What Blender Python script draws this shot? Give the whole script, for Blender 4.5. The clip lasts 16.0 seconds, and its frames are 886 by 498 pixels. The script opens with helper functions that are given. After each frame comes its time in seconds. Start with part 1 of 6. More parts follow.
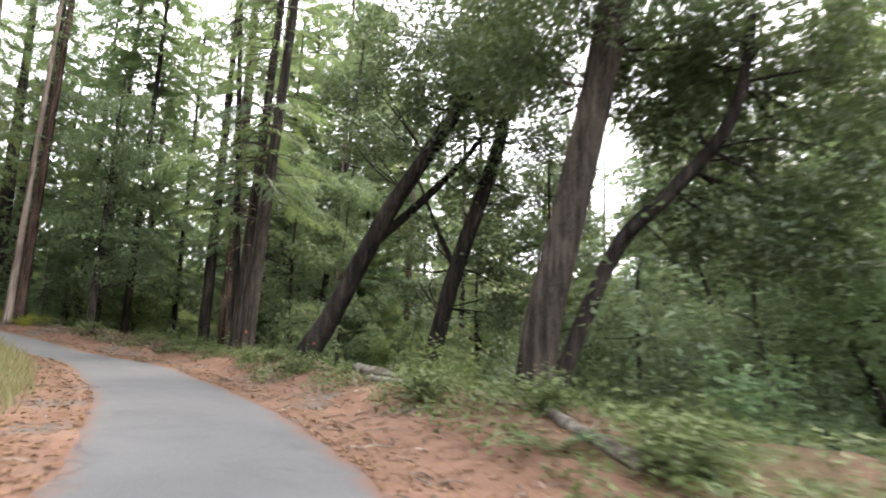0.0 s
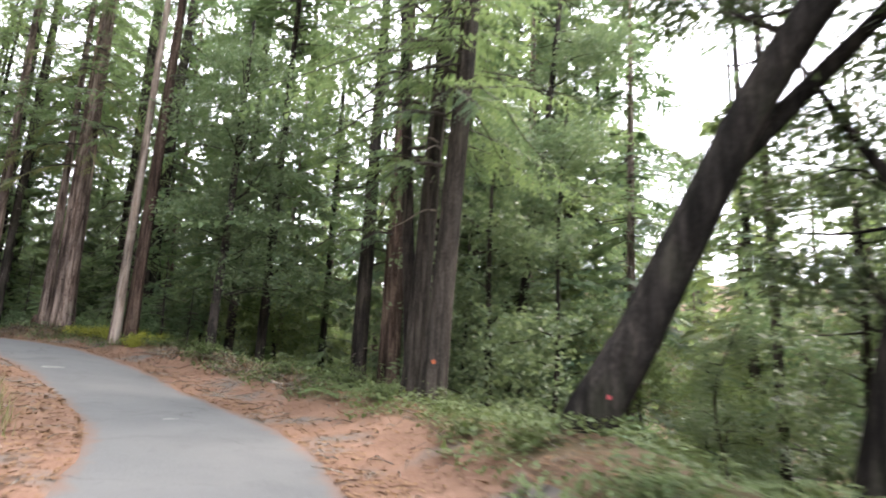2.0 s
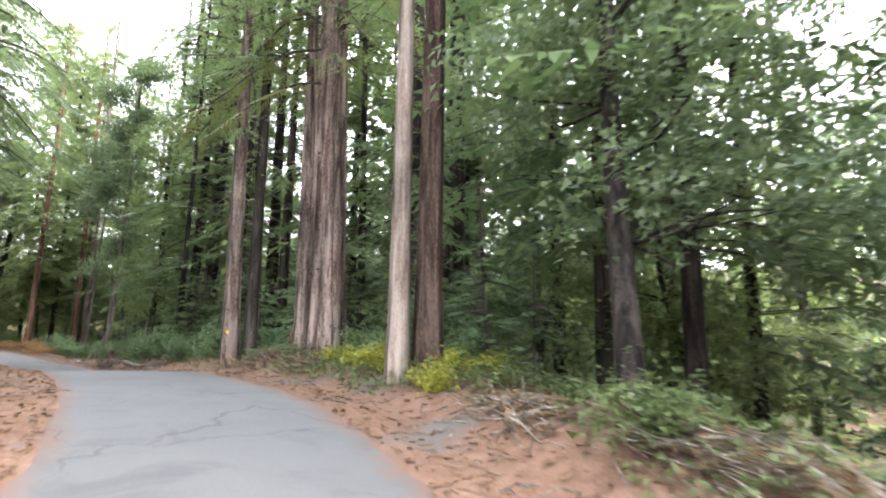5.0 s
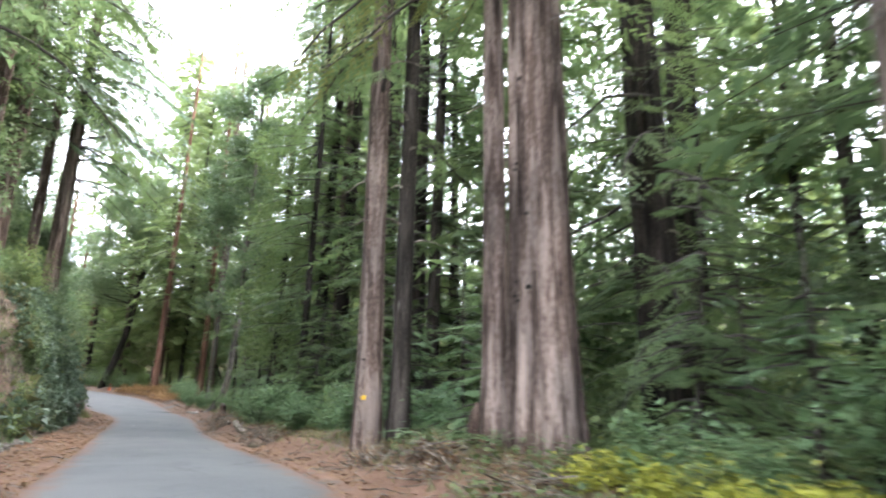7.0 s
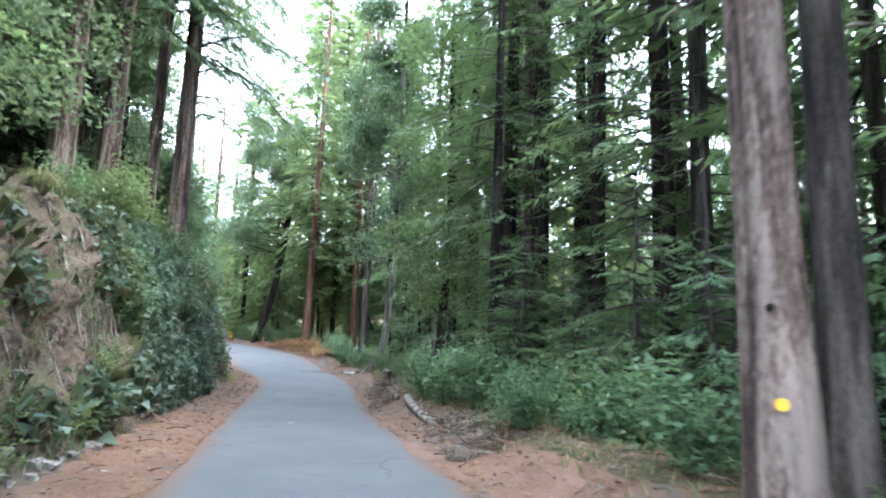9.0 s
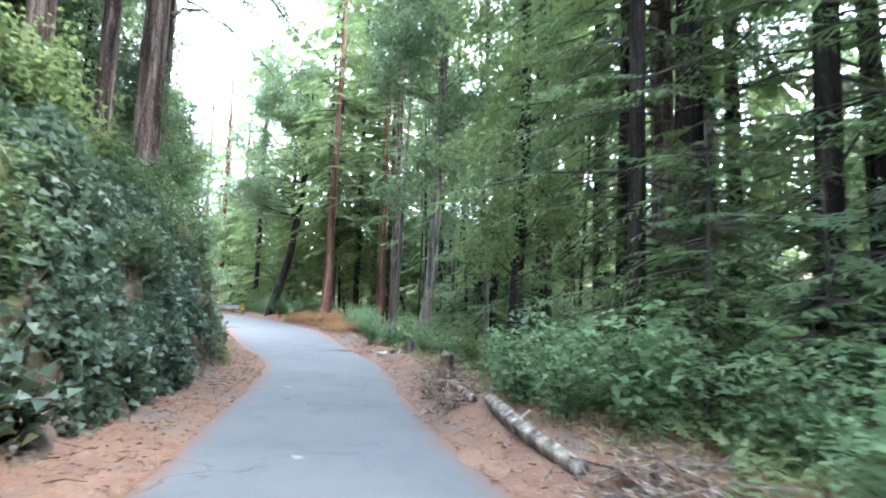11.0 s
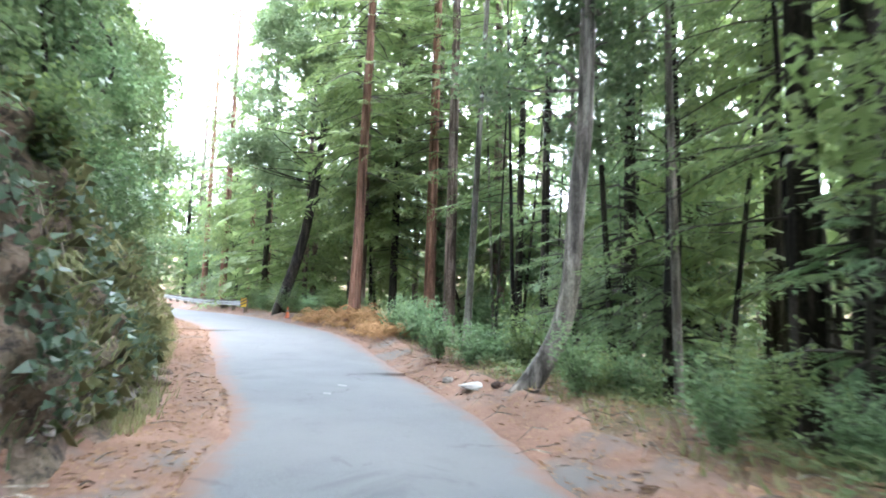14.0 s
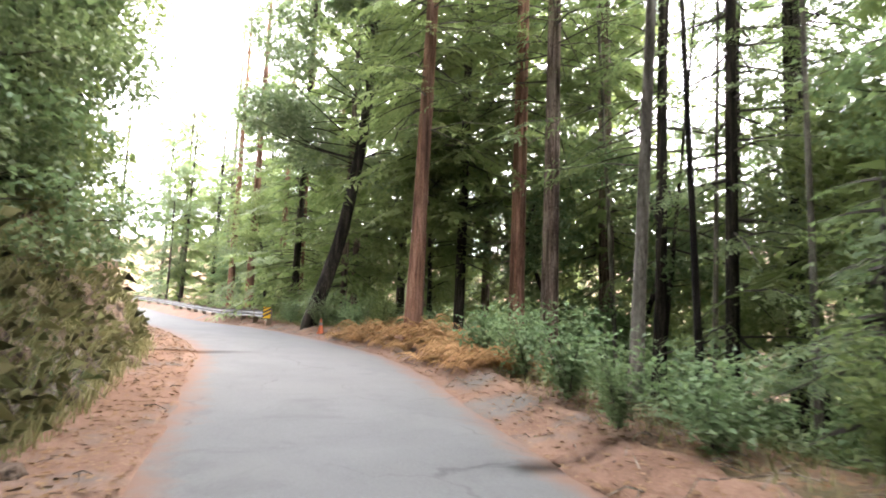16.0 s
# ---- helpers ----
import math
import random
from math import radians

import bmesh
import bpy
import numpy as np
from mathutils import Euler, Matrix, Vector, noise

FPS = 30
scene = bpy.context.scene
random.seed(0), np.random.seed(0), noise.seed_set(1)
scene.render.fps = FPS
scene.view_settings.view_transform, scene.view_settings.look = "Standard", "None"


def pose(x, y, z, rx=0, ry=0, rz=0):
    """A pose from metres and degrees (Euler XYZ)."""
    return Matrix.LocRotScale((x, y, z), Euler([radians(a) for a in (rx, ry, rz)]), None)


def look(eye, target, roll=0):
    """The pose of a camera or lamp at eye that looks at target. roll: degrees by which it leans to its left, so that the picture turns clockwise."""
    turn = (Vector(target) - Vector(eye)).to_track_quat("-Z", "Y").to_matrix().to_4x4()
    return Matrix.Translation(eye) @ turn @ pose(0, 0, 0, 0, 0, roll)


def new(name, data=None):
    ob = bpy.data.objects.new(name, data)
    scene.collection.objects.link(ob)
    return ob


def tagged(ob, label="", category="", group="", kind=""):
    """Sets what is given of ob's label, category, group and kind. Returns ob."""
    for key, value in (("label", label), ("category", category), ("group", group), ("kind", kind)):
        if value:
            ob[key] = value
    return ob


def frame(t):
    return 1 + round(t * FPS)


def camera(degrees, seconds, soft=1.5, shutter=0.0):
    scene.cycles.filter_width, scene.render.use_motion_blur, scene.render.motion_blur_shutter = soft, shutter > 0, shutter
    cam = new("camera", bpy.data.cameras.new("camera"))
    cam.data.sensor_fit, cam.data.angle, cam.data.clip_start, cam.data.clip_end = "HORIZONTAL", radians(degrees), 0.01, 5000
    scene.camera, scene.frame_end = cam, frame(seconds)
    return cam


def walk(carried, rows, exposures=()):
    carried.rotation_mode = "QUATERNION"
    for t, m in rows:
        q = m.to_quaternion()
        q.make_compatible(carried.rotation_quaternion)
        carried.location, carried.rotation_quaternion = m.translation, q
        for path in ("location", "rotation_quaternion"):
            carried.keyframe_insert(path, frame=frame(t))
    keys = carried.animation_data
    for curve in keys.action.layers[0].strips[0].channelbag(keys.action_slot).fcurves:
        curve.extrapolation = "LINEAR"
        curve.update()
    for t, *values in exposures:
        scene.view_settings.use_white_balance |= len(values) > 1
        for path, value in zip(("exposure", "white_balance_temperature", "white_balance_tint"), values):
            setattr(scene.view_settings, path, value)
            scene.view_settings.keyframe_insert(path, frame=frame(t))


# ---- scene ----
# Camera: seconds, eye, yaw, pitch, roll
PATH = [
    (0, (0.165, -0.042, -0.018), 0.64, 10.60, 2.13),
    (0.5, (-0.643, 2.725, 0.082), 3.62, 11.37, 2.43),
    (1, (-1.673, 5.155, 0.271), 7.11, 11.60, 3.33),
    (1.5, (-2.688, 7.703, 0.517), 10.21, 11.48, 2.94),
    (2, (-3.831, 10.267, 0.690), 13.40, 11.52, 2.94),
    (2.5, (-5.183, 12.541, 0.826), 16.56, 11.72, 3.05),
    (3, (-6.631, 14.836, 0.928), 20.09, 12.20, 3.07),
    (3.5, (-8.274, 17.007, 1.055), 25.23, 11.76, 2.41),
    (4, (-9.757, 18.873, 1.270), 30.39, 10.79, 1.47),
    (4.5, (-11.480, 20.726, 1.392), 35.19, 10.53, 0.80),
    (5, (-13.081, 22.424, 1.591), 39.17, 10.67, 0.33),
    (5.5, (-14.688, 23.821, 1.831), 41.77, 11.83, 0.39),
    (6, (-16.318, 24.951, 2.082), 43.89, 13.24, 0.72),
    (6.5, (-17.991, 25.849, 2.312), 46.47, 14.14, 1.08),
    (7, (-19.723, 26.548, 2.489), 50.41, 13.77, 1.21),
    (7.5, (-21.609, 27.219, 2.648), 56.50, 12.95, 0.72),
    (8, (-23.257, 27.772, 2.771), 60.27, 11.27, 1.09),
    (8.5, (-24.904, 28.303, 2.846), 61.66, 9.80, 1.08),
    (9, (-26.512, 28.767, 2.919), 62.39, 9.14, 1.30),
    (9.5, (-28.055, 29.233, 2.960), 63.22, 8.24, 1.37),
    (10, (-29.491, 29.653, 2.955), 63.70, 7.62, 1.38),
    (10.5, (-30.909, 30.057, 2.926), 63.93, 7.20, 1.34),
    (11, (-32.398, 30.473, 2.900), 64.03, 6.88, 1.26),
    (11.5, (-34.047, 30.929, 2.899), 64.11, 6.57, 1.16),
    (12, (-35.761, 31.366, 2.945), 64.02, 6.17, 1.00),
    (12.5, (-37.567, 31.900, 2.941), 64.33, 5.91, 0.94),
    (13, (-39.310, 32.340, 2.890), 64.77, 6.03, 1.46),
    (13.5, (-40.984, 32.744, 2.892), 65.40, 6.36, 1.37),
    (14, (-42.734, 33.178, 2.985), 65.92, 6.81, 1.31),
    (14.5, (-44.565, 33.618, 2.967), 66.79, 7.47, 1.51),
    (15, (-46.416, 33.936, 3.042), 67.64, 7.62, 1.37),
    (15.5, (-48.566, 34.477, 3.155), 68.92, 7.53, 1.35),
    (16, (-50.155, 34.789, 3.134), 69.35, 7.96, 1.95),
]


def heading(yaw, up):
    a, b = radians(yaw), radians(up)
    return Vector((-math.sin(a) * math.cos(b), math.cos(a) * math.cos(b), math.sin(b)))


cam = camera(68.8, 16.0, soft=1.9, shutter=0.5)
walk(cam, [(t, look(eye, Vector(eye) + heading(yaw, up), roll)) for t, eye, yaw, up, roll in PATH], ((0, 2.15, 7200, 17), (2.5, 2.55, 6900, 16), (4.5, 3.2, 6800, 17), (7, 3.4, 6500, 14), (8.5, 3.5, 5650, 10), (12.5, 4.15, 5700, 12), (14, 4.1, 6000, 12), (16, 3.7, 7200, 20)))

# ---- light ----
world = bpy.data.worlds.new("overcast_sky")
scene.world = world
world.use_nodes = True
wn, wl = world.node_tree.nodes, world.node_tree.links
sky = wn.new("ShaderNodeTexSky")
sky.sky_type, sky.sun_disc = "NISHITA", False
sky.sun_elevation, sky.sun_rotation = radians(52), radians(40)
veil = wn.new("ShaderNodeMix")
veil.data_type = "RGBA"
veil.inputs[0].default_value = 0.8
veil.inputs[7].default_value = (8.6, 9.3, 10.2, 1)
wl.new(sky.outputs[0], veil.inputs[6])
back = wn["Background"]
wl.new(veil.outputs[2], back.inputs[0])
back.inputs[1].default_value = 0.15
sun = new("sun", bpy.data.lights.new("sun", "SUN"))
sun.data.energy, sun.data.angle, sun.data.color = 1.5, radians(25), (1.0, 0.95, 0.88)
sun.rotation_euler = (radians(38), 0, radians(140))

# ---- materials ----


def nodes_of(name):
    m = bpy.data.materials.new(name)
    m.use_nodes = True
    nt = m.node_tree
    return m, nt.nodes, nt.links, nt.nodes["Principled BSDF"]


def ramp(nd, lk, fac, stops):
    r = nd.new("ShaderNodeValToRGB")
    el = r.color_ramp.elements
    while len(el) < len(stops):
        el.new(0.5)
    for e, (p, c) in zip(el, stops):
        e.position, e.color = p, (*c, 1)
    lk.new(fac, r.inputs[0])
    return r.outputs[0]


def noise_of(nd, lk, vec, scale, detail=4.0, rough=0.55, dist=0.0):
    n = nd.new("ShaderNodeTexNoise")
    n.inputs["Scale"].default_value, n.inputs["Detail"].default_value = scale, detail
    n.inputs["Roughness"].default_value, n.inputs["Distortion"].default_value = rough, dist
    if vec:
        lk.new(vec, n.inputs["Vector"])
    return n.outputs["Fac"]


def coords(nd, lk, stretch=(1, 1, 1), kind="Object"):
    tc = nd.new("ShaderNodeTexCoord")
    mp = nd.new("ShaderNodeMapping")
    mp.inputs["Scale"].default_value = stretch
    lk.new(tc.outputs[kind], mp.inputs["Vector"])
    return mp.outputs[0]


def mixed(nd, lk, fac, a, b, blend="MIX"):
    m = nd.new("ShaderNodeMix")
    m.data_type, m.blend_type = "RGBA", blend
    for i, v in ((0, fac), (6, a), (7, b)):
        if hasattr(v, "is_linked"):
            lk.new(v, m.inputs[i])
        elif i:
            m.inputs[i].default_value = (*v, 1)
        else:
            m.inputs[0].default_value = v
    return m.outputs[2]


def bumped(nd, lk, bsdf, height, strength, dist=0.02):
    b = nd.new("ShaderNodeBump")
    b.inputs["Strength"].default_value, b.inputs["Distance"].default_value = strength, dist
    lk.new(height, b.inputs["Height"])
    lk.new(b.outputs[0], bsdf.inputs["Normal"])


def surface(name, stops, scale, rough=0.9, bump=0.4, fine=8.0, dist=0.02, stretch=(1, 1, 1), patch=None, kind="Object"):
    """A two-scale mottled surface: broad patches through a ramp, fine grain over it."""
    m, nd, lk, bsdf = nodes_of(name)
    v = coords(nd, lk, stretch, kind)
    n1, n2 = noise_of(nd, lk, v, scale, 6, 0.6, 0.4), noise_of(nd, lk, v, scale * fine, 5, 0.65)
    add = nd.new("ShaderNodeMath")
    add.operation = "MULTIPLY_ADD"
    lk.new(n2, add.inputs[0])
    add.inputs[1].default_value = 0.55
    mul = nd.new("ShaderNodeMath")
    mul.operation = "MULTIPLY"
    lk.new(n1, mul.inputs[0])
    mul.inputs[1].default_value = 0.5
    lk.new(mul.outputs[0], add.inputs[2])
    col = ramp(nd, lk, add.outputs[0], stops)
    if patch:
        sc, c, lo, hi = patch
        f = ramp(nd, lk, noise_of(nd, lk, v, sc, 3, 0.6), [(lo, (0, 0, 0)), (hi, (1, 1, 1))])
        col = mixed(nd, lk, f, col, c)
    lk.new(col, bsdf.inputs["Base Color"])
    bsdf.inputs["Roughness"].default_value = rough
    bsdf.inputs["Specular IOR Level"].default_value = 0.25
    bumped(nd, lk, bsdf, add.outputs[0], bump, dist)
    return m


def clumped(m, scale, c, lo, hi):
    """Adds darker clumps over a surface's base colour."""
    nd, lk = m.node_tree.nodes, m.node_tree.links
    bsdf = nd["Principled BSDF"]
    old = bsdf.inputs["Base Color"].links[0].from_socket
    f = ramp(nd, lk, noise_of(nd, lk, coords(nd, lk), scale, 6, 0.7, 0.8), [(lo, (0, 0, 0)), (hi, (1, 1, 1))])
    lk.new(mixed(nd, lk, f, old, c), bsdf.inputs["Base Color"])
    return m


def leaf(name, a, b, trans=0.35, rough=0.5, gloss=0.3):
    """Foliage: colour varies by leaf and by plant, light comes through."""
    m, nd, lk, bsdf = nodes_of(name)
    geo, info = nd.new("ShaderNodeNewGeometry"), nd.new("ShaderNodeObjectInfo")
    av = nd.new("ShaderNodeMath")
    av.operation = "MULTIPLY_ADD"
    lk.new(info.outputs["Random"], av.inputs[0])
    av.inputs[1].default_value = 0.4
    half = nd.new("ShaderNodeMath")
    half.operation = "MULTIPLY"
    lk.new(geo.outputs["Random Per Island"], half.inputs[0])
    half.inputs[1].default_value = 0.6
    lk.new(half.outputs[0], av.inputs[2])
    col = mixed(nd, lk, av.outputs[0], a, b)
    lk.new(col, bsdf.inputs["Base Color"])
    bsdf.inputs["Roughness"].default_value = rough
    bsdf.inputs["Specular IOR Level"].default_value = gloss
    tr = nd.new("ShaderNodeBsdfTranslucent")
    lk.new(mixed(nd, lk, 0.35, col, (0.20, 0.27, 0.08)), tr.inputs[0])
    mx = nd.new("ShaderNodeMixShader")
    mx.inputs[0].default_value = trans
    lk.new(bsdf.outputs[0], mx.inputs[1])
    lk.new(tr.outputs[0], mx.inputs[2])
    lk.new(mx.outputs[0], nd["Material Output"].inputs["Surface"])
    return m


def bark(name, stops, scale=5.0, bump=0.9, dist=0.05, moss=None):
    """Upright furrowed bark; plates and furrows run along the trunk."""
    m, nd, lk, bsdf = nodes_of(name)
    v = coords(nd, lk, (1, 1, 0.10))
    n1 = noise_of(nd, lk, v, scale, 6, 0.65, 0.6)
    n2 = noise_of(nd, lk, coords(nd, lk, (1, 1, 0.35)), scale * 5, 4, 0.6)
    big = noise_of(nd, lk, coords(nd, lk, (1, 1, 0.5)), 0.9, 3, 0.6)
    s = nd.new("ShaderNodeMath")
    s.operation = "MULTIPLY_ADD"
    lk.new(n2, s.inputs[0])
    s.inputs[1].default_value = 0.35
    h = nd.new("ShaderNodeMath")
    h.operation = "MULTIPLY"
    lk.new(n1, h.inputs[0])
    h.inputs[1].default_value = 0.75
    lk.new(h.outputs[0], s.inputs[2])
    col = ramp(nd, lk, s.outputs[0], stops)
    dark = ramp(nd, lk, big, [(0.35, (0.55, 0.55, 0.55)), (0.65, (1.15, 1.12, 1.1))])
    col = mixed(nd, lk, 1.0, col, dark, "MULTIPLY")
    streak = noise_of(nd, lk, coords(nd, lk, (1, 1, 0.04)), 4.5, 3, 0.6, 0.3)
    col = mixed(nd, lk, 1.0, col, ramp(nd, lk, streak, [(0.34, (0.45, 0.44, 0.44)), (0.52, (1.0, 1.0, 1.0)), (0.66, (1.45, 1.42, 1.4))]), "MULTIPLY")
    if moss:
        col = mixed(nd, lk, ramp(nd, lk, big, [(0.55, (0, 0, 0)), (0.75, (0.6, 0.6, 0.6))]), col, moss)
    lk.new(col, bsdf.inputs["Base Color"])
    bsdf.inputs["Roughness"].default_value = 0.95
    bsdf.inputs["Specular IOR Level"].default_value = 0.15
    bumped(nd, lk, bsdf, s.outputs[0], bump, dist)
    return m


def plain(name, c, rough=0.6, metal=0.0, grain=12.0, vary=0.25):
    m, nd, lk, bsdf = nodes_of(name)
    f = noise_of(nd, lk, coords(nd, lk), grain, 5, 0.6)
    lo, hi = [tuple(x * k for x in c) for k in (1 - vary, 1 + vary * 0.6)]
    lk.new(ramp(nd, lk, f, [(0.3, lo), (0.7, hi)]), bsdf.inputs["Base Color"])
    bsdf.inputs["Roughness"].default_value, bsdf.inputs["Metallic"].default_value = rough, metal
    return m


ASPHALT = surface("asphalt", [(0.30, (0.070, 0.072, 0.073)), (0.5, (0.096, 0.098, 0.099)), (0.72, (0.122, 0.123, 0.123))], 0.55, 0.85, 0.25, 60, 0.006,
                  patch=(0.35, (0.117, 0.116, 0.114), 0.45, 0.75))
NEEDLES = surface("needle_litter", [(0.32, (0.085, 0.047, 0.032)), (0.5, (0.152, 0.085, 0.058)), (0.68, (0.222, 0.136, 0.098))], 1.2, 0.95, 0.5, 24, 0.012,
                  patch=(0.7, (0.108, 0.098, 0.090), 0.53, 0.68))
clumped(NEEDLES, 3.2, (0.09, 0.053, 0.037), 0.56, 0.82)
clumped(ASPHALT, 0.9, (0.075, 0.077, 0.078), 0.54, 0.75)


def needle_dust(m):
    """Needles blown over the asphalt along both of its edges."""
    nd, lk = m.node_tree.nodes, m.node_tree.links
    bsdf = nd["Principled BSDF"]
    old = bsdf.inputs["Base Color"].links[0].from_socket
    edge = nd.new("ShaderNodeAttribute")
    edge.attribute_name = "edge"
    a = nd.new("ShaderNodeMath")
    a.operation = "MULTIPLY_ADD"
    lk.new(noise_of(nd, lk, coords(nd, lk), 1.4, 8, 0.7, 0.6), a.inputs[0])
    a.inputs[1].default_value = 0.9
    lk.new(edge.outputs["Fac"], a.inputs[2])
    half = nd.new("ShaderNodeMath")
    half.operation = "MULTIPLY"
    half.inputs[1].default_value = 0.75
    lk.new(a.outputs[0], half.inputs[0])
    f = ramp(nd, lk, half.outputs[0], [(0.68, (0, 0, 0)), (0.92, (0.9, 0.9, 0.9))])
    lk.new(mixed(nd, lk, f, old, (0.145, 0.080, 0.054)), bsdf.inputs["Base Color"])


needle_dust(ASPHALT)


def cracks(m):
    """Thin wandering cracks and faint darker seams in the asphalt."""
    nd, lk = m.node_tree.nodes, m.node_tree.links
    bsdf = nd["Principled BSDF"]
    old = bsdf.inputs["Base Color"].links[0].from_socket
    v = coords(nd, lk)
    wob = nd.new("ShaderNodeTexNoise")
    wob.inputs["Scale"].default_value, wob.inputs["Detail"].default_value = 1.1, 4
    lk.new(v, wob.inputs["Vector"])
    add = nd.new("ShaderNodeVectorMath")
    add.operation = "MULTIPLY_ADD"
    lk.new(wob.outputs["Color"], add.inputs[0])
    add.inputs[1].default_value = (1.3, 1.3, 0)
    lk.new(v, add.inputs[2])
    vor = nd.new("ShaderNodeTexVoronoi")
    vor.feature = "DISTANCE_TO_EDGE"
    vor.inputs["Scale"].default_value = 0.42
    lk.new(add.outputs[0], vor.inputs["Vector"])
    line = ramp(nd, lk, vor.outputs["Distance"], [(0.002, (1, 1, 1)), (0.014, (0, 0, 0))])
    gate = ramp(nd, lk, noise_of(nd, lk, v, 0.5, 3, 0.6), [(0.48, (0, 0, 0)), (0.62, (0.55, 0.55, 0.55))])
    f = mixed(nd, lk, 1.0, line, gate, "MULTIPLY")
    lk.new(mixed(nd, lk, f, old, (0.035, 0.034, 0.033)), bsdf.inputs["Base Color"])


cracks(ASPHALT)
SOIL = surface("forest_floor", [(0.36, (0.03, 0.02, 0.014)), (0.5, (0.11, 0.068, 0.044)), (0.66, (0.21, 0.14, 0.095))], 1.3, 0.95, 0.9, 18, 0.05,
               patch=(0.5, (0.06, 0.07, 0.028), 0.48, 0.66))
CUT = surface("cut_bank_earth", [(0.32, (0.0455, 0.0364, 0.0286)), (0.5, (0.112, 0.078, 0.058)), (0.70, (0.22, 0.165, 0.128))], 1.8, 0.95, 1.0, 7, 0.10,
              patch=(0.8, (0.085, 0.08, 0.047), 0.48, 0.72))
clumped(CUT, 5.0, (0.025, 0.02, 0.016), 0.50, 0.60)
clumped(CUT, 1.1, (0.10, 0.085, 0.056), 0.52, 0.74)
clumped(CUT, 7.5, (0.16, 0.125, 0.098), 0.57, 0.70)
BARK_RED = bark("redwood_bark", [(0.40, (0.030, 0.021, 0.018)), (0.52, (0.115, 0.083, 0.070)), (0.62, (0.265, 0.212, 0.188))], 7.0, 1.0, 0.08)
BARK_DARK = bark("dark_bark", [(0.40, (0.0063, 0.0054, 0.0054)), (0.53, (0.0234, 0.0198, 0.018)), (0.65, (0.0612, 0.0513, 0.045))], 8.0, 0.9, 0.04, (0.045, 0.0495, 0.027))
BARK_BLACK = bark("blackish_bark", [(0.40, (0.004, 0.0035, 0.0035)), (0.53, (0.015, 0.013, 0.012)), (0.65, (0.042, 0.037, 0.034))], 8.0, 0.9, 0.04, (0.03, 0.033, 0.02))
BARK_GREY = bark("grey_brown_bark", [(0.40, (0.0108, 0.00926, 0.00838)), (0.53, (0.0383, 0.0324, 0.0285)), (0.65, (0.0838, 0.0728, 0.0642))], 9.0, 0.9, 0.04, (0.0344, 0.0344, 0.0196))
BARK_BROWN = bark("brown_redwood_bark", [(0.40, (0.0144, 0.0096, 0.008)), (0.53, (0.068, 0.0448, 0.0368)), (0.65, (0.152, 0.112, 0.092))], 7.0, 1.0, 0.06)
BARK_PALE = bark("pale_bark", [(0.40, (0.104, 0.078, 0.065)), (0.53, (0.221, 0.176, 0.15)), (0.65, (0.325, 0.28, 0.247))], 9.0, 0.4, 0.02)
BARK_WHITE = bark("whitish_bark", [(0.40, (0.0455, 0.039, 0.0325)), (0.53, (0.182, 0.169, 0.15)), (0.65, (0.325, 0.312, 0.286))], 6.0, 0.4, 0.02)
BARK_ORANGE = bark("reddish_bark", [(0.40, (0.0504, 0.0252, 0.018)), (0.53, (0.158, 0.0828, 0.0576)), (0.65, (0.259, 0.151, 0.115))], 9.0, 0.7, 0.03)
DEADWOOD = bark("weathered_wood", [(0.40, (0.05, 0.041, 0.034)), (0.53, (0.165, 0.142, 0.118)), (0.65, (0.30, 0.268, 0.232))], 9.0, 0.8, 0.03)
ROTWOOD = bark("rotting_wood", [(0.40, (0.045, 0.034, 0.024)), (0.53, (0.11, 0.09, 0.064)), (0.65, (0.19, 0.16, 0.115))], 9.0, 0.8, 0.03)
TWIG = plain("dark_twig", (0.045, 0.038, 0.032), 0.9)
BARK_ASH = bark("ash_grey_bark", [(0.40, (0.035, 0.031, 0.028)), (0.53, (0.12, 0.11, 0.097)), (0.65, (0.25, 0.235, 0.21))], 9.0, 0.7, 0.03, (0.08, 0.085, 0.05))
# Next three greens are lifted; pale haze over the woods is in their colour
LEAF_RED = leaf("redwood_needles", (0.0741, 0.134, 0.0676), (0.209, 0.274, 0.124), 0.55)
LEAF_DARK = leaf("dark_needles", (0.052, 0.108, 0.0715), (0.156, 0.222, 0.12), 0.52)
LEAF_OAK = leaf("tanoak_leaves", (0.0611, 0.112, 0.0676), (0.203, 0.255, 0.144), 0.52, 0.4, 0.4)
LEAF_LIGHT = leaf("light_leaves", (0.0969, 0.15, 0.0553), (0.239, 0.292, 0.127), 0.58)
LEAF_SHRUB = leaf("shrub_leaves", (0.0762, 0.148, 0.0784), (0.209, 0.307, 0.159), 0.47)
LEAF_IVY = leaf("ivy_leaves", (0.030, 0.062, 0.045), (0.125, 0.170, 0.115), 0.3, 0.45, 0.35)
LEAF_COVER = leaf("ground_cover", (0.05, 0.085, 0.032), (0.155, 0.19, 0.078), 0.3)
LEAF_DRY = leaf("dry_fronds", (0.24, 0.115, 0.055), (0.46, 0.28, 0.15), 0.3, 0.8, 0.1)
LEAF_HERB_DULL = leaf("olive_needles", (0.10, 0.12, 0.045), (0.26, 0.25, 0.09), 0.4)
# Dark green of the bank, deepened to hold shade under its overhang
LEAF_BANK = leaf("bank_leaves", (0.042, 0.085, 0.050), (0.165, 0.225, 0.105), 0.4, 0.4, 0.4)
LEAF_DEEP = leaf("deep_green_leaves", (0.030, 0.056, 0.032), (0.105, 0.138, 0.070), 0.38, 0.4, 0.4)
GRASS = leaf("dry_green_grass", (0.12, 0.14, 0.06), (0.32, 0.285, 0.16), 0.4, 0.7, 0.15)
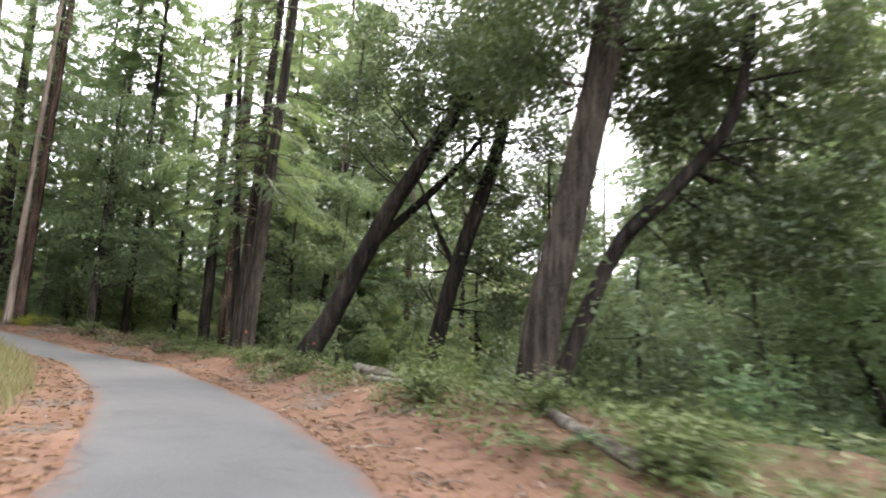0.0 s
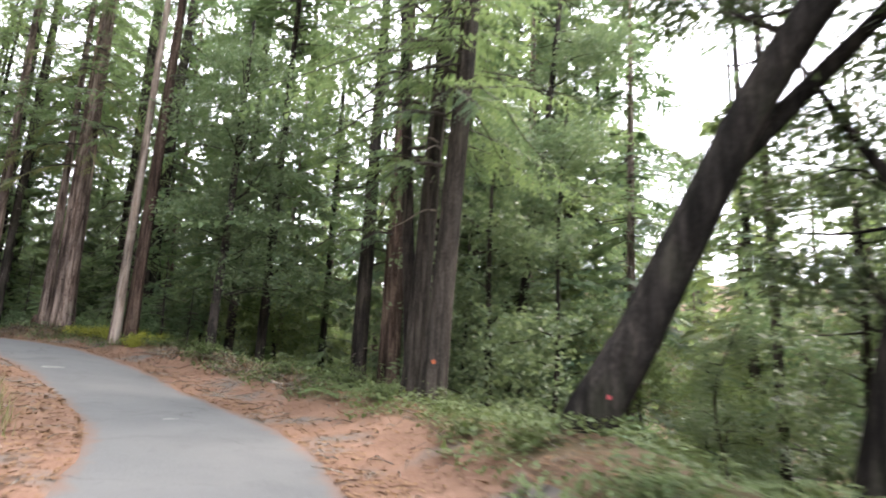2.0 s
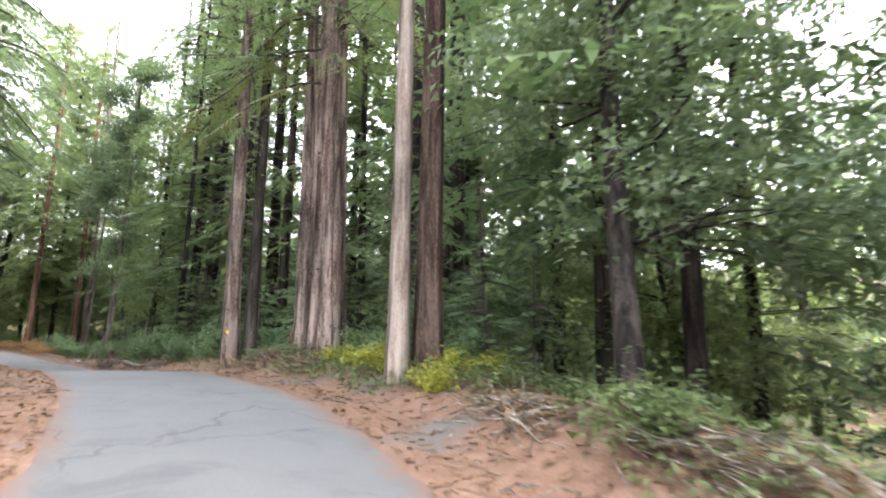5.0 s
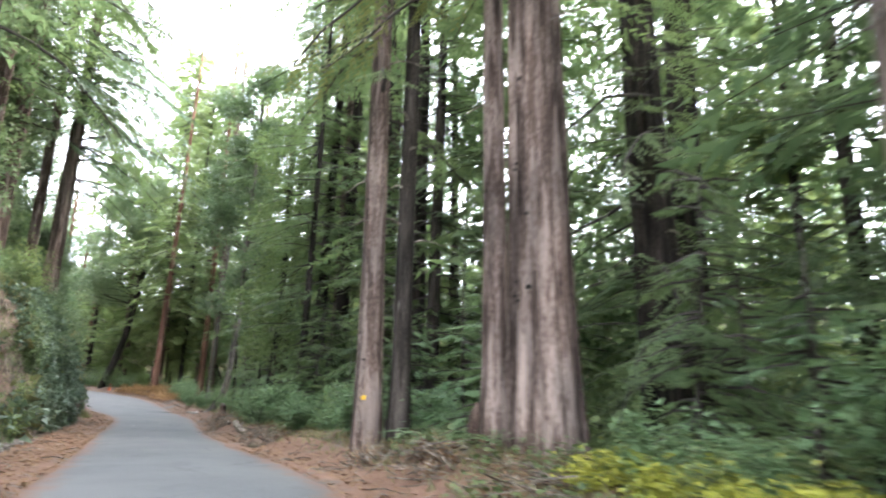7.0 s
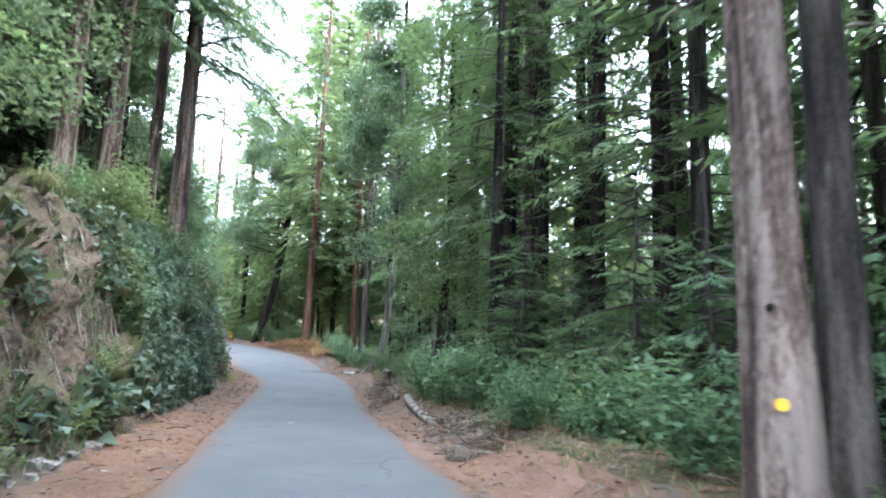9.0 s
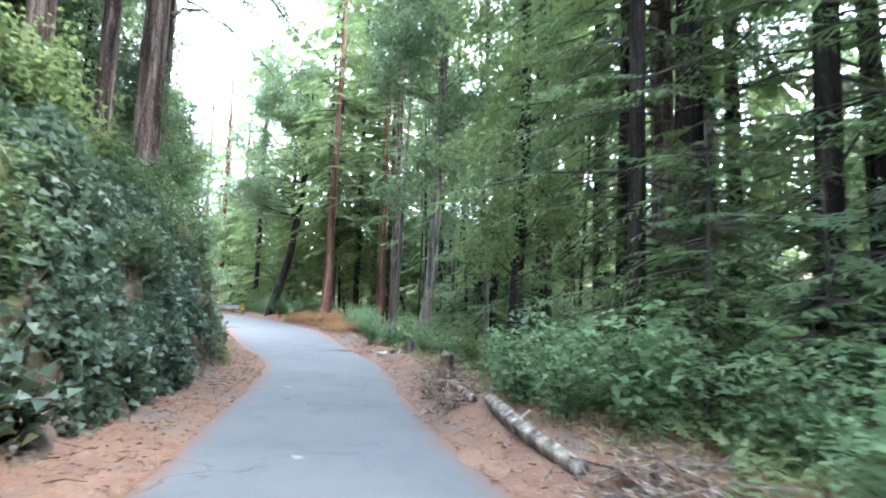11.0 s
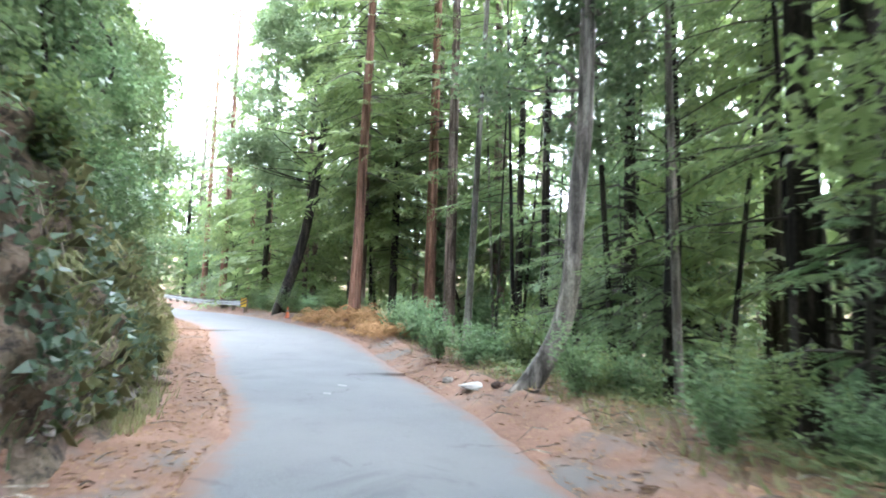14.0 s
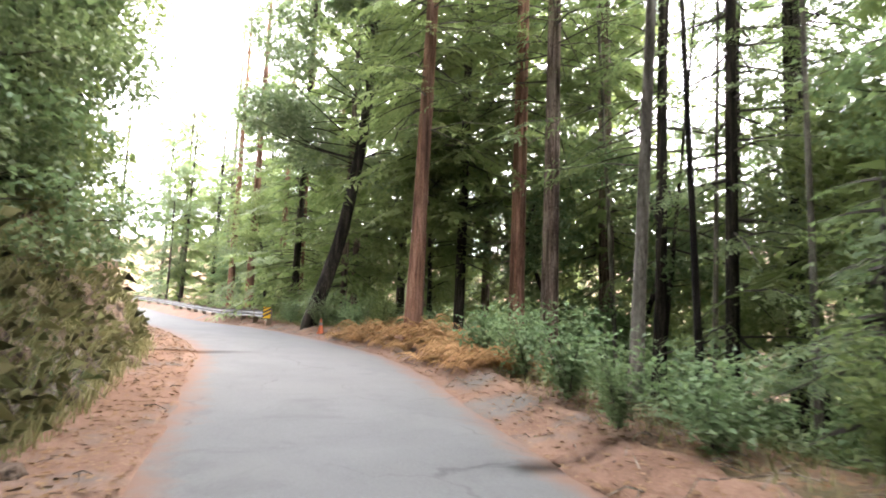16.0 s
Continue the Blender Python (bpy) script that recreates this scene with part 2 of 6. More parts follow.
LITTER = leaf("fallen_leaves", (0.10, 0.046, 0.022), (0.28, 0.185, 0.117), 0.05, 0.9, 0.1)
STONE = surface("stone", [(0.36, (0.05, 0.045, 0.04)), (0.5, (0.16, 0.145, 0.13)), (0.66, (0.34, 0.32, 0.29))], 3.0, 0.9, 0.6, 7, 0.03)
STEEL = plain("galvanised_steel", (0.15, 0.155, 0.15), 0.6, 0.5, 5.0, 0.3)
POSTWOOD = plain("rail_post_wood", (0.16, 0.12, 0.09), 0.9)
YELLOW = plain("yellow_sheeting", (0.75, 0.42, 0.02), 0.5, 0, 8, 0.1)
BLACK = plain("black_paint", (0.02, 0.02, 0.02), 0.5)
ORANGE = plain("orange_plastic", (0.45, 0.10, 0.035), 0.7, 0, 8, 0.3)
RED = plain("red_plastic", (0.34, 0.035, 0.045), 0.4, 0, 8, 0.15)
LEAF_HERB = leaf("yellow_green_herb", (0.20, 0.22, 0.03), (0.42, 0.40, 0.07), 0.35)
CHALK = plain("pale_mark", (0.19, 0.19, 0.18), 0.9, 0, 14, 0.35)

# ---- building helpers ----


def mesh_of(name, verts, faces, material, smooth=False):
    me = bpy.data.meshes.new(name)
    me.from_pydata([tuple(v) for v in verts], [], [tuple(f) for f in faces])
    me.materials.append(material)
    if smooth:
        me.polygons.foreach_set("use_smooth", np.ones(len(me.polygons), bool))
    me.update()
    return me


def loose_mesh(name, verts, material):
    """A mesh of loose leaves from an array of shape (n, corners, 3)."""
    verts = np.asarray(verts, np.float32)
    n, k = verts.shape[:2]
    me = bpy.data.meshes.new(name)
    me.vertices.add(n * k)
    me.vertices.foreach_set("co", verts.ravel())
    me.loops.add(n * k)
    me.loops.foreach_set("vertex_index", np.arange(n * k, dtype=np.int32))
    me.polygons.add(n)
    me.polygons.foreach_set("loop_start", np.arange(0, n * k, k, dtype=np.int32))
    me.polygons.foreach_set("loop_total", np.full(n, k, np.int32))
    me.materials.append(material)
    me.update(calc_edges=True)
    return me


def put(name, me, parent=None, m=None, label="", kind=""):
    ob = new(name, me)
    if m is not None:
        ob.matrix_basis = m
    if parent:
        ob.parent = parent
    return tagged(ob, label, kind=kind)


def root(name, at, label, category, group="", kind=""):
    ob = new(name)
    ob.empty_display_size = 0.2
    ob.location = at
    return tagged(ob, label, category, group, kind)


def tube(path, radii, seg=10, flute=0.0, flutes=7, rough=0.0, seed=0, cap=True):
    """Verts and faces of a tapering limb along a polyline."""
    path = np.asarray(path, float)
    rng = np.random.default_rng(seed)
    n = len(path)
    tan = np.gradient(path, axis=0)
    tan /= np.linalg.norm(tan, axis=1)[:, None]
    ref = np.array([1.0, 0.13, 0.07])
    a = np.cross(tan, ref)
    a /= np.linalg.norm(a, axis=1)[:, None]
    b = np.cross(tan, a)
    th = np.linspace(0, 2 * np.pi, seg, endpoint=False)
    ph = rng.uniform(0, 6.28, 4)
    out = []
    for i in range(n):
        k = 1 + flute * (0.6 * np.sin(flutes * th + ph[0] + 0.15 * i * rng.uniform(0.5, 1)) + 0.4 * np.sin((flutes * 2 - 3) * th + ph[1] + 0.1 * i))
        k = k + 0.10 * flute * np.sin(3 * th + ph[2])
        k = k * (1 + rough * rng.normal(0, 1, seg))
        r = (radii[i] * k)[:, None]
        out.append(path[i] + r * (np.cos(th)[:, None] * a[i] + np.sin(th)[:, None] * b[i]))
    verts = np.concatenate(out)
    faces = [(i * seg + j, i * seg + (j + 1) % seg, (i + 1) * seg + (j + 1) % seg, (i + 1) * seg + j) for i in range(n - 1) for j in range(seg)]
    if cap:
        faces += [tuple(range((n - 1) * seg, n * seg)), tuple(range(seg - 1, -1, -1))]
    return verts, faces


def joined(pieces):
    vs, fs, k = [], [], 0
    for v, f in pieces:
        vs.append(np.asarray(v))
        fs += [tuple(i + k for i in g) for g in f]
        k += len(v)
    return np.concatenate(vs), fs


def leaf_quads(at, length, width, rng, face_up=0.5, droop=0.2):
    """Pointed leaves (one folded quad each) at an array of places, in random directions."""
    at = np.asarray(at, float)
    n = len(at)
    d = rng.normal(0, 1, (n, 3))
    d[:, 2] = d[:, 2] * 0.5 - droop
    d /= np.linalg.norm(d, axis=1)[:, None]
    up = rng.normal(0, 1, (n, 3)) * (1 - face_up) + np.array([0, 0, 1.0]) * face_up * 2
    side = np.cross(d, up)
    side /= np.linalg.norm(side, axis=1)[:, None] + 1e-9
    nrm = np.cross(side, d)
    ln = (length * rng.uniform(0.65, 1.25, n))[:, None]
    wd = (width * rng.uniform(0.7, 1.2, n))[:, None]
    mid = at + d * ln * 0.15 + nrm * ln * 0.06
    return np.stack([mid + side * wd / 2, at + d * ln, mid - side * wd / 2], 1)


def spray_quads(a, b, rng, leaflets=7, length=0.3, width=0.035, droop=0.25):
    """Flat needle sprays along twigs from a to b (arrays): narrow leaflets to both sides."""
    a, b = np.asarray(a, float), np.asarray(b, float)
    n = len(a)
    d = b - a
    ln = np.linalg.norm(d, axis=1)[:, None] + 1e-9
    d = d / ln
    side = np.cross(d, np.array([0, 0, 1.0]) + rng.normal(0, 0.25, (n, 3)))
    side /= np.linalg.norm(side, axis=1)[:, None] + 1e-9
    out = []
    for k in range(leaflets):
        u = (k + 0.5) / leaflets
        s = 1 if k % 2 else -1
        p = a + d * ln * u
        w = d * 0.75 + side * s * rng.uniform(0.6, 1.0, (n, 1))
        w[:, 2] -= droop * rng.uniform(0.3, 1.2, n)
        w /= np.linalg.norm(w, axis=1)[:, None]
        l2 = length * (1.05 - 0.6 * u) * rng.uniform(0.7, 1.2, (n, 1))
        across = np.cross(w, np.cross(side, d))
        across /= np.linalg.norm(across, axis=1)[:, None] + 1e-9
        h = across * width * 0.5
        out.append(np.stack([p + h, p + w * l2, p - h], 1))
    return np.concatenate(out)


def shell(n, rng, squash=0.75, inner=0.35):
    """Points through a rough ball, thicker to its outside."""
    p = rng.normal(0, 1, (n, 3))
    p /= np.linalg.norm(p, axis=1)[:, None]
    r = rng.uniform(inner, 1, n) ** 0.6
    p *= r[:, None]
    p[:, 2] *= squash
    return p


# ---- lie of the land ----
# Middle of the road: x, y, height
ROAD = [(6, -60, -5.0), (6, -45, -4.3), (5, -25, -3.1), (3, -12, -2.2), (1.2, -4, -1.65), (-0.1, 0.8, -1.4), (-1.5, 5.2, -1.13), (-2.7, 7.9, -0.88), (-4.5, 11.4, -0.66),
        (-7.0, 15.4, -0.44), (-9.2, 18.5, -0.2), (-12.0, 21.1, 0.02), (-13.85, 22.68, 0.17), (-15.93, 24.35, 0.42), (-18.78, 26.07, 0.82), (-22.17, 27.6, 1.22), (-27.3, 29.25, 1.5),
        (-30.4, 30.1, 1.53), (-34.5, 31.2, 1.5), (-41.3, 33.0, 1.5), (-45.0, 34.1, 1.58), (-48, 35.0, 1.67), (-52, 35.95, 1.78), (-56, 36.3, 1.95), (-60, 36.75, 2.2),
        (-66, 37.05, 2.68), (-71.5, 36.3, 3.05), (-77, 35.0, 3.36), (-85, 33.0, 3.66), (-92, 31.2, 4.1), (-100, 29.0, 4.7), (-108, 25.5, 5.4), (-114, 20, 6.1), (-118, 11, 6.9),
        (-120, -5, 8.0), (-121, -45, 9.5)]


def smooth_line(points, step=0.4):
    p = np.array(points, float)
    out = []
    for i in range(len(p) - 1):
        p0, p1, p2, p3 = p[max(i - 1, 0)], p[i], p[i + 1], p[min(i + 2, len(p) - 1)]
        l1 = np.linalg.norm(p2 - p1)
        m1 = (p2 - p0) / (np.linalg.norm(p2 - p1) + np.linalg.norm(p1 - p0) + 1e-9) * l1
        m2 = (p3 - p1) / (np.linalg.norm(p3 - p2) + np.linalg.norm(p2 - p1) + 1e-9) * l1
        for u in np.arange(0, 1, step / l1):
            out.append((2 * u**3 - 3 * u**2 + 1) * p1 + (u**3 - 2 * u**2 + u) * m1 + (-2 * u**3 + 3 * u**2) * p2 + (u**3 - u**2) * m2)
    return np.array(out)


MID = smooth_line(ROAD)
TAN = np.gradient(MID[:, :2], axis=0)
TAN /= np.linalg.norm(TAN, axis=1)[:, None]
RIGHT = np.stack([TAN[:, 1], -TAN[:, 0]], 1)
ARC = np.r_[0, np.cumsum(np.linalg.norm(np.diff(MID[:, :2], axis=0), axis=1))]


def arc_at(x, y):
    return float(ARC[np.argmin((MID[:, 0] - x) ** 2 + (MID[:, 1] - y) ** 2)])


def spread(s, o):
    """Plan places at arc lengths s and offsets o from the middle of the road (right positive)."""
    x, y = np.interp(s, ARC, MID[:, 0]), np.interp(s, ARC, MID[:, 1])
    return np.stack([x + o * np.interp(s, ARC, RIGHT[:, 0]), y + o * np.interp(s, ARC, RIGHT[:, 1])], 1)


# half the width of the asphalt along the road
HALF = np.interp(ARC, [arc_at(x, y) for x, y in ((-1.5, 5.2), (-4.5, 11.4), (-13.9, 22.6), (-16, 24.3), (-18.9, 25.9), (-27.3, 29.2), (-34.5, 31.2), (-48, 35), (-52, 36), (-56, 36.3), (-62, 36.9), (-77, 35))],
                 [1.32, 1.22, 1.27, 1.43, 1.56, 1.6, 1.5, 1.5, 1.62, 1.85, 2.15, 2.2])
S_EARLY, S_OPEN, S_CUT, S_END, S_LOW = arc_at(-16, 24), arc_at(-24, 28), arc_at(-33, 31), arc_at(-66, 37), arc_at(-82, 33.8)


def road_coords(x, y):
    """Arc length, offset to the right of the road's middle and road height for arrays of places."""
    x, y = np.atleast_1d(np.asarray(x, float)), np.atleast_1d(np.asarray(y, float))
    idx = np.empty(len(x), int)
    for k in range(0, len(x), 4000):
        dd = (x[k:k + 4000, None] - MID[None, :, 0]) ** 2 + (y[k:k + 4000, None] - MID[None, :, 1]) ** 2
        idx[k:k + 4000] = dd.argmin(1)
    off = np.stack([x, y], 1) - MID[idx, :2]
    side = (off * RIGHT[idx]).sum(1)
    dist = np.hypot(off[:, 0], off[:, 1])
    out = np.maximum(dist, np.abs(side))
    return ARC[idx], np.sign(side) * out, MID[idx, 2], out - HALF[idx]


def bumps(x, y, scale, seed=0.0):
    return np.array([noise.noise((a * scale + seed, b * scale - seed, seed)) for a, b in zip(x, y)])


def step01(v, a, b):
    t = np.clip((v - a) / (b - a), 0, 1)
    return t * t * (3 - 2 * t)


def bank_shape(s):
    """Where the uphill bank starts beside the asphalt, how high its face is and how far it runs back."""
    s = np.asarray(s, float)
    k = [S_EARLY, S_OPEN, S_CUT, S_CUT + 8, S_CUT + 16, S_CUT + 20, S_CUT + 25, S_END, S_LOW]
    return (np.interp(s, k, [1.15, 1.9, 1.6, 1.5, 1.4, 1.4, 1.35, 1.3, 1.3]), np.interp(s, k, [0.9, 1.1, 2.7, 3.7, 3.2, 2.4, 2.0, 2.2, 1.2]), np.interp(s, k, [1.4, 2.0, 1.5, 1.15, 1.1, 1.1, 1.1, 1.4, 3.0]))


def land(x, y, detail=True):
    """Ground height at arrays of places."""
    x, y = np.atleast_1d(np.asarray(x, float)), np.atleast_1d(np.asarray(y, float))
    s, d, z, out = road_coords(x, y)
    n1 = bumps(x, y, 0.35) if detail else 0
    n2 = bumps(x, y, 1.3, 5.0) + 0.5 * bumps(x, y, 3.1, 9.0) if detail else 0
    r = np.where(d > 0, np.maximum(out, 0), 0)
    bench = np.interp(s, [arc_at(-1, 4), arc_at(-4.5, 11.4), S_EARLY, S_OPEN, S_CUT, S_END], [4.1, 3.3, 2.7, 2.7, 1.8, 1.9])
    b0 = np.interp(s, [S_OPEN, S_CUT, S_CUT + 10], [0.7, 0.4, 0.05])
    berm = np.interp(s, [S_CUT, S_CUT + 6], [0.42, 0.30]) * step01(r, b0, b0 * 2 + 0.9) * (1 + 0.4 * n1)
    fall = -11 * (1 - np.exp(-0.058 * np.maximum(r - bench, 0))) * step01(r, bench - 0.3, bench + 1.6)
    far = np.minimum(0.42 * np.maximum(r - 42, 0), 30)
    mound = 0.42 * step01(r, 0.45, 1.3) * np.exp(-((x + 66.2) / 2.6) ** 2 - ((y - 39.9) / 0.9) ** 2)
    mound = mound + 0.24 * np.exp(-((s - arc_at(-43.3, 33.6)) / 1.3) ** 2 - ((r - 0.75) / 0.4) ** 2)
    right = berm + fall + far + mound + (0.10 * n1 + 0.07 * n2) * step01(r, 1.0, 3)
    l = np.where(d < 0, np.maximum(out, 0), 0)
    foot, high, run = bank_shape(s)
    up = high * step01(l, foot - 0.15, foot + run)
    slope = np.minimum(0.42 * np.maximum(l - foot - run * 0.6, 0), 30)
    left = up + slope + (0.30 * n1 + 0.26 * n2) * step01(l, foot, foot + 1.2) * (0.6 + high / 5)
    return z + np.where(d > 0, right, left)


def land1(x, y):
    return float(land([x], [y])[0])

# ---- ground, road, shoulders ----


def axis_steps(lo, hi, near_lo, near_hi, fine, ratio=1.18):
    a = list(np.arange(near_lo, near_hi, fine))
    st, v = fine, near_lo
    while v > lo:
        st *= ratio
        v -= st
        a.insert(0, v)
    st, v = fine, a[-1]
    while v < hi:
        st *= ratio
        v += st
        a.append(v)
    return np.array(a)


gx, gy = axis_steps(-900, 900, -86, 12, 0.38, 1.2), axis_steps(-900, 900, -2, 52, 0.38, 1.2)
X, Y = np.meshgrid(gx, gy)
Z = land(X.ravel(), Y.ravel())
gs, gd, gz, go = road_coords(X.ravel(), Y.ravel())
Z = np.where(go < 0.35, gz - 0.09, Z - 0.14 * (1 - step01(go, 0.7, 1.15)))
nx = len(gx)
gf = [(j * nx + i, j * nx + i + 1, (j + 1) * nx + i + 1, (j + 1) * nx + i) for j in range(len(gy) - 1) for i in range(nx - 1)]
ground_me = mesh_of("ground", np.stack([X.ravel(), Y.ravel(), Z], 1), gf, SOIL, True)
ground_me.materials.append(CUT)
gl = np.where(gd < 0, go, -1)
ls = np.array([np.mean([gl[k] for k in f]) for f in gf])
ss = np.array([gs[f[0]] for f in gf])
ground_me.polygons.foreach_set("material_index", ((ls > 0.8) & (ls < 4.2) & (ss > S_OPEN) & (ss < S_LOW)).astype(np.int32))
tagged(put("ground", ground_me), "brown forest floor with leaf litter and a steep cut bank", "ground", kind="structure")


def strip(name, offsets, lifts, material, ragged=(0, 0), seed=0.0, s0=0, s1=None):
    """A sheet along the road between offsets, its two long edges uneven by ragged metres."""
    keep = [i for i in range(len(MID)) if ARC[i] >= s0 and (s1 is None or ARC[i] <= s1)]
    vs, m = [], len(offsets)
    for i in keep:
        for j, (o, h) in enumerate(zip(offsets, lifts)):
            rag = ragged[0] if j == 0 else ragged[1] if j == m - 1 else 0
            e = rag * (noise.noise((ARC[i] * 0.45, seed, 0)) + 0.6 * noise.noise((ARC[i] * 1.5, seed, 3)))
            p = MID[i, :2] + RIGHT[i] * (o * (HALF[i] + 0.25) + e)
            vs.append((p[0], p[1], MID[i, 2] + h + 0.015 * noise.noise((p[0] * 0.9, p[1] * 0.9, seed)) * (0 < j < m - 1)))
    fs = [(a * m + j, a * m + j + 1, (a + 1) * m + j + 1, (a + 1) * m + j) for a in range(len(keep) - 1) for j in range(m - 1)]
    return mesh_of(name, vs, fs, material, True)


across = np.linspace(-1, 1, 17)
road_me = strip("road", across, 0.024 - 0.044 * across**2, ASPHALT)
road_me.attributes.new("edge", "FLOAT", "POINT").data.foreach_set("value", np.tile(np.abs(across) ** 2.5, len(road_me.vertices) // 17).astype(np.float32))
tagged(put("road", road_me),
       "narrow worn grey asphalt lane with no markings", "road", kind="structure")


def shoulder(name, sign, seed):
    """Needle litter from the asphalt's edge over the verge, following the ground."""
    rows_, cols = [], 9
    for i in range(len(MID)):
        s = ARC[i]
        wide = np.interp(s, [S_EARLY, S_OPEN, S_CUT, S_END], [1.3, 2.0, 1.75, 1.35]) if sign < 0 else np.interp(s, [arc_at(-1, 5), arc_at(-20, 26.5), arc_at(-30, 30), arc_at(-50, 36)], [1.95, 1.85, 1.45, 0.95])
        e = 0.16 * noise.noise((s * 0.4, seed, 0)) + 0.12 * noise.noise((s * 1.3, seed, 3)) + 0.05 * noise.noise((s * 4.0, seed, 6))
        o = 0.35 * noise.noise((s * 0.5, seed, 9)) + 0.2 * noise.noise((s * 1.9, seed, 12))
        for j in range(cols):
            u = j / (cols - 1)
            rows_.append((i, sign * (HALF[i] + (1 - u) * e + u * (wide + o)), j))
    p = np.array([MID[i, :2] + RIGHT[i] * o for i, o, _ in rows_])
    h = land(p[:, 0], p[:, 1])
    vs = [(a, b, max(c, MID[i, 2]) + (-0.022 if j == 0 else 0.022 if j < cols - 1 else -0.10)) for (a, b), c, (i, _, j) in zip(p, h, rows_)]
    fs = [(a * cols + j, a * cols + j + 1, (a + 1) * cols + j + 1, (a + 1) * cols + j) for a in range(len(MID) - 1) for j in range(cols - 1)]
    return tagged(put(name, mesh_of(name, vs, fs, NEEDLES, True)), "verge of rust-brown conifer needles beside the asphalt", "verge", kind="structure")


shoulder("verge_1", 1, 2.0)
shoulder("verge_2", -1, 7.0)


def cut_bank():
    """The rough, undercut face of earth and roots along the uphill side."""
    keep = [i for i in range(len(MID)) if S_OPEN - 3 < ARC[i] < arc_at(-82, 33.8)]
    fine = np.linspace(keep[0], keep[-1], int((ARC[keep[-1]] - ARC[keep[0]]) / 0.13))
    rows_ = 52
    pts, out = [], []
    for u in fine:
        i, w = int(u), u - int(u)
        j = min(i + 1, len(MID) - 1)
        m, n_ = MID[i] * (1 - w) + MID[j] * w, RIGHT[i] * (1 - w) + RIGHT[j] * w
        s = ARC[i] * (1 - w) + ARC[j] * w
        half = HALF[i]
        foot, _, run = bank_shape(s)
        for k in range(rows_):
            v = k / (rows_ - 1)
            p = m[:2] - n_ * (half + foot - 0.1 + v * (run + 0.7))
            pts.append(p)
            out.append((n_[0], n_[1], v, s))
    pts, out = np.array(pts), np.array(out)
    h = land(pts[:, 0], pts[:, 1])
    vs = []
    for (x, y), z, (nx_, ny_, v, s) in zip(pts, h, out):
        a = noise.noise((x * 0.9, y * 0.9, z * 0.9))
        b = 1 - 2 * abs(noise.noise((x * 1.7, y * 1.7, z * 2.2 + 3)))
        c = noise.noise((x * 5, y * 5, z * 5)) + 0.5 * noise.noise((x * 11, y * 11, z * 9))
        win = min(1, v * 5, (1 - v) * 4)
        f = noise.voronoi((x * 1.9, y * 1.9, z * 1.9))[0]
        g = noise.voronoi((x * 5, y * 5, z * 5))[0]
        d = win * (0.06 + 0.22 * a + 0.14 * b + 0.08 * c + 0.34 * (f[1] - f[0]) + 0.12 * (g[1] - g[0])) - 0.12 * (1 - win)
        vs.append((x + nx_ * d * 0.9, y + ny_ * d * 0.9, z + 0.35 * d))
    fs = [(a * rows_ + j, a * rows_ + j + 1, (a + 1) * rows_ + j + 1, (a + 1) * rows_ + j) for a in range(len(fine) - 1) for j in range(rows_ - 1)]
    return tagged(put("cut_bank", mesh_of("cut_bank", vs, fs, CUT, True)), "steep cut bank of brown earth, roots and stones", "bank", kind="structure"), out


bank_ob, bank_out = cut_bank()
BANK_AT, BANK_NORMAL = np.empty(len(bank_out) * 3, np.float32), np.empty(len(bank_out) * 3, np.float32)
bank_ob.data.vertices.foreach_get("co", BANK_AT)
bank_ob.data.vertices.foreach_get("normal", BANK_NORMAL)
BANK_AT, BANK_NORMAL = BANK_AT.reshape(-1, 3), BANK_NORMAL.reshape(-1, 3)
BANK_NORMAL = BANK_NORMAL * np.sign((BANK_NORMAL * np.stack([bank_out[:, 0], bank_out[:, 1], np.full(len(bank_out), 0.6)], 1)).sum(1))[:, None]
BANK_UP, BANK_ARC = bank_out[:, 2], bank_out[:, 3]


def on_bank(n, s_lo, s_hi, low, high, g, patch=None):
    """Random places and outward directions on the face of the bank; patch: (scale, share) for a patchy cover."""
    ok = np.flatnonzero((BANK_ARC > s_lo) & (BANK_ARC < s_hi) & (BANK_UP > low) & (BANK_UP < high))
    i = g.choice(ok, n)
    at = BANK_AT[i] + g.normal(0, 0.06, (n, 3))
    if patch:
        f = np.array([noise.noise(tuple(q * patch[0])) for q in at])
        i, at = i[f > patch[1]], at[f > patch[1]]
    return at, BANK_NORMAL[i]

# ---- foliage meshes that several plants share ----


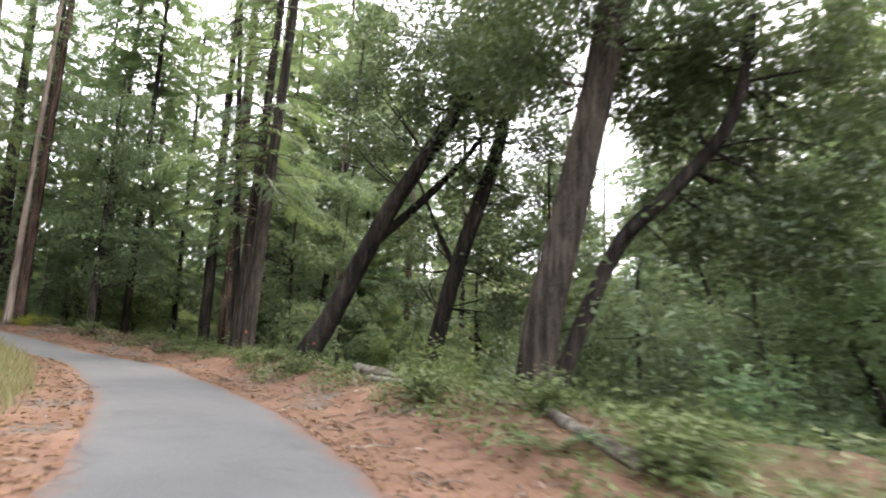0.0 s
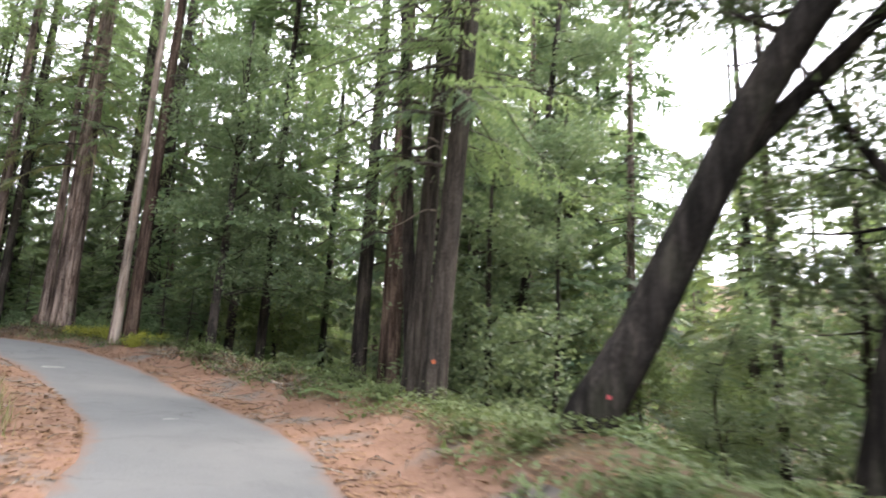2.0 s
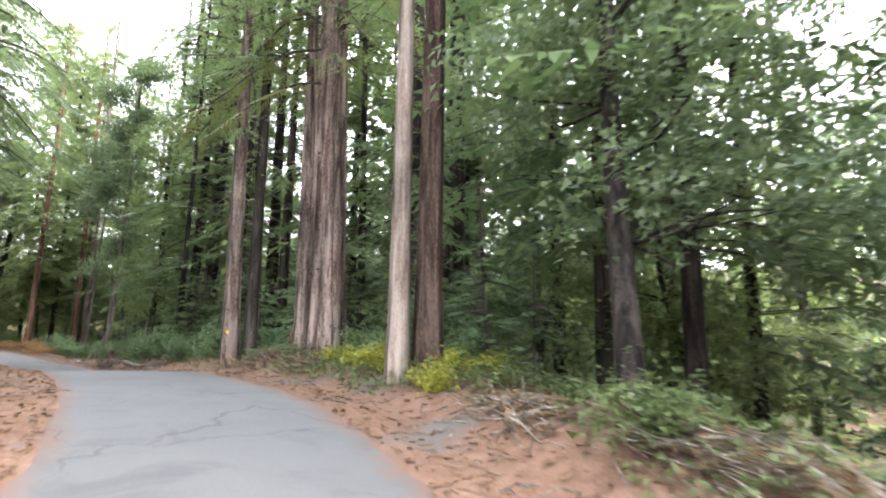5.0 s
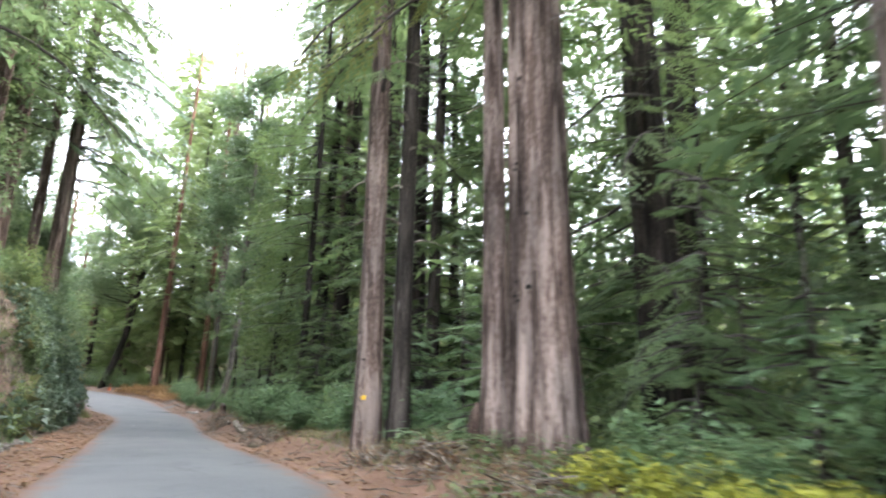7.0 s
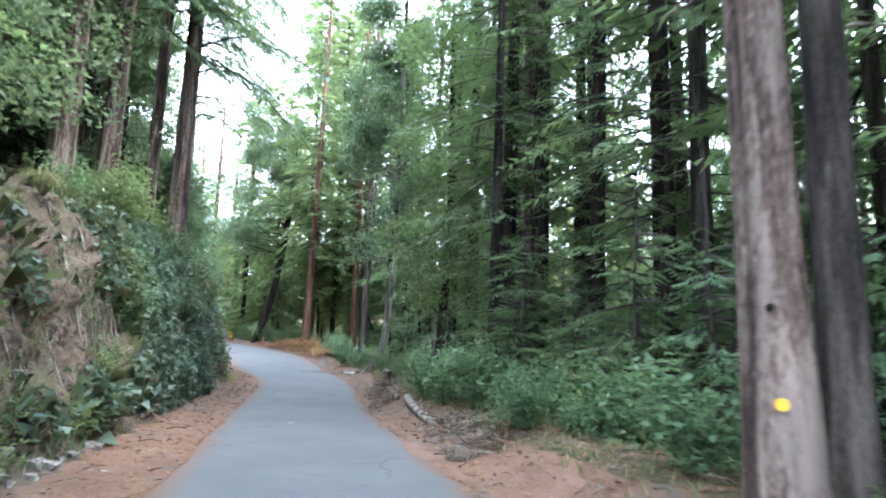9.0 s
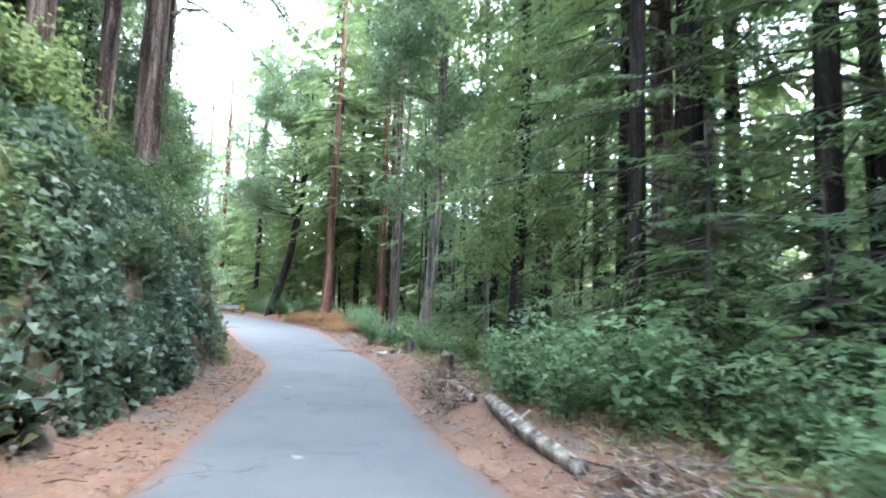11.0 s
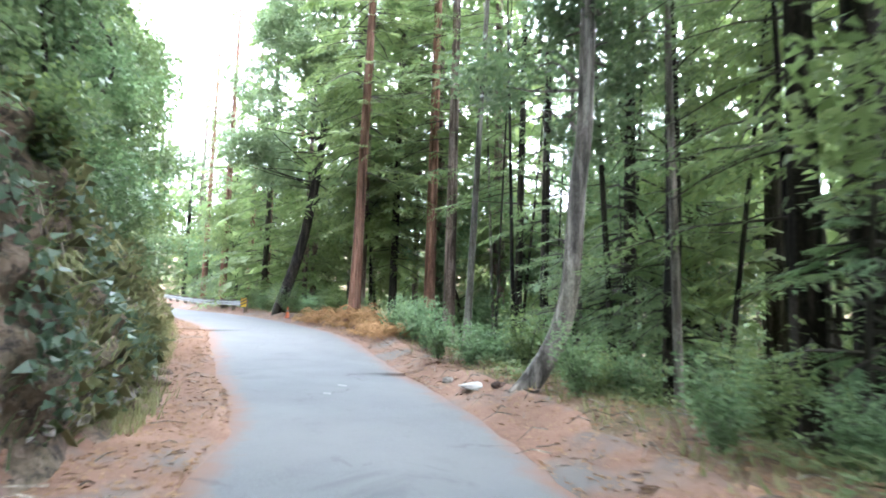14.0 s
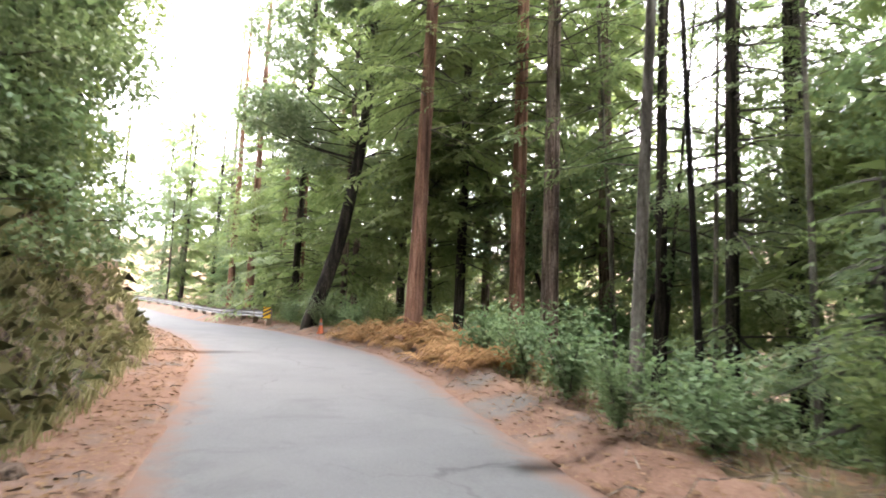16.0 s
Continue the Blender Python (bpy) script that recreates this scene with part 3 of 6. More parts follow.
def redwood_crown(seed, height, first, reach, count, material, leaflets=7, length=0.34, width=0.045, twigs=13, narrow=0.7):
    """Limbs and needle sprays round an upright stem: (limb mesh, needle mesh)."""
    rng = np.random.default_rng(seed)
    sticks, sa, sb = [], [], []
    for _ in range(count):
        z0 = first + (height - first) * rng.uniform(0, 1) ** 0.9
        t = (z0 - first) / (height - first)
        ln = reach * (1 - narrow * t) * rng.uniform(0.45, 1.15)
        az = rng.uniform(0, 6.283)
        dr = np.array([np.cos(az), np.sin(az), rng.uniform(-0.25, 0.15)])
        u = np.linspace(0, 1, 5)[:, None]
        line = np.array([0, 0, z0]) + dr * ln * u + np.array([0, 0, -0.22 * ln]) * u**2
        sticks.append(tube(line[[0, 4]], [0.028, 0.006], 3, cap=False, seed=1) if length > 0.6 else tube(line[[0, 2, 4]], [0.03, 0.018, 0.006], 3, cap=False, seed=1))
        k = max(4, int(twigs * ln / reach))
        uu = rng.uniform(0.18, 1.0, k)
        at = np.array([0, 0, z0]) + dr * ln * uu[:, None] + np.array([0, 0, -0.22 * ln]) * uu[:, None] ** 2
        sd = np.array([-dr[1], dr[0], 0]) * rng.choice([-1, 1], k)[:, None]
        tip = at + (dr * 0.7 + sd * rng.uniform(0.4, 1.0, (k, 1)) + np.array([0, 0, -0.35])) * (ln * 0.32 + 0.15) * rng.uniform(0.6, 1.2, (k, 1))
        sa.append(at)
        sb.append(tip)
    v, f = joined(sticks)
    return mesh_of("branchwork", v, f, TWIG), loose_mesh("foliage", spray_quads(np.concatenate(sa), np.concatenate(sb), rng, leaflets, length, width), material)


def broad_crown(seed, spots, leaves, size, material, squash=0.7, length=0.10, width=0.045):
    """Leaves in many ragged clumps: spots are (x, y, z, radius)."""
    rng = np.random.default_rng(seed)
    allp = []
    tot = sum(s[3] ** 2 for s in spots)
    for x, y, z, r in spots:
        n = max(1, int(leaves / size * r * r / tot))
        c = shell(n, rng, squash) * r + np.array([x, y, z])
        pts = c[:, None, :] + rng.normal(0, 0.13 + 0.05 * r, (n, size, 3)) * np.array([1, 1, 0.7])
        allp.append(pts.reshape(-1, 3))
    return loose_mesh("foliage", leaf_quads(np.concatenate(allp), length, width, rng, 0.45, 0.35), material)


CROWNS = [redwood_crown(11, 26, 4.5, 3.8, 125, LEAF_RED, 8, 0.29, 0.07, 14), redwood_crown(12, 24, 2.5, 3.4, 125, LEAF_DARK, 8, 0.29, 0.07, 14), redwood_crown(13, 28, 8.0, 4.0, 130, LEAF_RED, 8, 0.31, 0.075, 16),
          redwood_crown(14, 20, 1.0, 3.0, 115, LEAF_DARK, 8, 0.29, 0.07, 14), redwood_crown(15, 22, 1.0, 2.6, 180, LEAF_RED, 9, 0.20, 0.045, 17), redwood_crown(16, 26, 5.5, 2.9, 170, LEAF_LIGHT, 9, 0.24, 0.055, 15, 0.6)]
# The last two take the lighter leaf colour, partly as haze on distant trees
FAR_CROWNS = [redwood_crown(21, 25, 1.0, 4.6, 165, LEAF_RED, 5, 0.6, 0.21, 13, 0.5), redwood_crown(22, 28, 2.0, 4.8, 165, LEAF_DARK, 5, 0.6, 0.21, 13, 0.5),
              redwood_crown(23, 19, 0.5, 3.7, 150, LEAF_LIGHT, 5, 0.55, 0.2, 13), redwood_crown(24, 29, 5.0, 3.8, 190, LEAF_LIGHT, 6, 0.5, 0.16, 14, 0.6)]


SAPLING = [redwood_crown(26, 4.6, 0.3, 1.7, 60, LEAF_RED, 9, 0.17, 0.036, 15), redwood_crown(27, 3.4, 0.2, 1.5, 48, LEAF_SHRUB, 9, 0.16, 0.036, 15)]
SAPLING_STEM = mesh_of("stem", *tube([(0, 0, -0.4), (0.03, 0.02, 1.5), (0, 0.04, 3.2), (0.02, 0, 4.6)], [0.05, 0.04, 0.025, 0.008], 7), TWIG, True)


def tanoak_variant(seed, height, reach, leaves, material, length):
    """A many-stemmed understory tree: (stems, foliage) that copies share."""
    rng = np.random.default_rng(seed)
    spots, sticks = [], []
    main = smooth_line([(0, 0, -0.8), (rng.normal(0, 0.2), rng.normal(0, 0.2), height * 0.35), (rng.normal(0, 0.5), rng.normal(0, 0.5), height * 0.7), (rng.normal(0, 0.6), rng.normal(0, 0.6), height)], 0.5)
    sticks.append(tube(main, np.linspace(0.13, 0.03, len(main)), 8, 0.04, 4, 0.02, seed, False))
    for k in range(26):
        u = rng.uniform(0.08, 1.0)
        base = main[int(u * (len(main) - 1))]
        az, ln = rng.uniform(0, 6.283), reach * rng.uniform(0.35, 1.0) * (1.15 - 0.55 * u)
        tip = base + np.array([np.cos(az) * ln, np.sin(az) * ln, rng.uniform(0.0, 0.8)])
        ln2 = smooth_line([base, (base + tip) / 2 + rng.normal(0, 0.2, 3), tip], 0.5)
        sticks.append(tube(ln2, np.linspace(0.035, 0.008, len(ln2)), 3, cap=False))
        spots.append((*tip, rng.uniform(0.6, 1.15) * (0.6 + 0.12 * reach)))
        spots.append((*((base + tip) / 2), rng.uniform(0.5, 0.9)))
    v, f = joined(sticks)
    return mesh_of("stem", v, f, BARK_DARK, True), broad_crown(seed + 1, spots, leaves, 12, material, 0.8, length, length * 0.62)


TANOAKS = [tanoak_variant(61, 11, 2.9, 9500, LEAF_OAK, 0.19), tanoak_variant(62, 15, 3.0, 11500, LEAF_OAK, 0.19), tanoak_variant(63, 9, 2.7, 9000, LEAF_SHRUB, 0.19),
           tanoak_variant(64, 10, 2.8, 9000, LEAF_LIGHT, 0.19), tanoak_variant(66, 8, 2.7, 9500, LEAF_BANK, 0.18)]


def shrub_mesh(seed, height, spread, leaves, material, length=0.09, width=0.05):
    rng = np.random.default_rng(seed)
    stems, pts = [], []
    for k in range(9):
        az, out = rng.uniform(0, 6.283), rng.uniform(0.2, 1) * spread
        top = np.array([np.cos(az) * out, np.sin(az) * out, height * rng.uniform(0.55, 1.0)])
        u = np.linspace(0, 1, 5)[:, None]
        line = top * u * np.array([1, 1, 0]) * u**0.5 + np.array([0, 0, 1]) * top[2] * u
        stems.append(tube(line[[0, 2, 4]], [0.014, 0.009, 0.004], 3, cap=False))
        n = leaves // 9
        w = rng.uniform(0.15, 1.05, n)[:, None]
        pts.append(line[0] + (line[-1] - line[0]) * w + rng.normal(0, 0.16 * max(spread, 0.5), (n, 3)) * (0.35 + w))
    v, f = joined(stems)
    p = np.concatenate(pts)
    p[:, 2] = np.abs(p[:, 2]) + 0.02
    return mesh_of("stem", v, f, TWIG), loose_mesh("foliage", leaf_quads(p, length, width, rng, 0.6, 0.1), material)


SHRUBS = [shrub_mesh(31, 1.5, 0.9, 1250, LEAF_SHRUB, 0.13, 0.085), shrub_mesh(32, 1.1, 1.0, 1100, LEAF_SHRUB, 0.15, 0.10), shrub_mesh(33, 2.4, 1.1, 1400, LEAF_OAK, 0.15, 0.09),
          shrub_mesh(34, 2.0, 1.0, 1250, LEAF_LIGHT, 0.14, 0.09), shrub_mesh(35, 0.6, 0.9, 1100, LEAF_COVER, 0.10, 0.07)]
BANK_SHRUBS = [shrub_mesh(37, 1.4, 0.9, 1250, LEAF_BANK, 0.14, 0.09), shrub_mesh(38, 1.1, 1.0, 1200, LEAF_BANK, 0.12, 0.08), SHRUBS[0], SHRUBS[3]]
HERB = shrub_mesh(36, 0.7, 0.9, 700, LEAF_HERB, 0.16, 0.11)
SHRUB_LABELS = ["leafy green understory shrub on the forest floor", "low broad-leaved green bush beside the road", "tall dark evergreen shrub under the trees",
                "light yellow-green sapling on the slope", "low olive-green ground cover on the verge"]


def fern_mesh(seed, fronds, length, material):
    rng = np.random.default_rng(seed)
    q = []
    for k in range(fronds):
        az = k / fronds * 6.283 + rng.uniform(-0.3, 0.3)
        d = np.array([np.cos(az), np.sin(az), 0])
        ln, rise = length * rng.uniform(0.7, 1.1), rng.uniform(0.5, 1.0)
        u = np.linspace(0.08, 1, 16)
        mid = d * (ln * u)[:, None] + np.array([0, 0, 1]) * (ln * (rise * u - 0.85 * rise * u**2))[:, None]
        sd = np.array([-d[1], d[0], 0])
        for s in (1, -1):
            w = (0.16 * ln * np.sin(np.pi * np.clip(u * 0.93 + 0.05, 0, 1)) + 0.02)[:, None]
            tip = mid + sd * s * w + d * 0.04 * ln + np.array([0, 0, -0.02])
            h = d * 0.018 * ln
            q.append(np.stack([mid - h, (mid + tip) / 2 - h * 1.2, tip, (mid + tip) / 2 + h * 1.2], 1))
    return loose_mesh("fronds", np.concatenate(q), material)


FERNS = [fern_mesh(41, 13, 0.85, LEAF_SHRUB), fern_mesh(42, 11, 0.7, LEAF_COVER), fern_mesh(43, 12, 0.6, LEAF_DRY)]

# ---- trees ----


def stem_path(height, lean, bend=0.0, n=22):
    """An upright line from just under the ground; lean: metres sideways at the top; bend > 0: leans low, straightens higher up."""
    u = np.linspace(0, 1, n)
    k = u ** (1 + bend) if bend >= 0 else 1 - (1 - u) ** (1 - bend)
    return np.stack([lean[0] * k, lean[1] * k, -0.5 + (height + 0.5) * u], 1)


def taper(r, n, flare=0.45, tip=0.25, height=20):
    u = np.linspace(0, 1, n)
    return r * ((1 - (1 - tip) * u) + flare * np.exp(-u * height / 0.8))


def redwood(x, y, r, height=26, lean=(0, 0), crown=0, material=None, label="", group="redwoods along the road", turn=0.0, crown_lift=0.0, far=False, sprays=True, name="redwood_tree", flute=0.10, z=None):
    z = land1(x, y) if z is None else z
    t = root(name, (x, y, z), label, "tree", group)
    pth = stem_path(height, lean, n=14 if far else 34)
    sink = 1.0
    pth[0, 2] = -sink
    v, f = tube(pth, taper(r, len(pth), 0.28 if far else 0.5, 0.3, height), 10 if far else 72 if r > 0.4 else 30, flute, 13 if r > 0.4 else 6 + int(abs(x * 7)) % 4, 0.0 if far else 0.012, int(abs(x * 31 + y)))
    put("trunk", mesh_of("trunk", v, f, material or BARK_RED, True), t)
    if sprays:
        limbs, needles = (FAR_CROWNS if far else CROWNS)[crown]
        m = Matrix.Translation((lean[0] * 0.35, lean[1] * 0.35, crown_lift)) @ Matrix.Rotation(turn, 4, "Z")
        m = m @ Matrix(((1, 0, lean[0] / height * 0.8, 0), (0, 1, lean[1] / height * 0.8, 0), (0, 0, 1, 0), (0, 0, 0, 1)))
        put("branchwork", limbs, t, m, kind="stuff")
        put("foliage", needles, t, m, kind="stuff")
    return t


def broadleaf(x, y, r, pts, radii, spots, leaves, material, leaf_mat, label, group="leaning broadleaf trees", seed=0, forks=(), name="broadleaf_tree", length=0.10, z=None, squash=0.7, size=14):
    """A tree along a drawn line of points (relative to its foot), with forks and clumps of leaves."""
    z = land1(x, y) if z is None else z
    t = root(name, (x, y, z), label, "tree", group)
    line = smooth_line(pts, 0.25)
    u = np.linspace(0, 1, len(line))
    rr = np.interp(u, np.linspace(0, 1, len(radii)), radii) * r
    v, f = tube(line, rr, 16, 0.05, 5, 0.015, seed)
    put("trunk", mesh_of("trunk", v, f, material, True), t)
    for k, (fp, fr) in enumerate(forks):
        ln = smooth_line(fp, 0.25)
        v, f = tube(ln, np.linspace(fr, fr * 0.3, len(ln)), 8, 0.04, 4, 0.02, seed + k)
        put("limb", mesh_of("limb", v, f, material, True), t)
    rng = np.random.default_rng(seed)
    tw = []
    for sx, sy, sz, sr in spots:
        base = line[np.argmin(np.linalg.norm(line - np.array([sx, sy, sz - sr * 0.6]), axis=1))]
        for _ in range(3):
            tip = np.array([sx, sy, sz]) + rng.normal(0, 0.45, 3) * sr
            midp = (base + tip) / 2 + rng.normal(0, 0.2, 3)
            tw.append(tube(smooth_line([base, midp, tip], 0.3), np.linspace(0.035, 0.008, len(smooth_line([base, midp, tip], 0.3))), 4, cap=False))
    if tw:
        v, f = joined(tw)
        put("branchwork", mesh_of("branchwork", v, f, material, True), t, kind="stuff")
        put("foliage", broad_crown(seed + 5, spots, leaves, size, leaf_mat, squash, length, length * 0.55), t, kind="stuff")
    return t


def shared_plant(name, meshes, x, y, turn, size, label, category, group, z=None, tilt=(0, 0)):
    """A plant on shared stem and foliage meshes."""
    t = root(name, (x, y, land1(x, y) if z is None else z), label, category, group)
    t.rotation_euler, t.scale = (tilt[0], tilt[1], turn), (size, size, size)
    put("stem", meshes[0], t, kind="stuff")
    put("foliage", meshes[1], t, kind="stuff")
    return t

# ---- redwoods beside the road: foot, trunk radius, height, lean, crown, bark ----
RW = "tall redwood with furrowed grey-brown bark beside the lane"
DK = "dark-barked conifer standing on the slope below the road"
redwood(-25.42, 33.0, 0.435, 28, (-0.7, 0.3), 2, BARK_RED, "massive fluted pale redwood trunk at the road's edge", turn=0.3, flute=0.14)
redwood(-26.2, 32.9, 0.185, 24, (-0.8, 0.5), 2, BARK_RED, "slender redwood stem growing beside the massive trunk", turn=2.1)
redwood(-29.48, 33.0, 0.225, 27, (-0.3, 0.0), 2, BARK_RED, "straight pale redwood with a yellow tag on its trunk", turn=1.2)
redwood(-29.4, 33.6, 0.175, 25, (0.1, 0.1), 0, BARK_GREY, "slim dark redwood stem behind the tagged trunk", turn=4.0, sprays=False)
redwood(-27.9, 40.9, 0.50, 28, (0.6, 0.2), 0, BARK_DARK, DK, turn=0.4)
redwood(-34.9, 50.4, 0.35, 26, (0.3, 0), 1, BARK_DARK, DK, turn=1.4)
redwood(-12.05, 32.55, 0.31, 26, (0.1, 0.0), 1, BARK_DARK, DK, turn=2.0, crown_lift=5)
redwood(-10.9, 32.65, 0.41, 27, (-0.2, 0.0), 2, BARK_BROWN, RW, turn=2.9)
redwood(-10.35, 35.4, 0.29, 26, (0.3, 0.3), 0, BARK_DARK, DK, turn=0.9, crown_lift=4)
redwood(-7.8, 24.4, 0.23, 24, (0.9, 0.3), 2, BARK_GREY, "grey-brown conifer trunk on the verge below the lane", turn=1.9, crown_lift=-2)
redwood(-7.72, 24.62, 0.16, 22, (-1.9, 0.4), 2, BARK_DARK, "slim grey stem leaning away from its neighbour's foot", turn=3.3, sprays=False)
redwood(-6.98, 23.0, 0.24, 24, (1.3, 0.0), 2, BARK_GREY, "grey conifer trunk with a small red reflector disc", turn=4.9, crown_lift=-1.5)
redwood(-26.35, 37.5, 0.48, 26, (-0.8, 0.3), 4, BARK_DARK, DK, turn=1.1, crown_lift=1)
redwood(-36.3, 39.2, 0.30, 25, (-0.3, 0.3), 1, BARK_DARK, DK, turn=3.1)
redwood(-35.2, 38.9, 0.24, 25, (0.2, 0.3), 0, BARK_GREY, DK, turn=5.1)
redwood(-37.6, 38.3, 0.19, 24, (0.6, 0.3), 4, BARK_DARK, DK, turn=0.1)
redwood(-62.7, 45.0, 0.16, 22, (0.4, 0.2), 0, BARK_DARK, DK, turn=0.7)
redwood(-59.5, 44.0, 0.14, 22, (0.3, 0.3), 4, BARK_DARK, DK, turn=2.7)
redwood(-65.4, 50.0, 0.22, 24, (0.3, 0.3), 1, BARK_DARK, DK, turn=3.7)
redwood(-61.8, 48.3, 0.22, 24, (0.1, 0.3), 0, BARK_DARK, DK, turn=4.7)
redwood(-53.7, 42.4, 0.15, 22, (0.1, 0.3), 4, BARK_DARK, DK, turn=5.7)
redwood(-20.55, 30.4, 0.18, 24, (0.2, 0.1), 2, BARK_PALE, "slender pale smooth-barked leaning stem at the road's edge", "pale trunks", sprays=False, flute=0.03, name="pale_tree")
redwood(-20.72, 31.35, 0.25, 26, (0.3, 0.2), 2, BARK_BROWN, "straight red-brown redwood behind the pale leaning stem", turn=1.5)
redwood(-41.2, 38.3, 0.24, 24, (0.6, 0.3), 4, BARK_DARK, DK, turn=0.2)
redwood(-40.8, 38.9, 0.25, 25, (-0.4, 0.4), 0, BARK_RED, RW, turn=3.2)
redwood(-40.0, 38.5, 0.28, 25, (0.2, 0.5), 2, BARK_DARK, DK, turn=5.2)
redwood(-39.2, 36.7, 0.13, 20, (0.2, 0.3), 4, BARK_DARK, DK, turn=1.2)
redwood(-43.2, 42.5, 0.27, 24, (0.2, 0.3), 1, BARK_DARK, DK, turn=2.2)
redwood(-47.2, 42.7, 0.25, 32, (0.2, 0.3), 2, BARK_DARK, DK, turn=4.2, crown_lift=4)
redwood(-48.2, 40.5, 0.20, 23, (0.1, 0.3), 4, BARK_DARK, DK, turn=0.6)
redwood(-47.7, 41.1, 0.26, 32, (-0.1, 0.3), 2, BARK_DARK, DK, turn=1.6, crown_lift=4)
redwood(-66.9, 43.4, 0.24, 29, (0.2, 0.1), 0, BARK_ORANGE, RW, turn=1.6, crown_lift=3)
redwood(-65.2, 43.5, 0.24, 29, (0.2, 0.1), 0, BARK_RED, RW, turn=2.6, crown_lift=3)
redwood(-66.5, 40.15, 0.21, 26.5, (0.5, 0.5), 5, BARK_ORANGE, "straight slim reddish conifer on the mound beside the lane", turn=2.6, flute=0.05)
redwood(-57.9, 40.65, 0.10, 17, (0.7, 0.5), 0, BARK_WHITE, "thin tree with whitish mottled bark at the slope's edge", "pale trunks", sprays=False, flute=0.03, name="pale_tree")
# uphill, on the cut bank
for bx, by, br, bl in ((-43.7, 27.6, 0.25, 0.3), (-48.0, 29.7, 0.20, 0.3), (-48.8, 30.6, 0.31, 0.7), (-46.9, 28.5, 0.30, 0.3), (-34.6, 26.6, 0.36, 0.2), (-51.3, 30.9, 0.22, 0.4), (-47.6, 27.2, 0.30, 0.3), (-50.6, 27.6, 0.28, 0.2)):
    redwood(bx, by, br, 26, (bl, 0.3), 2, BARK_RED, "straight redwood standing on top of the cut bank", "redwoods on the bank", turn=bx)
# beyond the bend
for k, (bx, by) in enumerate(((-112, 36), (-118, 33), (-122, 38), (-126, 31), (-116, 41), (-130, 36), (-121, 27), (-108, 40))):
    redwood(bx, by, 0.25, 22 + k % 5, (0.2, 0.1), (2, 0, 2, 1)[k % 4], BARK_GREY, "pale green conifer beyond the bend", "trees beyond the bend", k * 1.3, -1.0, True, name="conifer")
for bx, by in ((-92, 37.8), (-95, 40.0), (-90, 40.5), (-99, 37), (-97, 44)):
    redwood(bx, by, 0.27, 24, (0.3, 0), 0, BARK_ORANGE, "sunlit pinkish conifer trunk beyond the bend", "trees beyond the bend", turn=bx, crown_lift=3)


# behind the bank
for k, (bx, by, bh) in enumerate(((-54.5, 25.5, 25), (-58.5, 25.0, 26), (-62.5, 26.5, 24), (-67.0, 25.5, 25), (-56.0, 21.5, 27), (-60.5, 21.0, 28), (-50.0, 22.5, 27), (-65.5, 21.5, 27), (-71.5, 24.5, 24), (-76.0, 25.0, 22), (-46.5, 20.5, 27), (-81, 25.5, 20), (-42.5, 22.0, 27))):
    redwood(bx, by, 0.2 + 0.02 * (k % 4), bh, (0.3 * math.sin(k), 0.2), k % 2, (BARK_RED, BARK_GREY)[k % 2], "tall conifer among the woods above the bank", "woods behind the bank", k * 1.1, (bh - 26.0) * 0.6, True, name="conifer")
# round the bend, light green against the sky; distance haze is partly in that leaf colour
for k, (bx, by, bh) in enumerate(((-79.5, 41.0, 24), (-83.0, 39.3, 24), (-84.0, 42.5, 23), (-88.0, 44.5, 25), (-82.5, 46.0, 30), (-77.0, 43.0, 30), (-93.0, 46.5, 27), (-87.0, 50.0, 30), (-98.0, 41.0, 20), (-103.0, 38.5, 19), (-104.0, 45.0, 24), (-97.0, 51.0, 28), (-73.0, 45.2, 30), (-71.0, 43.3, 28), (-70.5, 41.6, 29),
                                 (-110.0, 45.5, 22), (-116.0, 37.0, 19), (-109.0, 33.5, 17), (-120.0, 44.0, 22), (-79.0, 51.5, 29), (-70.0, 48.5, 29))):
    v = 3 if bh > 23 else 2
    redwood(bx, by, 0.18 + 0.02 * (k % 4), bh, (0.3 * math.sin(k), 0.2), v, (BARK_RED, BARK_GREY)[k % 2], "light green conifer standing round the bend", "trees beyond the bend", k * 1.1, bh - (29.0 if v == 3 else 19.0), True, name="conifer")
# behind the first row of trunks
for k, (bx, by, bh) in enumerate(((-30.5, 45.5, 29), (-37.5, 47.5, 28), (-31.5, 50.5, 29), (-12.5, 44.5, 28), (-22.0, 47.0, 29))):
    redwood(bx, by, 0.17 + 0.03 * (k % 4), bh, (0.3 * math.sin(k), 0.2), k % 2, (BARK_DARK, BARK_GREY)[k % 2], "dark conifer behind the first row of trunks", "conifers below the road", k * 1.3, 2.0 + k % 3, True, name="conifer")
# light crowns against the sky beyond the first leaning trees
for k, (bx, by, bh) in enumerate(((-9.6, 42.0, 32), (-5.4, 41.0, 31), (-7.4, 46.5, 33))):
    redwood(bx, by, 0.16 + 0.02 * k, bh, (0.3 * math.sin(k), 0.2), 3, (BARK_GREY, BARK_DARK)[k % 2], "light green conifer rising from the slope below the lane", "conifers below the road", k * 1.3, bh - 29.0, True, name="conifer")
# below the road, their dark crowns closing the view along the lane
for k, (bx, by, bh) in enumerate(((-49.5, 44.6, 27), (-42.0, 42.0, 27), (-57.0, 47.5, 28))):
    redwood(bx, by, 0.2 + 0.02 * (k % 3), bh, (0.2 * math.sin(k), 0.2), 3, (BARK_DARK, BARK_GREY)[k % 2], "tall dark-stemmed conifer below the road", "conifers below the road", k * 1.9, 1.0, True, name="conifer")


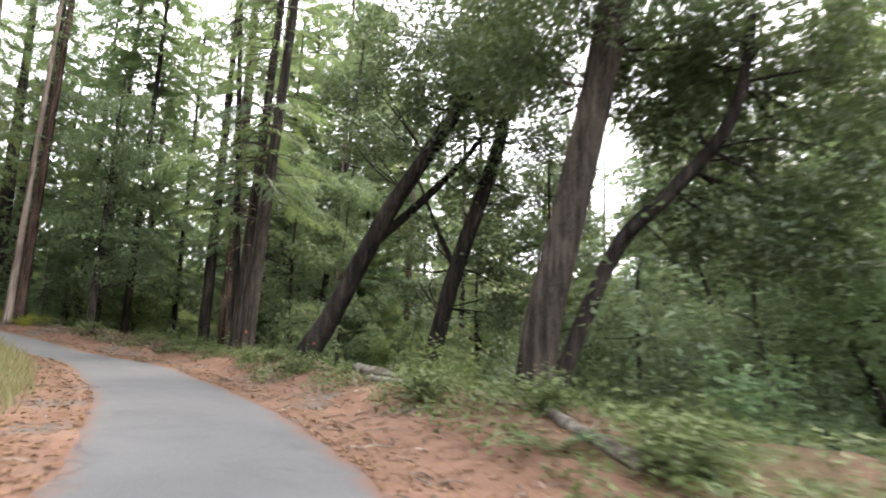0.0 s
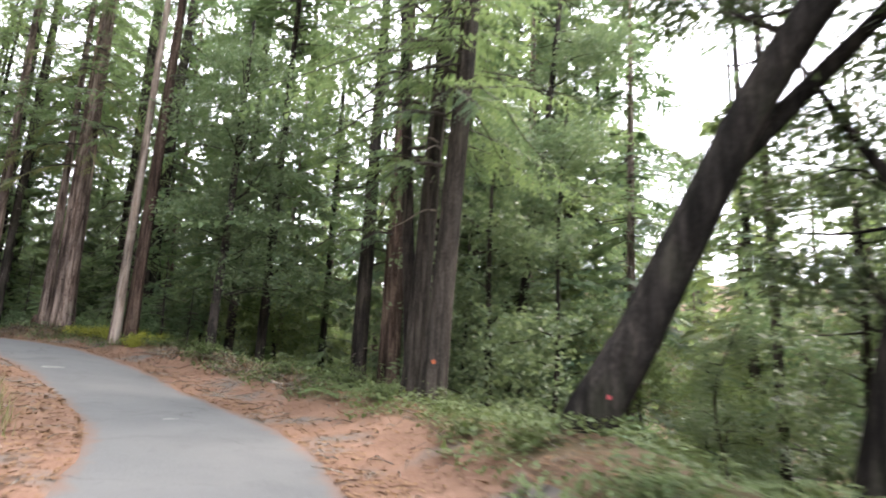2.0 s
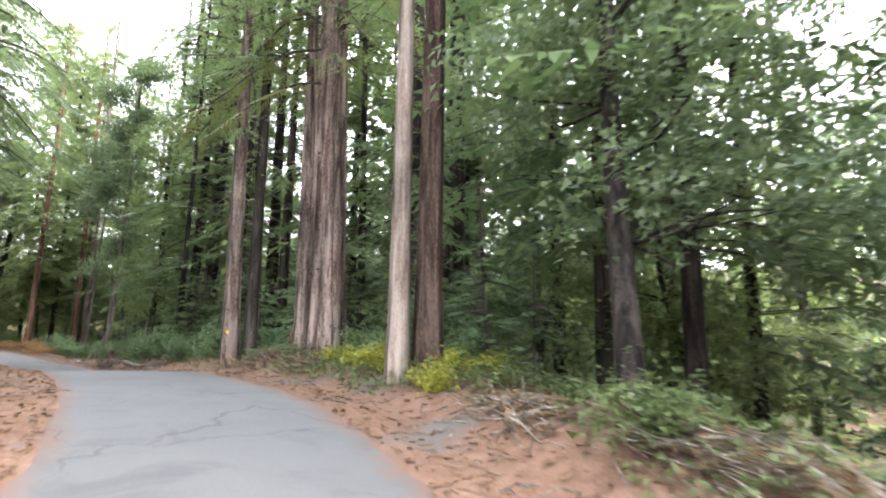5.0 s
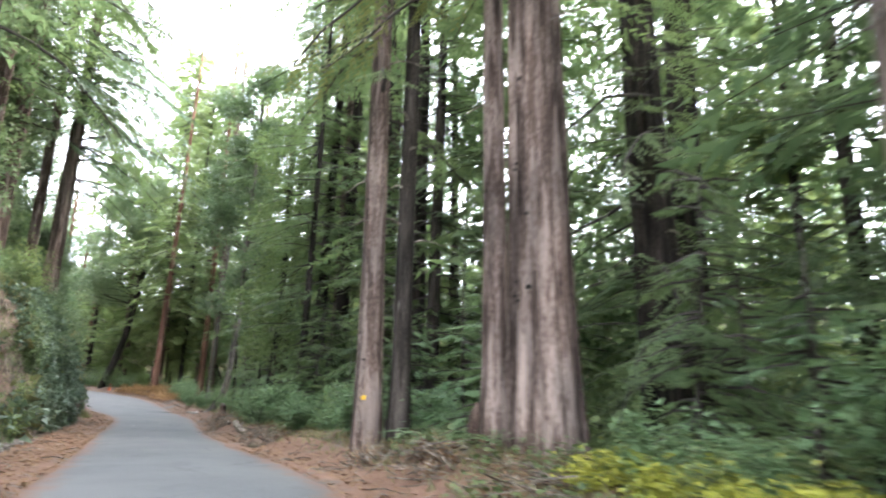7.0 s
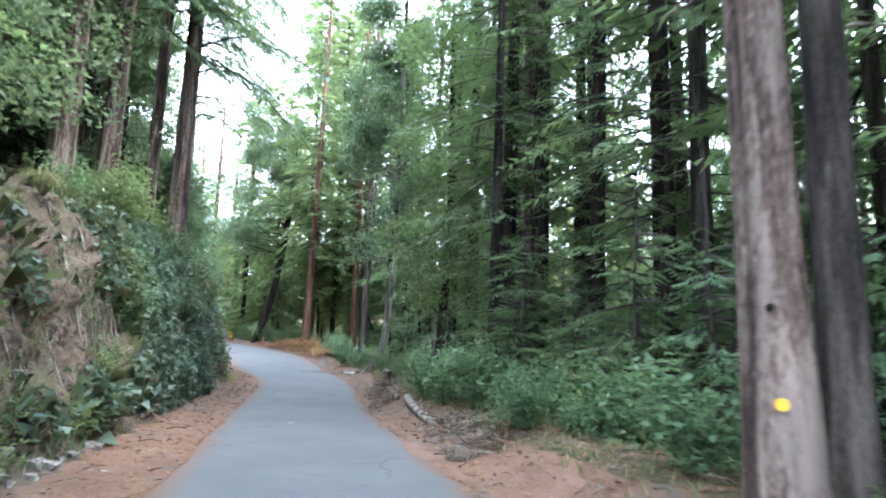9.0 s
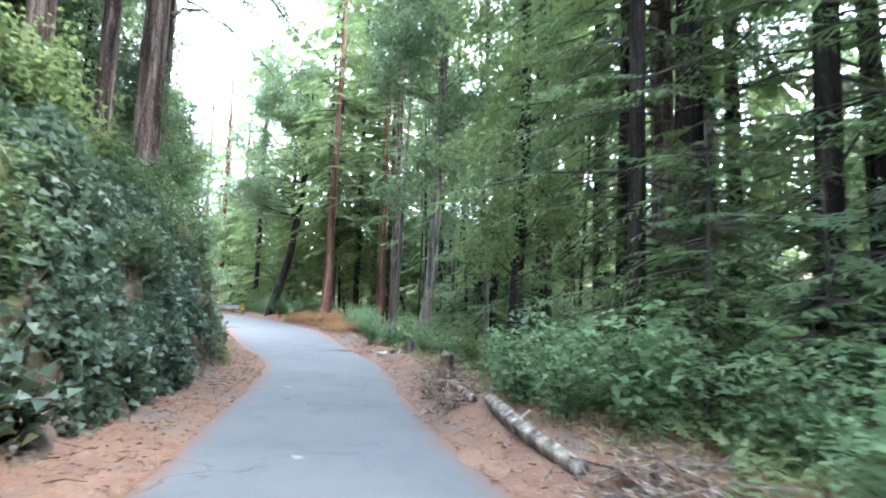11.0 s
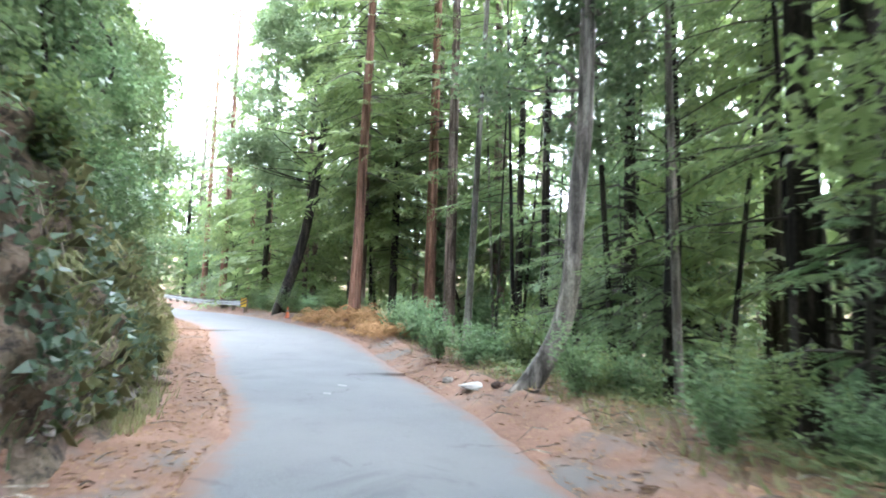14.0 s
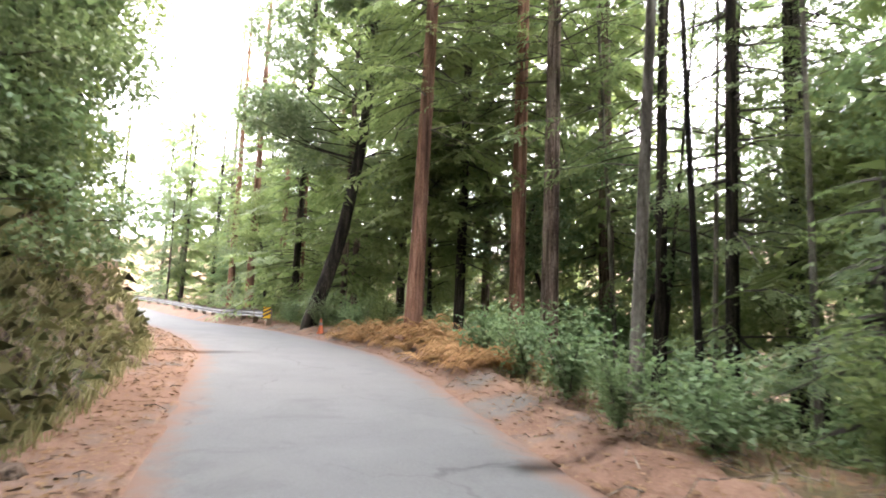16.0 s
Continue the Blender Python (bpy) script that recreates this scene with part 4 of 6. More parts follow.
# thin bare-stemmed young trees below the road
g = np.random.default_rng(91)
for k in range(20):
    x, y = -44 - 1.05 * k + g.uniform(-0.5, 0.5), 40.2 + 0.14 * k + g.uniform(-0.8, 3.2)
    redwood(x, y, g.uniform(0.045, 0.085), g.uniform(11, 16), (g.normal(0, 0.9), g.normal(0, 0.6)), 0, (BARK_DARK, BARK_ASH, BARK_BLACK)[k % 3], "thin bare-stemmed young tree on the slope", "young trees on the slope", sprays=False, flute=0.03, name="young_tree")


def dead_branches(x, y, count, low, high, reach, seed):
    """Bare dead limbs on the lower trunk of a redwood, each a part."""
    tree = min((o for o in bpy.data.objects if o.name.startswith(("redwood_tree", "pale_tree"))), key=lambda o: (o.location.x - x) ** 2 + (o.location.y - y) ** 2)
    g = np.random.default_rng(seed)
    for k in range(count):
        az, z0, ln = g.uniform(0, 6.283), g.uniform(low, high), reach * g.uniform(0.4, 1.0)
        d = np.array([math.cos(az), math.sin(az), g.uniform(-0.15, 0.35)])
        turn_ = np.array([-d[1], d[0], 0]) * g.normal(0, 0.25)
        pts = [np.array([0, 0, z0]) + (d + turn_ * u) * (0.1 + ln * u) + np.array([0, 0, -0.30 * ln * u * u + 0.05 * math.sin(7 * u)]) for u in np.linspace(0, 1, 6)]
        line = smooth_line(pts, 0.15)
        put("dead_branch", mesh_of("dead_branch", *tube(line, np.linspace(0.022, 0.005, len(line)), 5, cap=False), DEADWOOD, True), tree)


for k, (x, y, n, lo, hi, reach) in enumerate(((-25.42, 33.0, 5, 4, 11, 1.0), (-26.2, 32.9, 4, 4, 10, 0.9), (-29.48, 33.0, 7, 3.2, 9, 1.4), (-29.45, 33.83, 5, 3, 8, 1.2), (-27.9, 40.9, 5, 3, 9, 1.8), (-26.35, 37.5, 5, 4, 9, 1.4),
                                               (-36.3, 39.2, 6, 2.5, 8, 1.6), (-35.2, 38.9, 5, 2.5, 8, 1.5), (-10.9, 32.65, 5, 4, 10, 1.2), (-7.8, 24.4, 5, 3, 9, 1.2), (-6.98, 23.0, 5, 3, 9, 1.2), (-40.8, 38.9, 5, 3, 8, 1.3),
                                               (-66.5, 40.15, 6, 3, 12, 1.0), (-65.2, 43.5, 5, 3, 9, 1.2), (-66.9, 43.4, 5, 3, 9, 1.2), (-12.05, 32.55, 5, 3, 9, 1.2), (-48.8, 30.6, 5, 3, 9, 1.1), (-43.7, 27.6, 5, 3, 9, 1.2))):
    dead_branches(x, y, n, lo, hi, reach, 200 + k)
for k, (x, y, n) in enumerate(((-7.72, 24.62, 4), (-20.55, 30.4, 5), (-57.9, 40.65, 5), (-10.35, 35.4, 4))):
    dead_branches(x, y, n, 2.5, 9, 0.8, 300 + k)


def boughs(x, y, lines, material, seed):
    """Long drooping live boughs on a trunk, each a limb with needle sprays: (start, end) relative to the foot."""
    tree = min((o for o in bpy.data.objects if o.name.startswith("redwood_tree")), key=lambda o: (o.location.x - x) ** 2 + (o.location.y - y) ** 2)
    g = np.random.default_rng(seed)
    for a, b in lines:
        a, b = np.array(a, float), np.array(b, float)
        ln = np.linalg.norm(b - a)
        u = np.linspace(0, 1, 8)[:, None]
        line = a + (b - a) * u + np.array([0, 0, 0.18 * ln]) * np.sin(np.pi * u) * (1 - u * 0.5) + g.normal(0, 0.03, (8, 3))
        limb = put("bough", mesh_of("bough", *tube(line, np.linspace(0.05, 0.012, 8), 6, cap=False), TWIG, True), tree)
        k = int(46 * ln / 4)
        w = g.uniform(0.2, 1.0, k)
        at = np.stack([np.interp(w, u[:, 0], line[:, j]) for j in range(3)], 1)
        d = (b - a) / ln
        sd = np.array([-d[1], d[0], 0]) * g.choice([-1, 1], k)[:, None]
        tip = at + (d * 0.7 + sd * g.uniform(0.5, 1.0, (k, 1)) + np.array([0, 0, -0.45])) * g.uniform(0.4, 0.95, (k, 1))
        put("foliage", loose_mesh("foliage", spray_quads(at, tip, g, 11, 0.2, 0.04), material), limb, kind="stuff")


def bough_ring(n, low, high, reach, seed, toward=None, fan=3.14):
    """Starts and ends of boughs round a trunk, between two heights; toward: the middle of the fan that they fill, in degrees."""
    g = np.random.default_rng(seed)
    out = []
    for k in range(n):
        az = (g.uniform(0, 6.283) if toward is None else radians(toward) + g.uniform(-fan, fan))
        z, ln = low + (high - low) * (k + g.uniform()) / n, reach * g.uniform(0.6, 1.15)
        out.append(((0, 0, z), (ln * math.cos(az), ln * math.sin(az), z - ln * g.uniform(0.25, 0.6))))
    return out


boughs(-25.42, 33.0, [((0, 0, 8.0), (-3.4, -2.3, 5.9)), ((0, 0, 7.0), (-2.2, -2.2, 5.4)), ((0, 0, 9.4), (-2.9, -1.2, 7.6)), ((0, 0, 7.6), (1.6, -1.4, 6.4)), ((0, 0, 8.8), (2.2, -1.0, 7.2))] + bough_ring(5, 8.5, 13, 2.6, 11), LEAF_HERB_DULL, 401)
boughs(-26.35, 37.5, [((0, 0, 5.5), (1.6, -2.2, 3.9)), ((0, 0, 6.8), (-1.4, -2.4, 5.3)), ((0, 0, 4.4), (0.4, -2.3, 2.6)), ((0, 0, 8.2), (0.8, -2.6, 6.3)), ((0, 0, 9.2), (-0.9, -2.5, 7.4)), ((0, 0, 7.4), (2.3, -1.4, 5.6))], LEAF_RED, 402)
for k, (x, y, n, low, high, reach, toward) in enumerate(((-29.48, 33.0, 8, 6.0, 11.0, 2.3, None), (-27.9, 40.9, 9, 5.0, 13.0, 3.2, None), (-12.05, 32.55, 7, 7.0, 12.0, 2.8, None), (-10.9, 32.65, 8, 6.5, 12.0, 2.8, None), (-7.8, 24.4, 8, 5.5, 10.0, 2.2, None), (-6.98, 23.0, 8, 5.0, 9.5, 2.2, None),
                                                          (-10.35, 35.4, 7, 6.0, 13.0, 3.0, None), (-48.8, 30.6, 9, 5.0, 12.0, 3.6, 60), (-48.0, 29.7, 8, 7.0, 14.0, 3.2, 60), (-43.7, 27.6, 7, 6.0, 12.0, 3.0, 50), (-51.3, 30.9, 8, 6.0, 13.0, 3.4, 60), (-46.9, 28.5, 6, 6.0, 12.0, 3.0, 60), (-36.3, 39.2, 8, 4.0, 11.0, 2.6, None),
                                                          (-40.8, 38.9, 7, 4.5, 11.0, 2.4, None), (-66.5, 40.15, 6, 6.0, 14.0, 1.8, None),
                                                          (-48.8, 30.6, 12, 7.0, 14.0, 5.4, 65), (-51.3, 30.9, 12, 8.0, 16.0, 5.4, 60), (-48.0, 29.7, 8, 8.0, 14.0, 5.2, 50), (-34.6, 26.6, 8, 5.0, 12.0, 4.2, 60))):
    boughs(x, y, bough_ring(n, low, high, reach, 700 + k, toward, 1.1), (LEAF_RED, LEAF_DARK)[k % 2], 410 + k)

# ---- leaning broadleaf trees ----


def crown_spots(seed, n, middle, low, high, wide, sizes):
    """Centres and radii of the leaf clumps of a tall crown, narrowing to its top."""
    g = np.random.default_rng(seed)
    out = []
    for k in range(n):
        u, az, q = (k + g.uniform()) / n, g.uniform(0, 6.283), wide * math.sqrt(g.uniform(0.05, 1))
        q *= 0.65 + 0.35 * math.sin(math.pi * min(1, u * 0.8 + 0.25))
        out.append((middle[0] + q * math.cos(az), middle[1] + q * math.sin(az), low + (high - low) * u, g.uniform(*sizes)))
    return out


OAKL = "dark leaning tanoak trunk with glossy evergreen leaves"
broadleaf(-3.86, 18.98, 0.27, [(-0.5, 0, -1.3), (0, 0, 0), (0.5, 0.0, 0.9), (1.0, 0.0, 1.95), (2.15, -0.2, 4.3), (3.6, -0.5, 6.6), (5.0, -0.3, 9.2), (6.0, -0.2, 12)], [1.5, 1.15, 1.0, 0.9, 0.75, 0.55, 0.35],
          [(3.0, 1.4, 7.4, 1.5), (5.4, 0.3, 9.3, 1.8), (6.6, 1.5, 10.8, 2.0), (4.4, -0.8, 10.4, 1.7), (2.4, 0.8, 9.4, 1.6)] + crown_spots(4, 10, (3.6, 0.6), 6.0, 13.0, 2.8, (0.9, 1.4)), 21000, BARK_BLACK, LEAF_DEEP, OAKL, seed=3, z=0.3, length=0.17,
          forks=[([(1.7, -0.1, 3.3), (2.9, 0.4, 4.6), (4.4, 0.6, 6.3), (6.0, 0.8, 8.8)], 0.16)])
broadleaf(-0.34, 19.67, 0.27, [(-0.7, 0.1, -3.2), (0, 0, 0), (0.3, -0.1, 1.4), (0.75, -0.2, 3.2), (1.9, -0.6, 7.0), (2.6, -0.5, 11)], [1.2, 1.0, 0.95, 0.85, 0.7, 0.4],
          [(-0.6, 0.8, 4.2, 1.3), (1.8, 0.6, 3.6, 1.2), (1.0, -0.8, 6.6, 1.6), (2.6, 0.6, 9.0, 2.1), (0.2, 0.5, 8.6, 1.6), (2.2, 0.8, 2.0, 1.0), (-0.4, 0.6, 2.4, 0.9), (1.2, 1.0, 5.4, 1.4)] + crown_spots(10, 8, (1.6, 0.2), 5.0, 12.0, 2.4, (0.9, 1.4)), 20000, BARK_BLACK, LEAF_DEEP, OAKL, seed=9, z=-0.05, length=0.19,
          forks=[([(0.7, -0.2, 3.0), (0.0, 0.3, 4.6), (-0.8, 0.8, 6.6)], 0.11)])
broadleaf(1.73, 11.8, 0.36, [(-0.3, 0.15, -1.9), (0, 0, -0.1), (0.15, 0, 1.2), (0.55, -0.1, 3.0), (1.15, -0.25, 5.8), (1.45, -0.35, 7.6), (1.8, -0.4, 13)], [1.3, 1.0, 0.9, 0.88, 0.85, 0.8, 0.6],
          [(3.0, 0.6, 7.0, 1.6), (0.9, 0.6, 8.4, 1.8), (3.4, -0.4, 9.0, 1.6), (-0.8, 1.2, 7.0, 1.4)] + crown_spots(16, 14, (1.0, 0.3), 6.2, 13.0, 3.4, (0.9, 1.5)), 24000, BARK_GREY, LEAF_DEEP, "stout grey trunk with deeply furrowed bark on the verge", seed=15, z=-0.4, length=0.18)
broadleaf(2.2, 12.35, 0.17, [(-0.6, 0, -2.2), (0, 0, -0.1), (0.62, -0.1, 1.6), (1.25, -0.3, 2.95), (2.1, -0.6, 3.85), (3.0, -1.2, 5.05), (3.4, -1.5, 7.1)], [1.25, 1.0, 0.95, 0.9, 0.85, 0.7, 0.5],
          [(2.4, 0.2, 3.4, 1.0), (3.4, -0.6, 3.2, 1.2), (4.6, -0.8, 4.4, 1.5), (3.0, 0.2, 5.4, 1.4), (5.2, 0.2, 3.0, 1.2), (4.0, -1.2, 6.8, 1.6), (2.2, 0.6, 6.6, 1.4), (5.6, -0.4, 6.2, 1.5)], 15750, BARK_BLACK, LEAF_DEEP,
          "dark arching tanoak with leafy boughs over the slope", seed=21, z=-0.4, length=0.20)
broadleaf(-6.9, 33.0, 0.17, [(-0.2, 0, -0.8), (0, 0, 0), (0.45, 0, 5.0), (0.95, 0, 10), (1.5, 0, 15), (2.0, 0, 22)], [1.3, 1.05, 0.9, 0.75, 0.6, 0.3],
          crown_spots(25, 13, (0.7, 0.2), 2.6, 12.0, 2.0, (0.7, 1.2)) + crown_spots(26, 14, (1.7, 0.2), 12.5, 22.5, 2.4, (0.8, 1.3)), 22000, BARK_DARK, LEAF_OAK, "tall slim dark-stemmed tree with sparse leaves beyond the verge", "leafy trees on the slope", 25, length=0.18)
broadleaf(-16.1, 29.5, 0.15, [(0, 0, -0.6), (0, 0, 0), (-0.3, 0.5, 2.0), (-0.7, 1.3, 4.5), (-0.8, 1.5, 7.5), (-0.8, 1.6, 13)], [1.2, 1.0, 0.9, 0.8, 0.7, 0.3],
          [(-1.8, 1.0, 4.8, 1.5), (0.8, 1.4, 4.2, 1.6), (-0.5, 1.8, 6.6, 1.8), (-1.4, 0.8, 8.6, 1.8), (0.9, 1.2, 8.4, 1.7), (-0.2, 0.9, 2.6, 1.2), (1.7, 1.8, 2.6, 1.3), (-0.4, 1.2, 10.8, 1.8)], 14250,
          BARK_DARK, LEAF_OAK, "thin dark stem with a tall leafy crown below the verge", "leafy trees on the slope", 27, length=0.17)
broadleaf(-51.3, 38.3, 0.125, [(-0.3, -0.35, -0.5), (0, 0, 0), (0.1, 0.26, 0.35), (0.2, 0.58, 0.95), (0.3, 0.74, 1.75), (0.36, 0.8, 3.0), (0.45, 0.9, 4.3), (0.5, 1.0, 9), (0.6, 1.1, 17.5)], [1.45, 1.15, 1.0, 0.95, 0.85, 0.7, 0.4],
          [(-0.3, 1.5, 4.4, 0.7)] + crown_spots(33, 28, (0.45, 0.95), 5.2, 18.5, 1.9, (0.7, 1.25)), 38000, BARK_ASH, LEAF_OAK, "bent tanoak curving upright from the road's edge", seed=33, z=1.95, length=0.17)
broadleaf(-44.7, 38.1, 0.13, [(0, 0, -0.6), (0, 0, 0), (0.0, 0.2, 2.0), (0.2, 0.3, 5), (0.2, 0.3, 13)], [1.2, 1.0, 0.9, 0.8, 0.4],
          [(-0.9, 0.2, 3.0, 1.1), (0.7, 0.0, 3.4, 1.2), (0.1, -0.5, 4.6, 1.4), (-0.6, 0.6, 5.8, 1.4), (0.8, 0.5, 6.6, 1.5), (-0.8, 0.2, 8.4, 1.5), (0.7, 0.6, 9.6, 1.5), (0.0, 0.0, 11.4, 1.5), (0.4, 0.4, 13.2, 1.1)], 15000, BARK_DARK, LEAF_LIGHT, "leafy young tree on the slope", "leafy trees on the slope", 39, length=0.17)
broadleaf(-74.3, 38.7, 0.25, [(0, 0, -0.6), (0, 0, 0), (0.1, 0.6, 2.0), (0.2, 1.1, 4.0), (0.35, 1.7, 8.4), (0.4, 2.0, 14)], [1.2, 1.0, 0.9, 0.8, 0.7, 0.35],
          crown_spots(45, 20, (0.3, 0.4), 7.0, 17.0, 2.9, (0.9, 1.6)) + [(0.2, 2.6, 5.6, 0.7), (0.4, 3.4, 6.8, 0.9)], 24000, BARK_DARK, LEAF_OAK,
          "leaning dark trunk with a broad crown at the bend", seed=45, length=0.21)
broadleaf(-51.6, 41.6, 0.16, [(0, 0, -0.8), (0, 0, 0), (-0.3, 0.3, 2.0), (-0.4, 0.5, 4.6), (-0.4, 0.5, 10)], [1.2, 1.0, 0.9, 0.8, 0.4],
          [(-0.8, 0.2, 6.6, 1.5), (0.4, 0.8, 8.0, 1.6)], 5250, BARK_DARK, LEAF_OAK, "dark thin leaning stem on the slope", "leafy trees on the slope", 51)

# ---- woods around ----
rng = np.random.default_rng(5)
taken = []


def free_spot(x, y, gap):
    if any((x - a) ** 2 + (y - b) ** 2 < gap * gap for a, b in taken):
        return False
    taken.append((x, y))
    return True


KINDS = ("evergreen tanoak filling the understory", "tall slender tanoak among the conifers", "green-leaved understory tree on the slope", "light yellow-green understory tree on the slope")
FARS = ("conifer with drooping green sprays deeper in the woods", "tall dark conifer deeper in the woods", "light-green young conifer deeper in the woods")


def beside(s, offset):
    """The place at arc length s, offset metres outside the asphalt (right positive)."""
    i = int(np.argmin(np.abs(ARC - s)))
    o = offset + HALF[i] if offset > 0 else offset - HALF[i]
    p = MID[i, :2] + RIGHT[i] * o
    return float(p[0]), float(p[1])


def clear_of_road(x, y, gap):
    return road_coords([x], [y])[3][0] > gap


def in_glade(x, y):
    """The open hollow below the first bend."""
    return math.hypot(x + 14.3, y - 40.3) < 3.4


def plant_woods(count, s_lo, s_hi, o_lo, o_hi, gap, share, light=0.2, size=1.0):
    """Understory trees and conifers between two offsets; share: how many are conifers."""
    rng = np.random.default_rng(int(abs(o_lo) * 31 + s_lo * 7 - 0.1))
    n = tries = 0
    while n < count and tries < count * 40:
        tries += 1
        o = rng.uniform(abs(o_lo), abs(o_hi)) * (1 if o_lo > 0 else -1)
        x, y = beside(rng.uniform(s_lo, s_hi), o)
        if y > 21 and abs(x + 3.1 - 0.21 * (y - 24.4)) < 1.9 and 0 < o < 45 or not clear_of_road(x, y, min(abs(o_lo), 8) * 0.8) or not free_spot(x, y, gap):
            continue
        n += 1
        if rng.uniform() > share:
            v = rng.choice(4, p=[0.5 * (1 - light), 0.25 * (1 - light), 0.25 * (1 - light), light])
            turn, scale = rng.uniform(0, 6.28), size * rng.uniform(0.8, 1.2)
            if not in_glade(x, y):
                shared_plant("understory_tree", TANOAKS[v], x, y, turn, scale, KINDS[v], "tree", "understory trees")
        else:
            v = rng.choice(3, p=[0.5 * (1 - light), 0.5 * (1 - light), light])
            close = abs(o) < 13.5
            r, height, lean = rng.uniform(0.13, 0.28), rng.uniform(23, 30), tuple(rng.normal(0, 0.4, 2))
            wood, turn, lift = (BARK_DARK, BARK_GREY, BARK_RED)[rng.integers(0, 3)], rng.uniform(0, 6.28), rng.uniform(-1.0, 2.0)
            if not in_glade(x, y):
                redwood(x, y, r, height, lean, (0, 1, 3)[v] if close else v, wood, FARS[v], "trees of the surrounding woods", turn, lift, not close, name="conifer")


for spot in ((-12.0, 32.5), (-10.9, 32.6), (-11.3, 30.2), (-9.6, 29.0), (-9.0, 31.0), (-10.4, 35.4), (-27.9, 40.9), (-26.35, 37.5), (-41, 38.6), (-48, 40.8), (-16.5, 30.2), (-5.7, 32.6)):
    taken.append(spot)
A0, A1, A2, A3 = arc_at(0, 1), arc_at(-14, 22.6), arc_at(-52, 36), arc_at(-72, 36.3)
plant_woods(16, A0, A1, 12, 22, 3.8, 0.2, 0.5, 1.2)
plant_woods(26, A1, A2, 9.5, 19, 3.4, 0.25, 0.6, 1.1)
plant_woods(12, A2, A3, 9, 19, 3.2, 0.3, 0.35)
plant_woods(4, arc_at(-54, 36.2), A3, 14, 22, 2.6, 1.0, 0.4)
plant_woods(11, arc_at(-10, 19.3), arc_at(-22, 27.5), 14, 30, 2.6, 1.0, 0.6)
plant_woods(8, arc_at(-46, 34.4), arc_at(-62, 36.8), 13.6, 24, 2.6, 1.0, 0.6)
for k, (x, y) in enumerate(((-17, 34.5), (-20, 37), (-10.5, 40), (-25, 44), (-33, 41.5), (-30, 46), (-37, 44.5),
                            (-53, 46), (-71, 45.5), (-76, 48), (-14, 38.5), (-6.5, 39), (-18, 43), (-63, 49.5), (-60, 52), (-36, 24), (-39.5, 23.5), (-31, 22), (-46, 25), (-44, 23.5), (-48.5, 25), (-41, 25), (-23.5, 40.5), (-67.5, 47))):
    if free_spot(x, y, 1.2):
        v = 2 if x < -44 and k % 2 else k % 2
        redwood(x, y, 0.22 + 0.02 * (k % 4), 27 + k % 4, (0.3 * math.sin(k), 0.3 * math.cos(k)), v, (BARK_DARK, BARK_GREY, BARK_RED)[k % 3], FARS[v], "trees of the surrounding woods", k * 1.7, 3.5 + k % 3, True, name="conifer")
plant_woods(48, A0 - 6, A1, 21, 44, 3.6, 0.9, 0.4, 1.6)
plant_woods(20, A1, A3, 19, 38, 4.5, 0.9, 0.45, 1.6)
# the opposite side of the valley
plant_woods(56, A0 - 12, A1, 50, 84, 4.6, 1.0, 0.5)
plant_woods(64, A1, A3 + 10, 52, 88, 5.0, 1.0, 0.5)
plant_woods(18, A3, arc_at(-108, 25.5), 5, 40, 4.5, 0.8, 0.45)
for x, y, v, size in ((-1.8, 33, 3, 0.75), (0.4, 37, 2, 0.8), (2.2, 42, 3, 0.8), (-0.9, 29, 3, 0.6), (-64, 46, 2, 0.9), (-61, 47.5, 3, 1.0), (-68.5, 45.5, 2, 1.0), (-72, 42.5, 3, 0.9), (-58, 47, 3, 1.0), (-70, 50, 3, 1.1), (-55.5, 44, 2, 0.8),
                      (-100, 40, 3, 1.5), (-107, 41.5, 3, 1.6), (-91.5, 42, 3, 1.3), (-118, 40, 3, 1.6),
                      (-6.4, 28.0, 0, 1.0), (-5.2, 30.5, 1, 0.9), (1.6, 24.6, 0, 0.95), (3.6, 20.6, 1, 0.8), (5.6, 17.6, 0, 0.8), (4.6, 26.2, 1, 1.0), (8.2, 22.2, 0, 1.1), (-1.2, 25.2, 0, 0.5), (6.8, 13.6, 0, 0.75), (9.5, 17.0, 1, 0.9), (-8.8, 36.0, 1, 1.1)):
    shared_plant("understory_tree", TANOAKS[v], x, y, x * 3.1, size, KINDS[v], "tree", "understory trees")
plant_woods(12, A0 - 4, S_OPEN - 2, -7, -24, 4.0, 1.0, 0.3)
plant_woods(34, S_OPEN, A3, -9, -32, 4.0, 0.7)
plant_woods(22, A3, arc_at(-112, 22), -4.5, -26, 3.6, 0.7, 0.6)
plant_woods(12, arc_at(-27, 29.2), arc_at(-44, 33.8), -13.6, -24, 2.8, 1.0, 0.2)
plant_woods(7, arc_at(-74, 35.7), arc_at(-106, 26), 3.5, 14, 3.0, 0.1, 0.6)

# ---- shrubs and ferns of the verges ----
rng = np.random.default_rng(17)

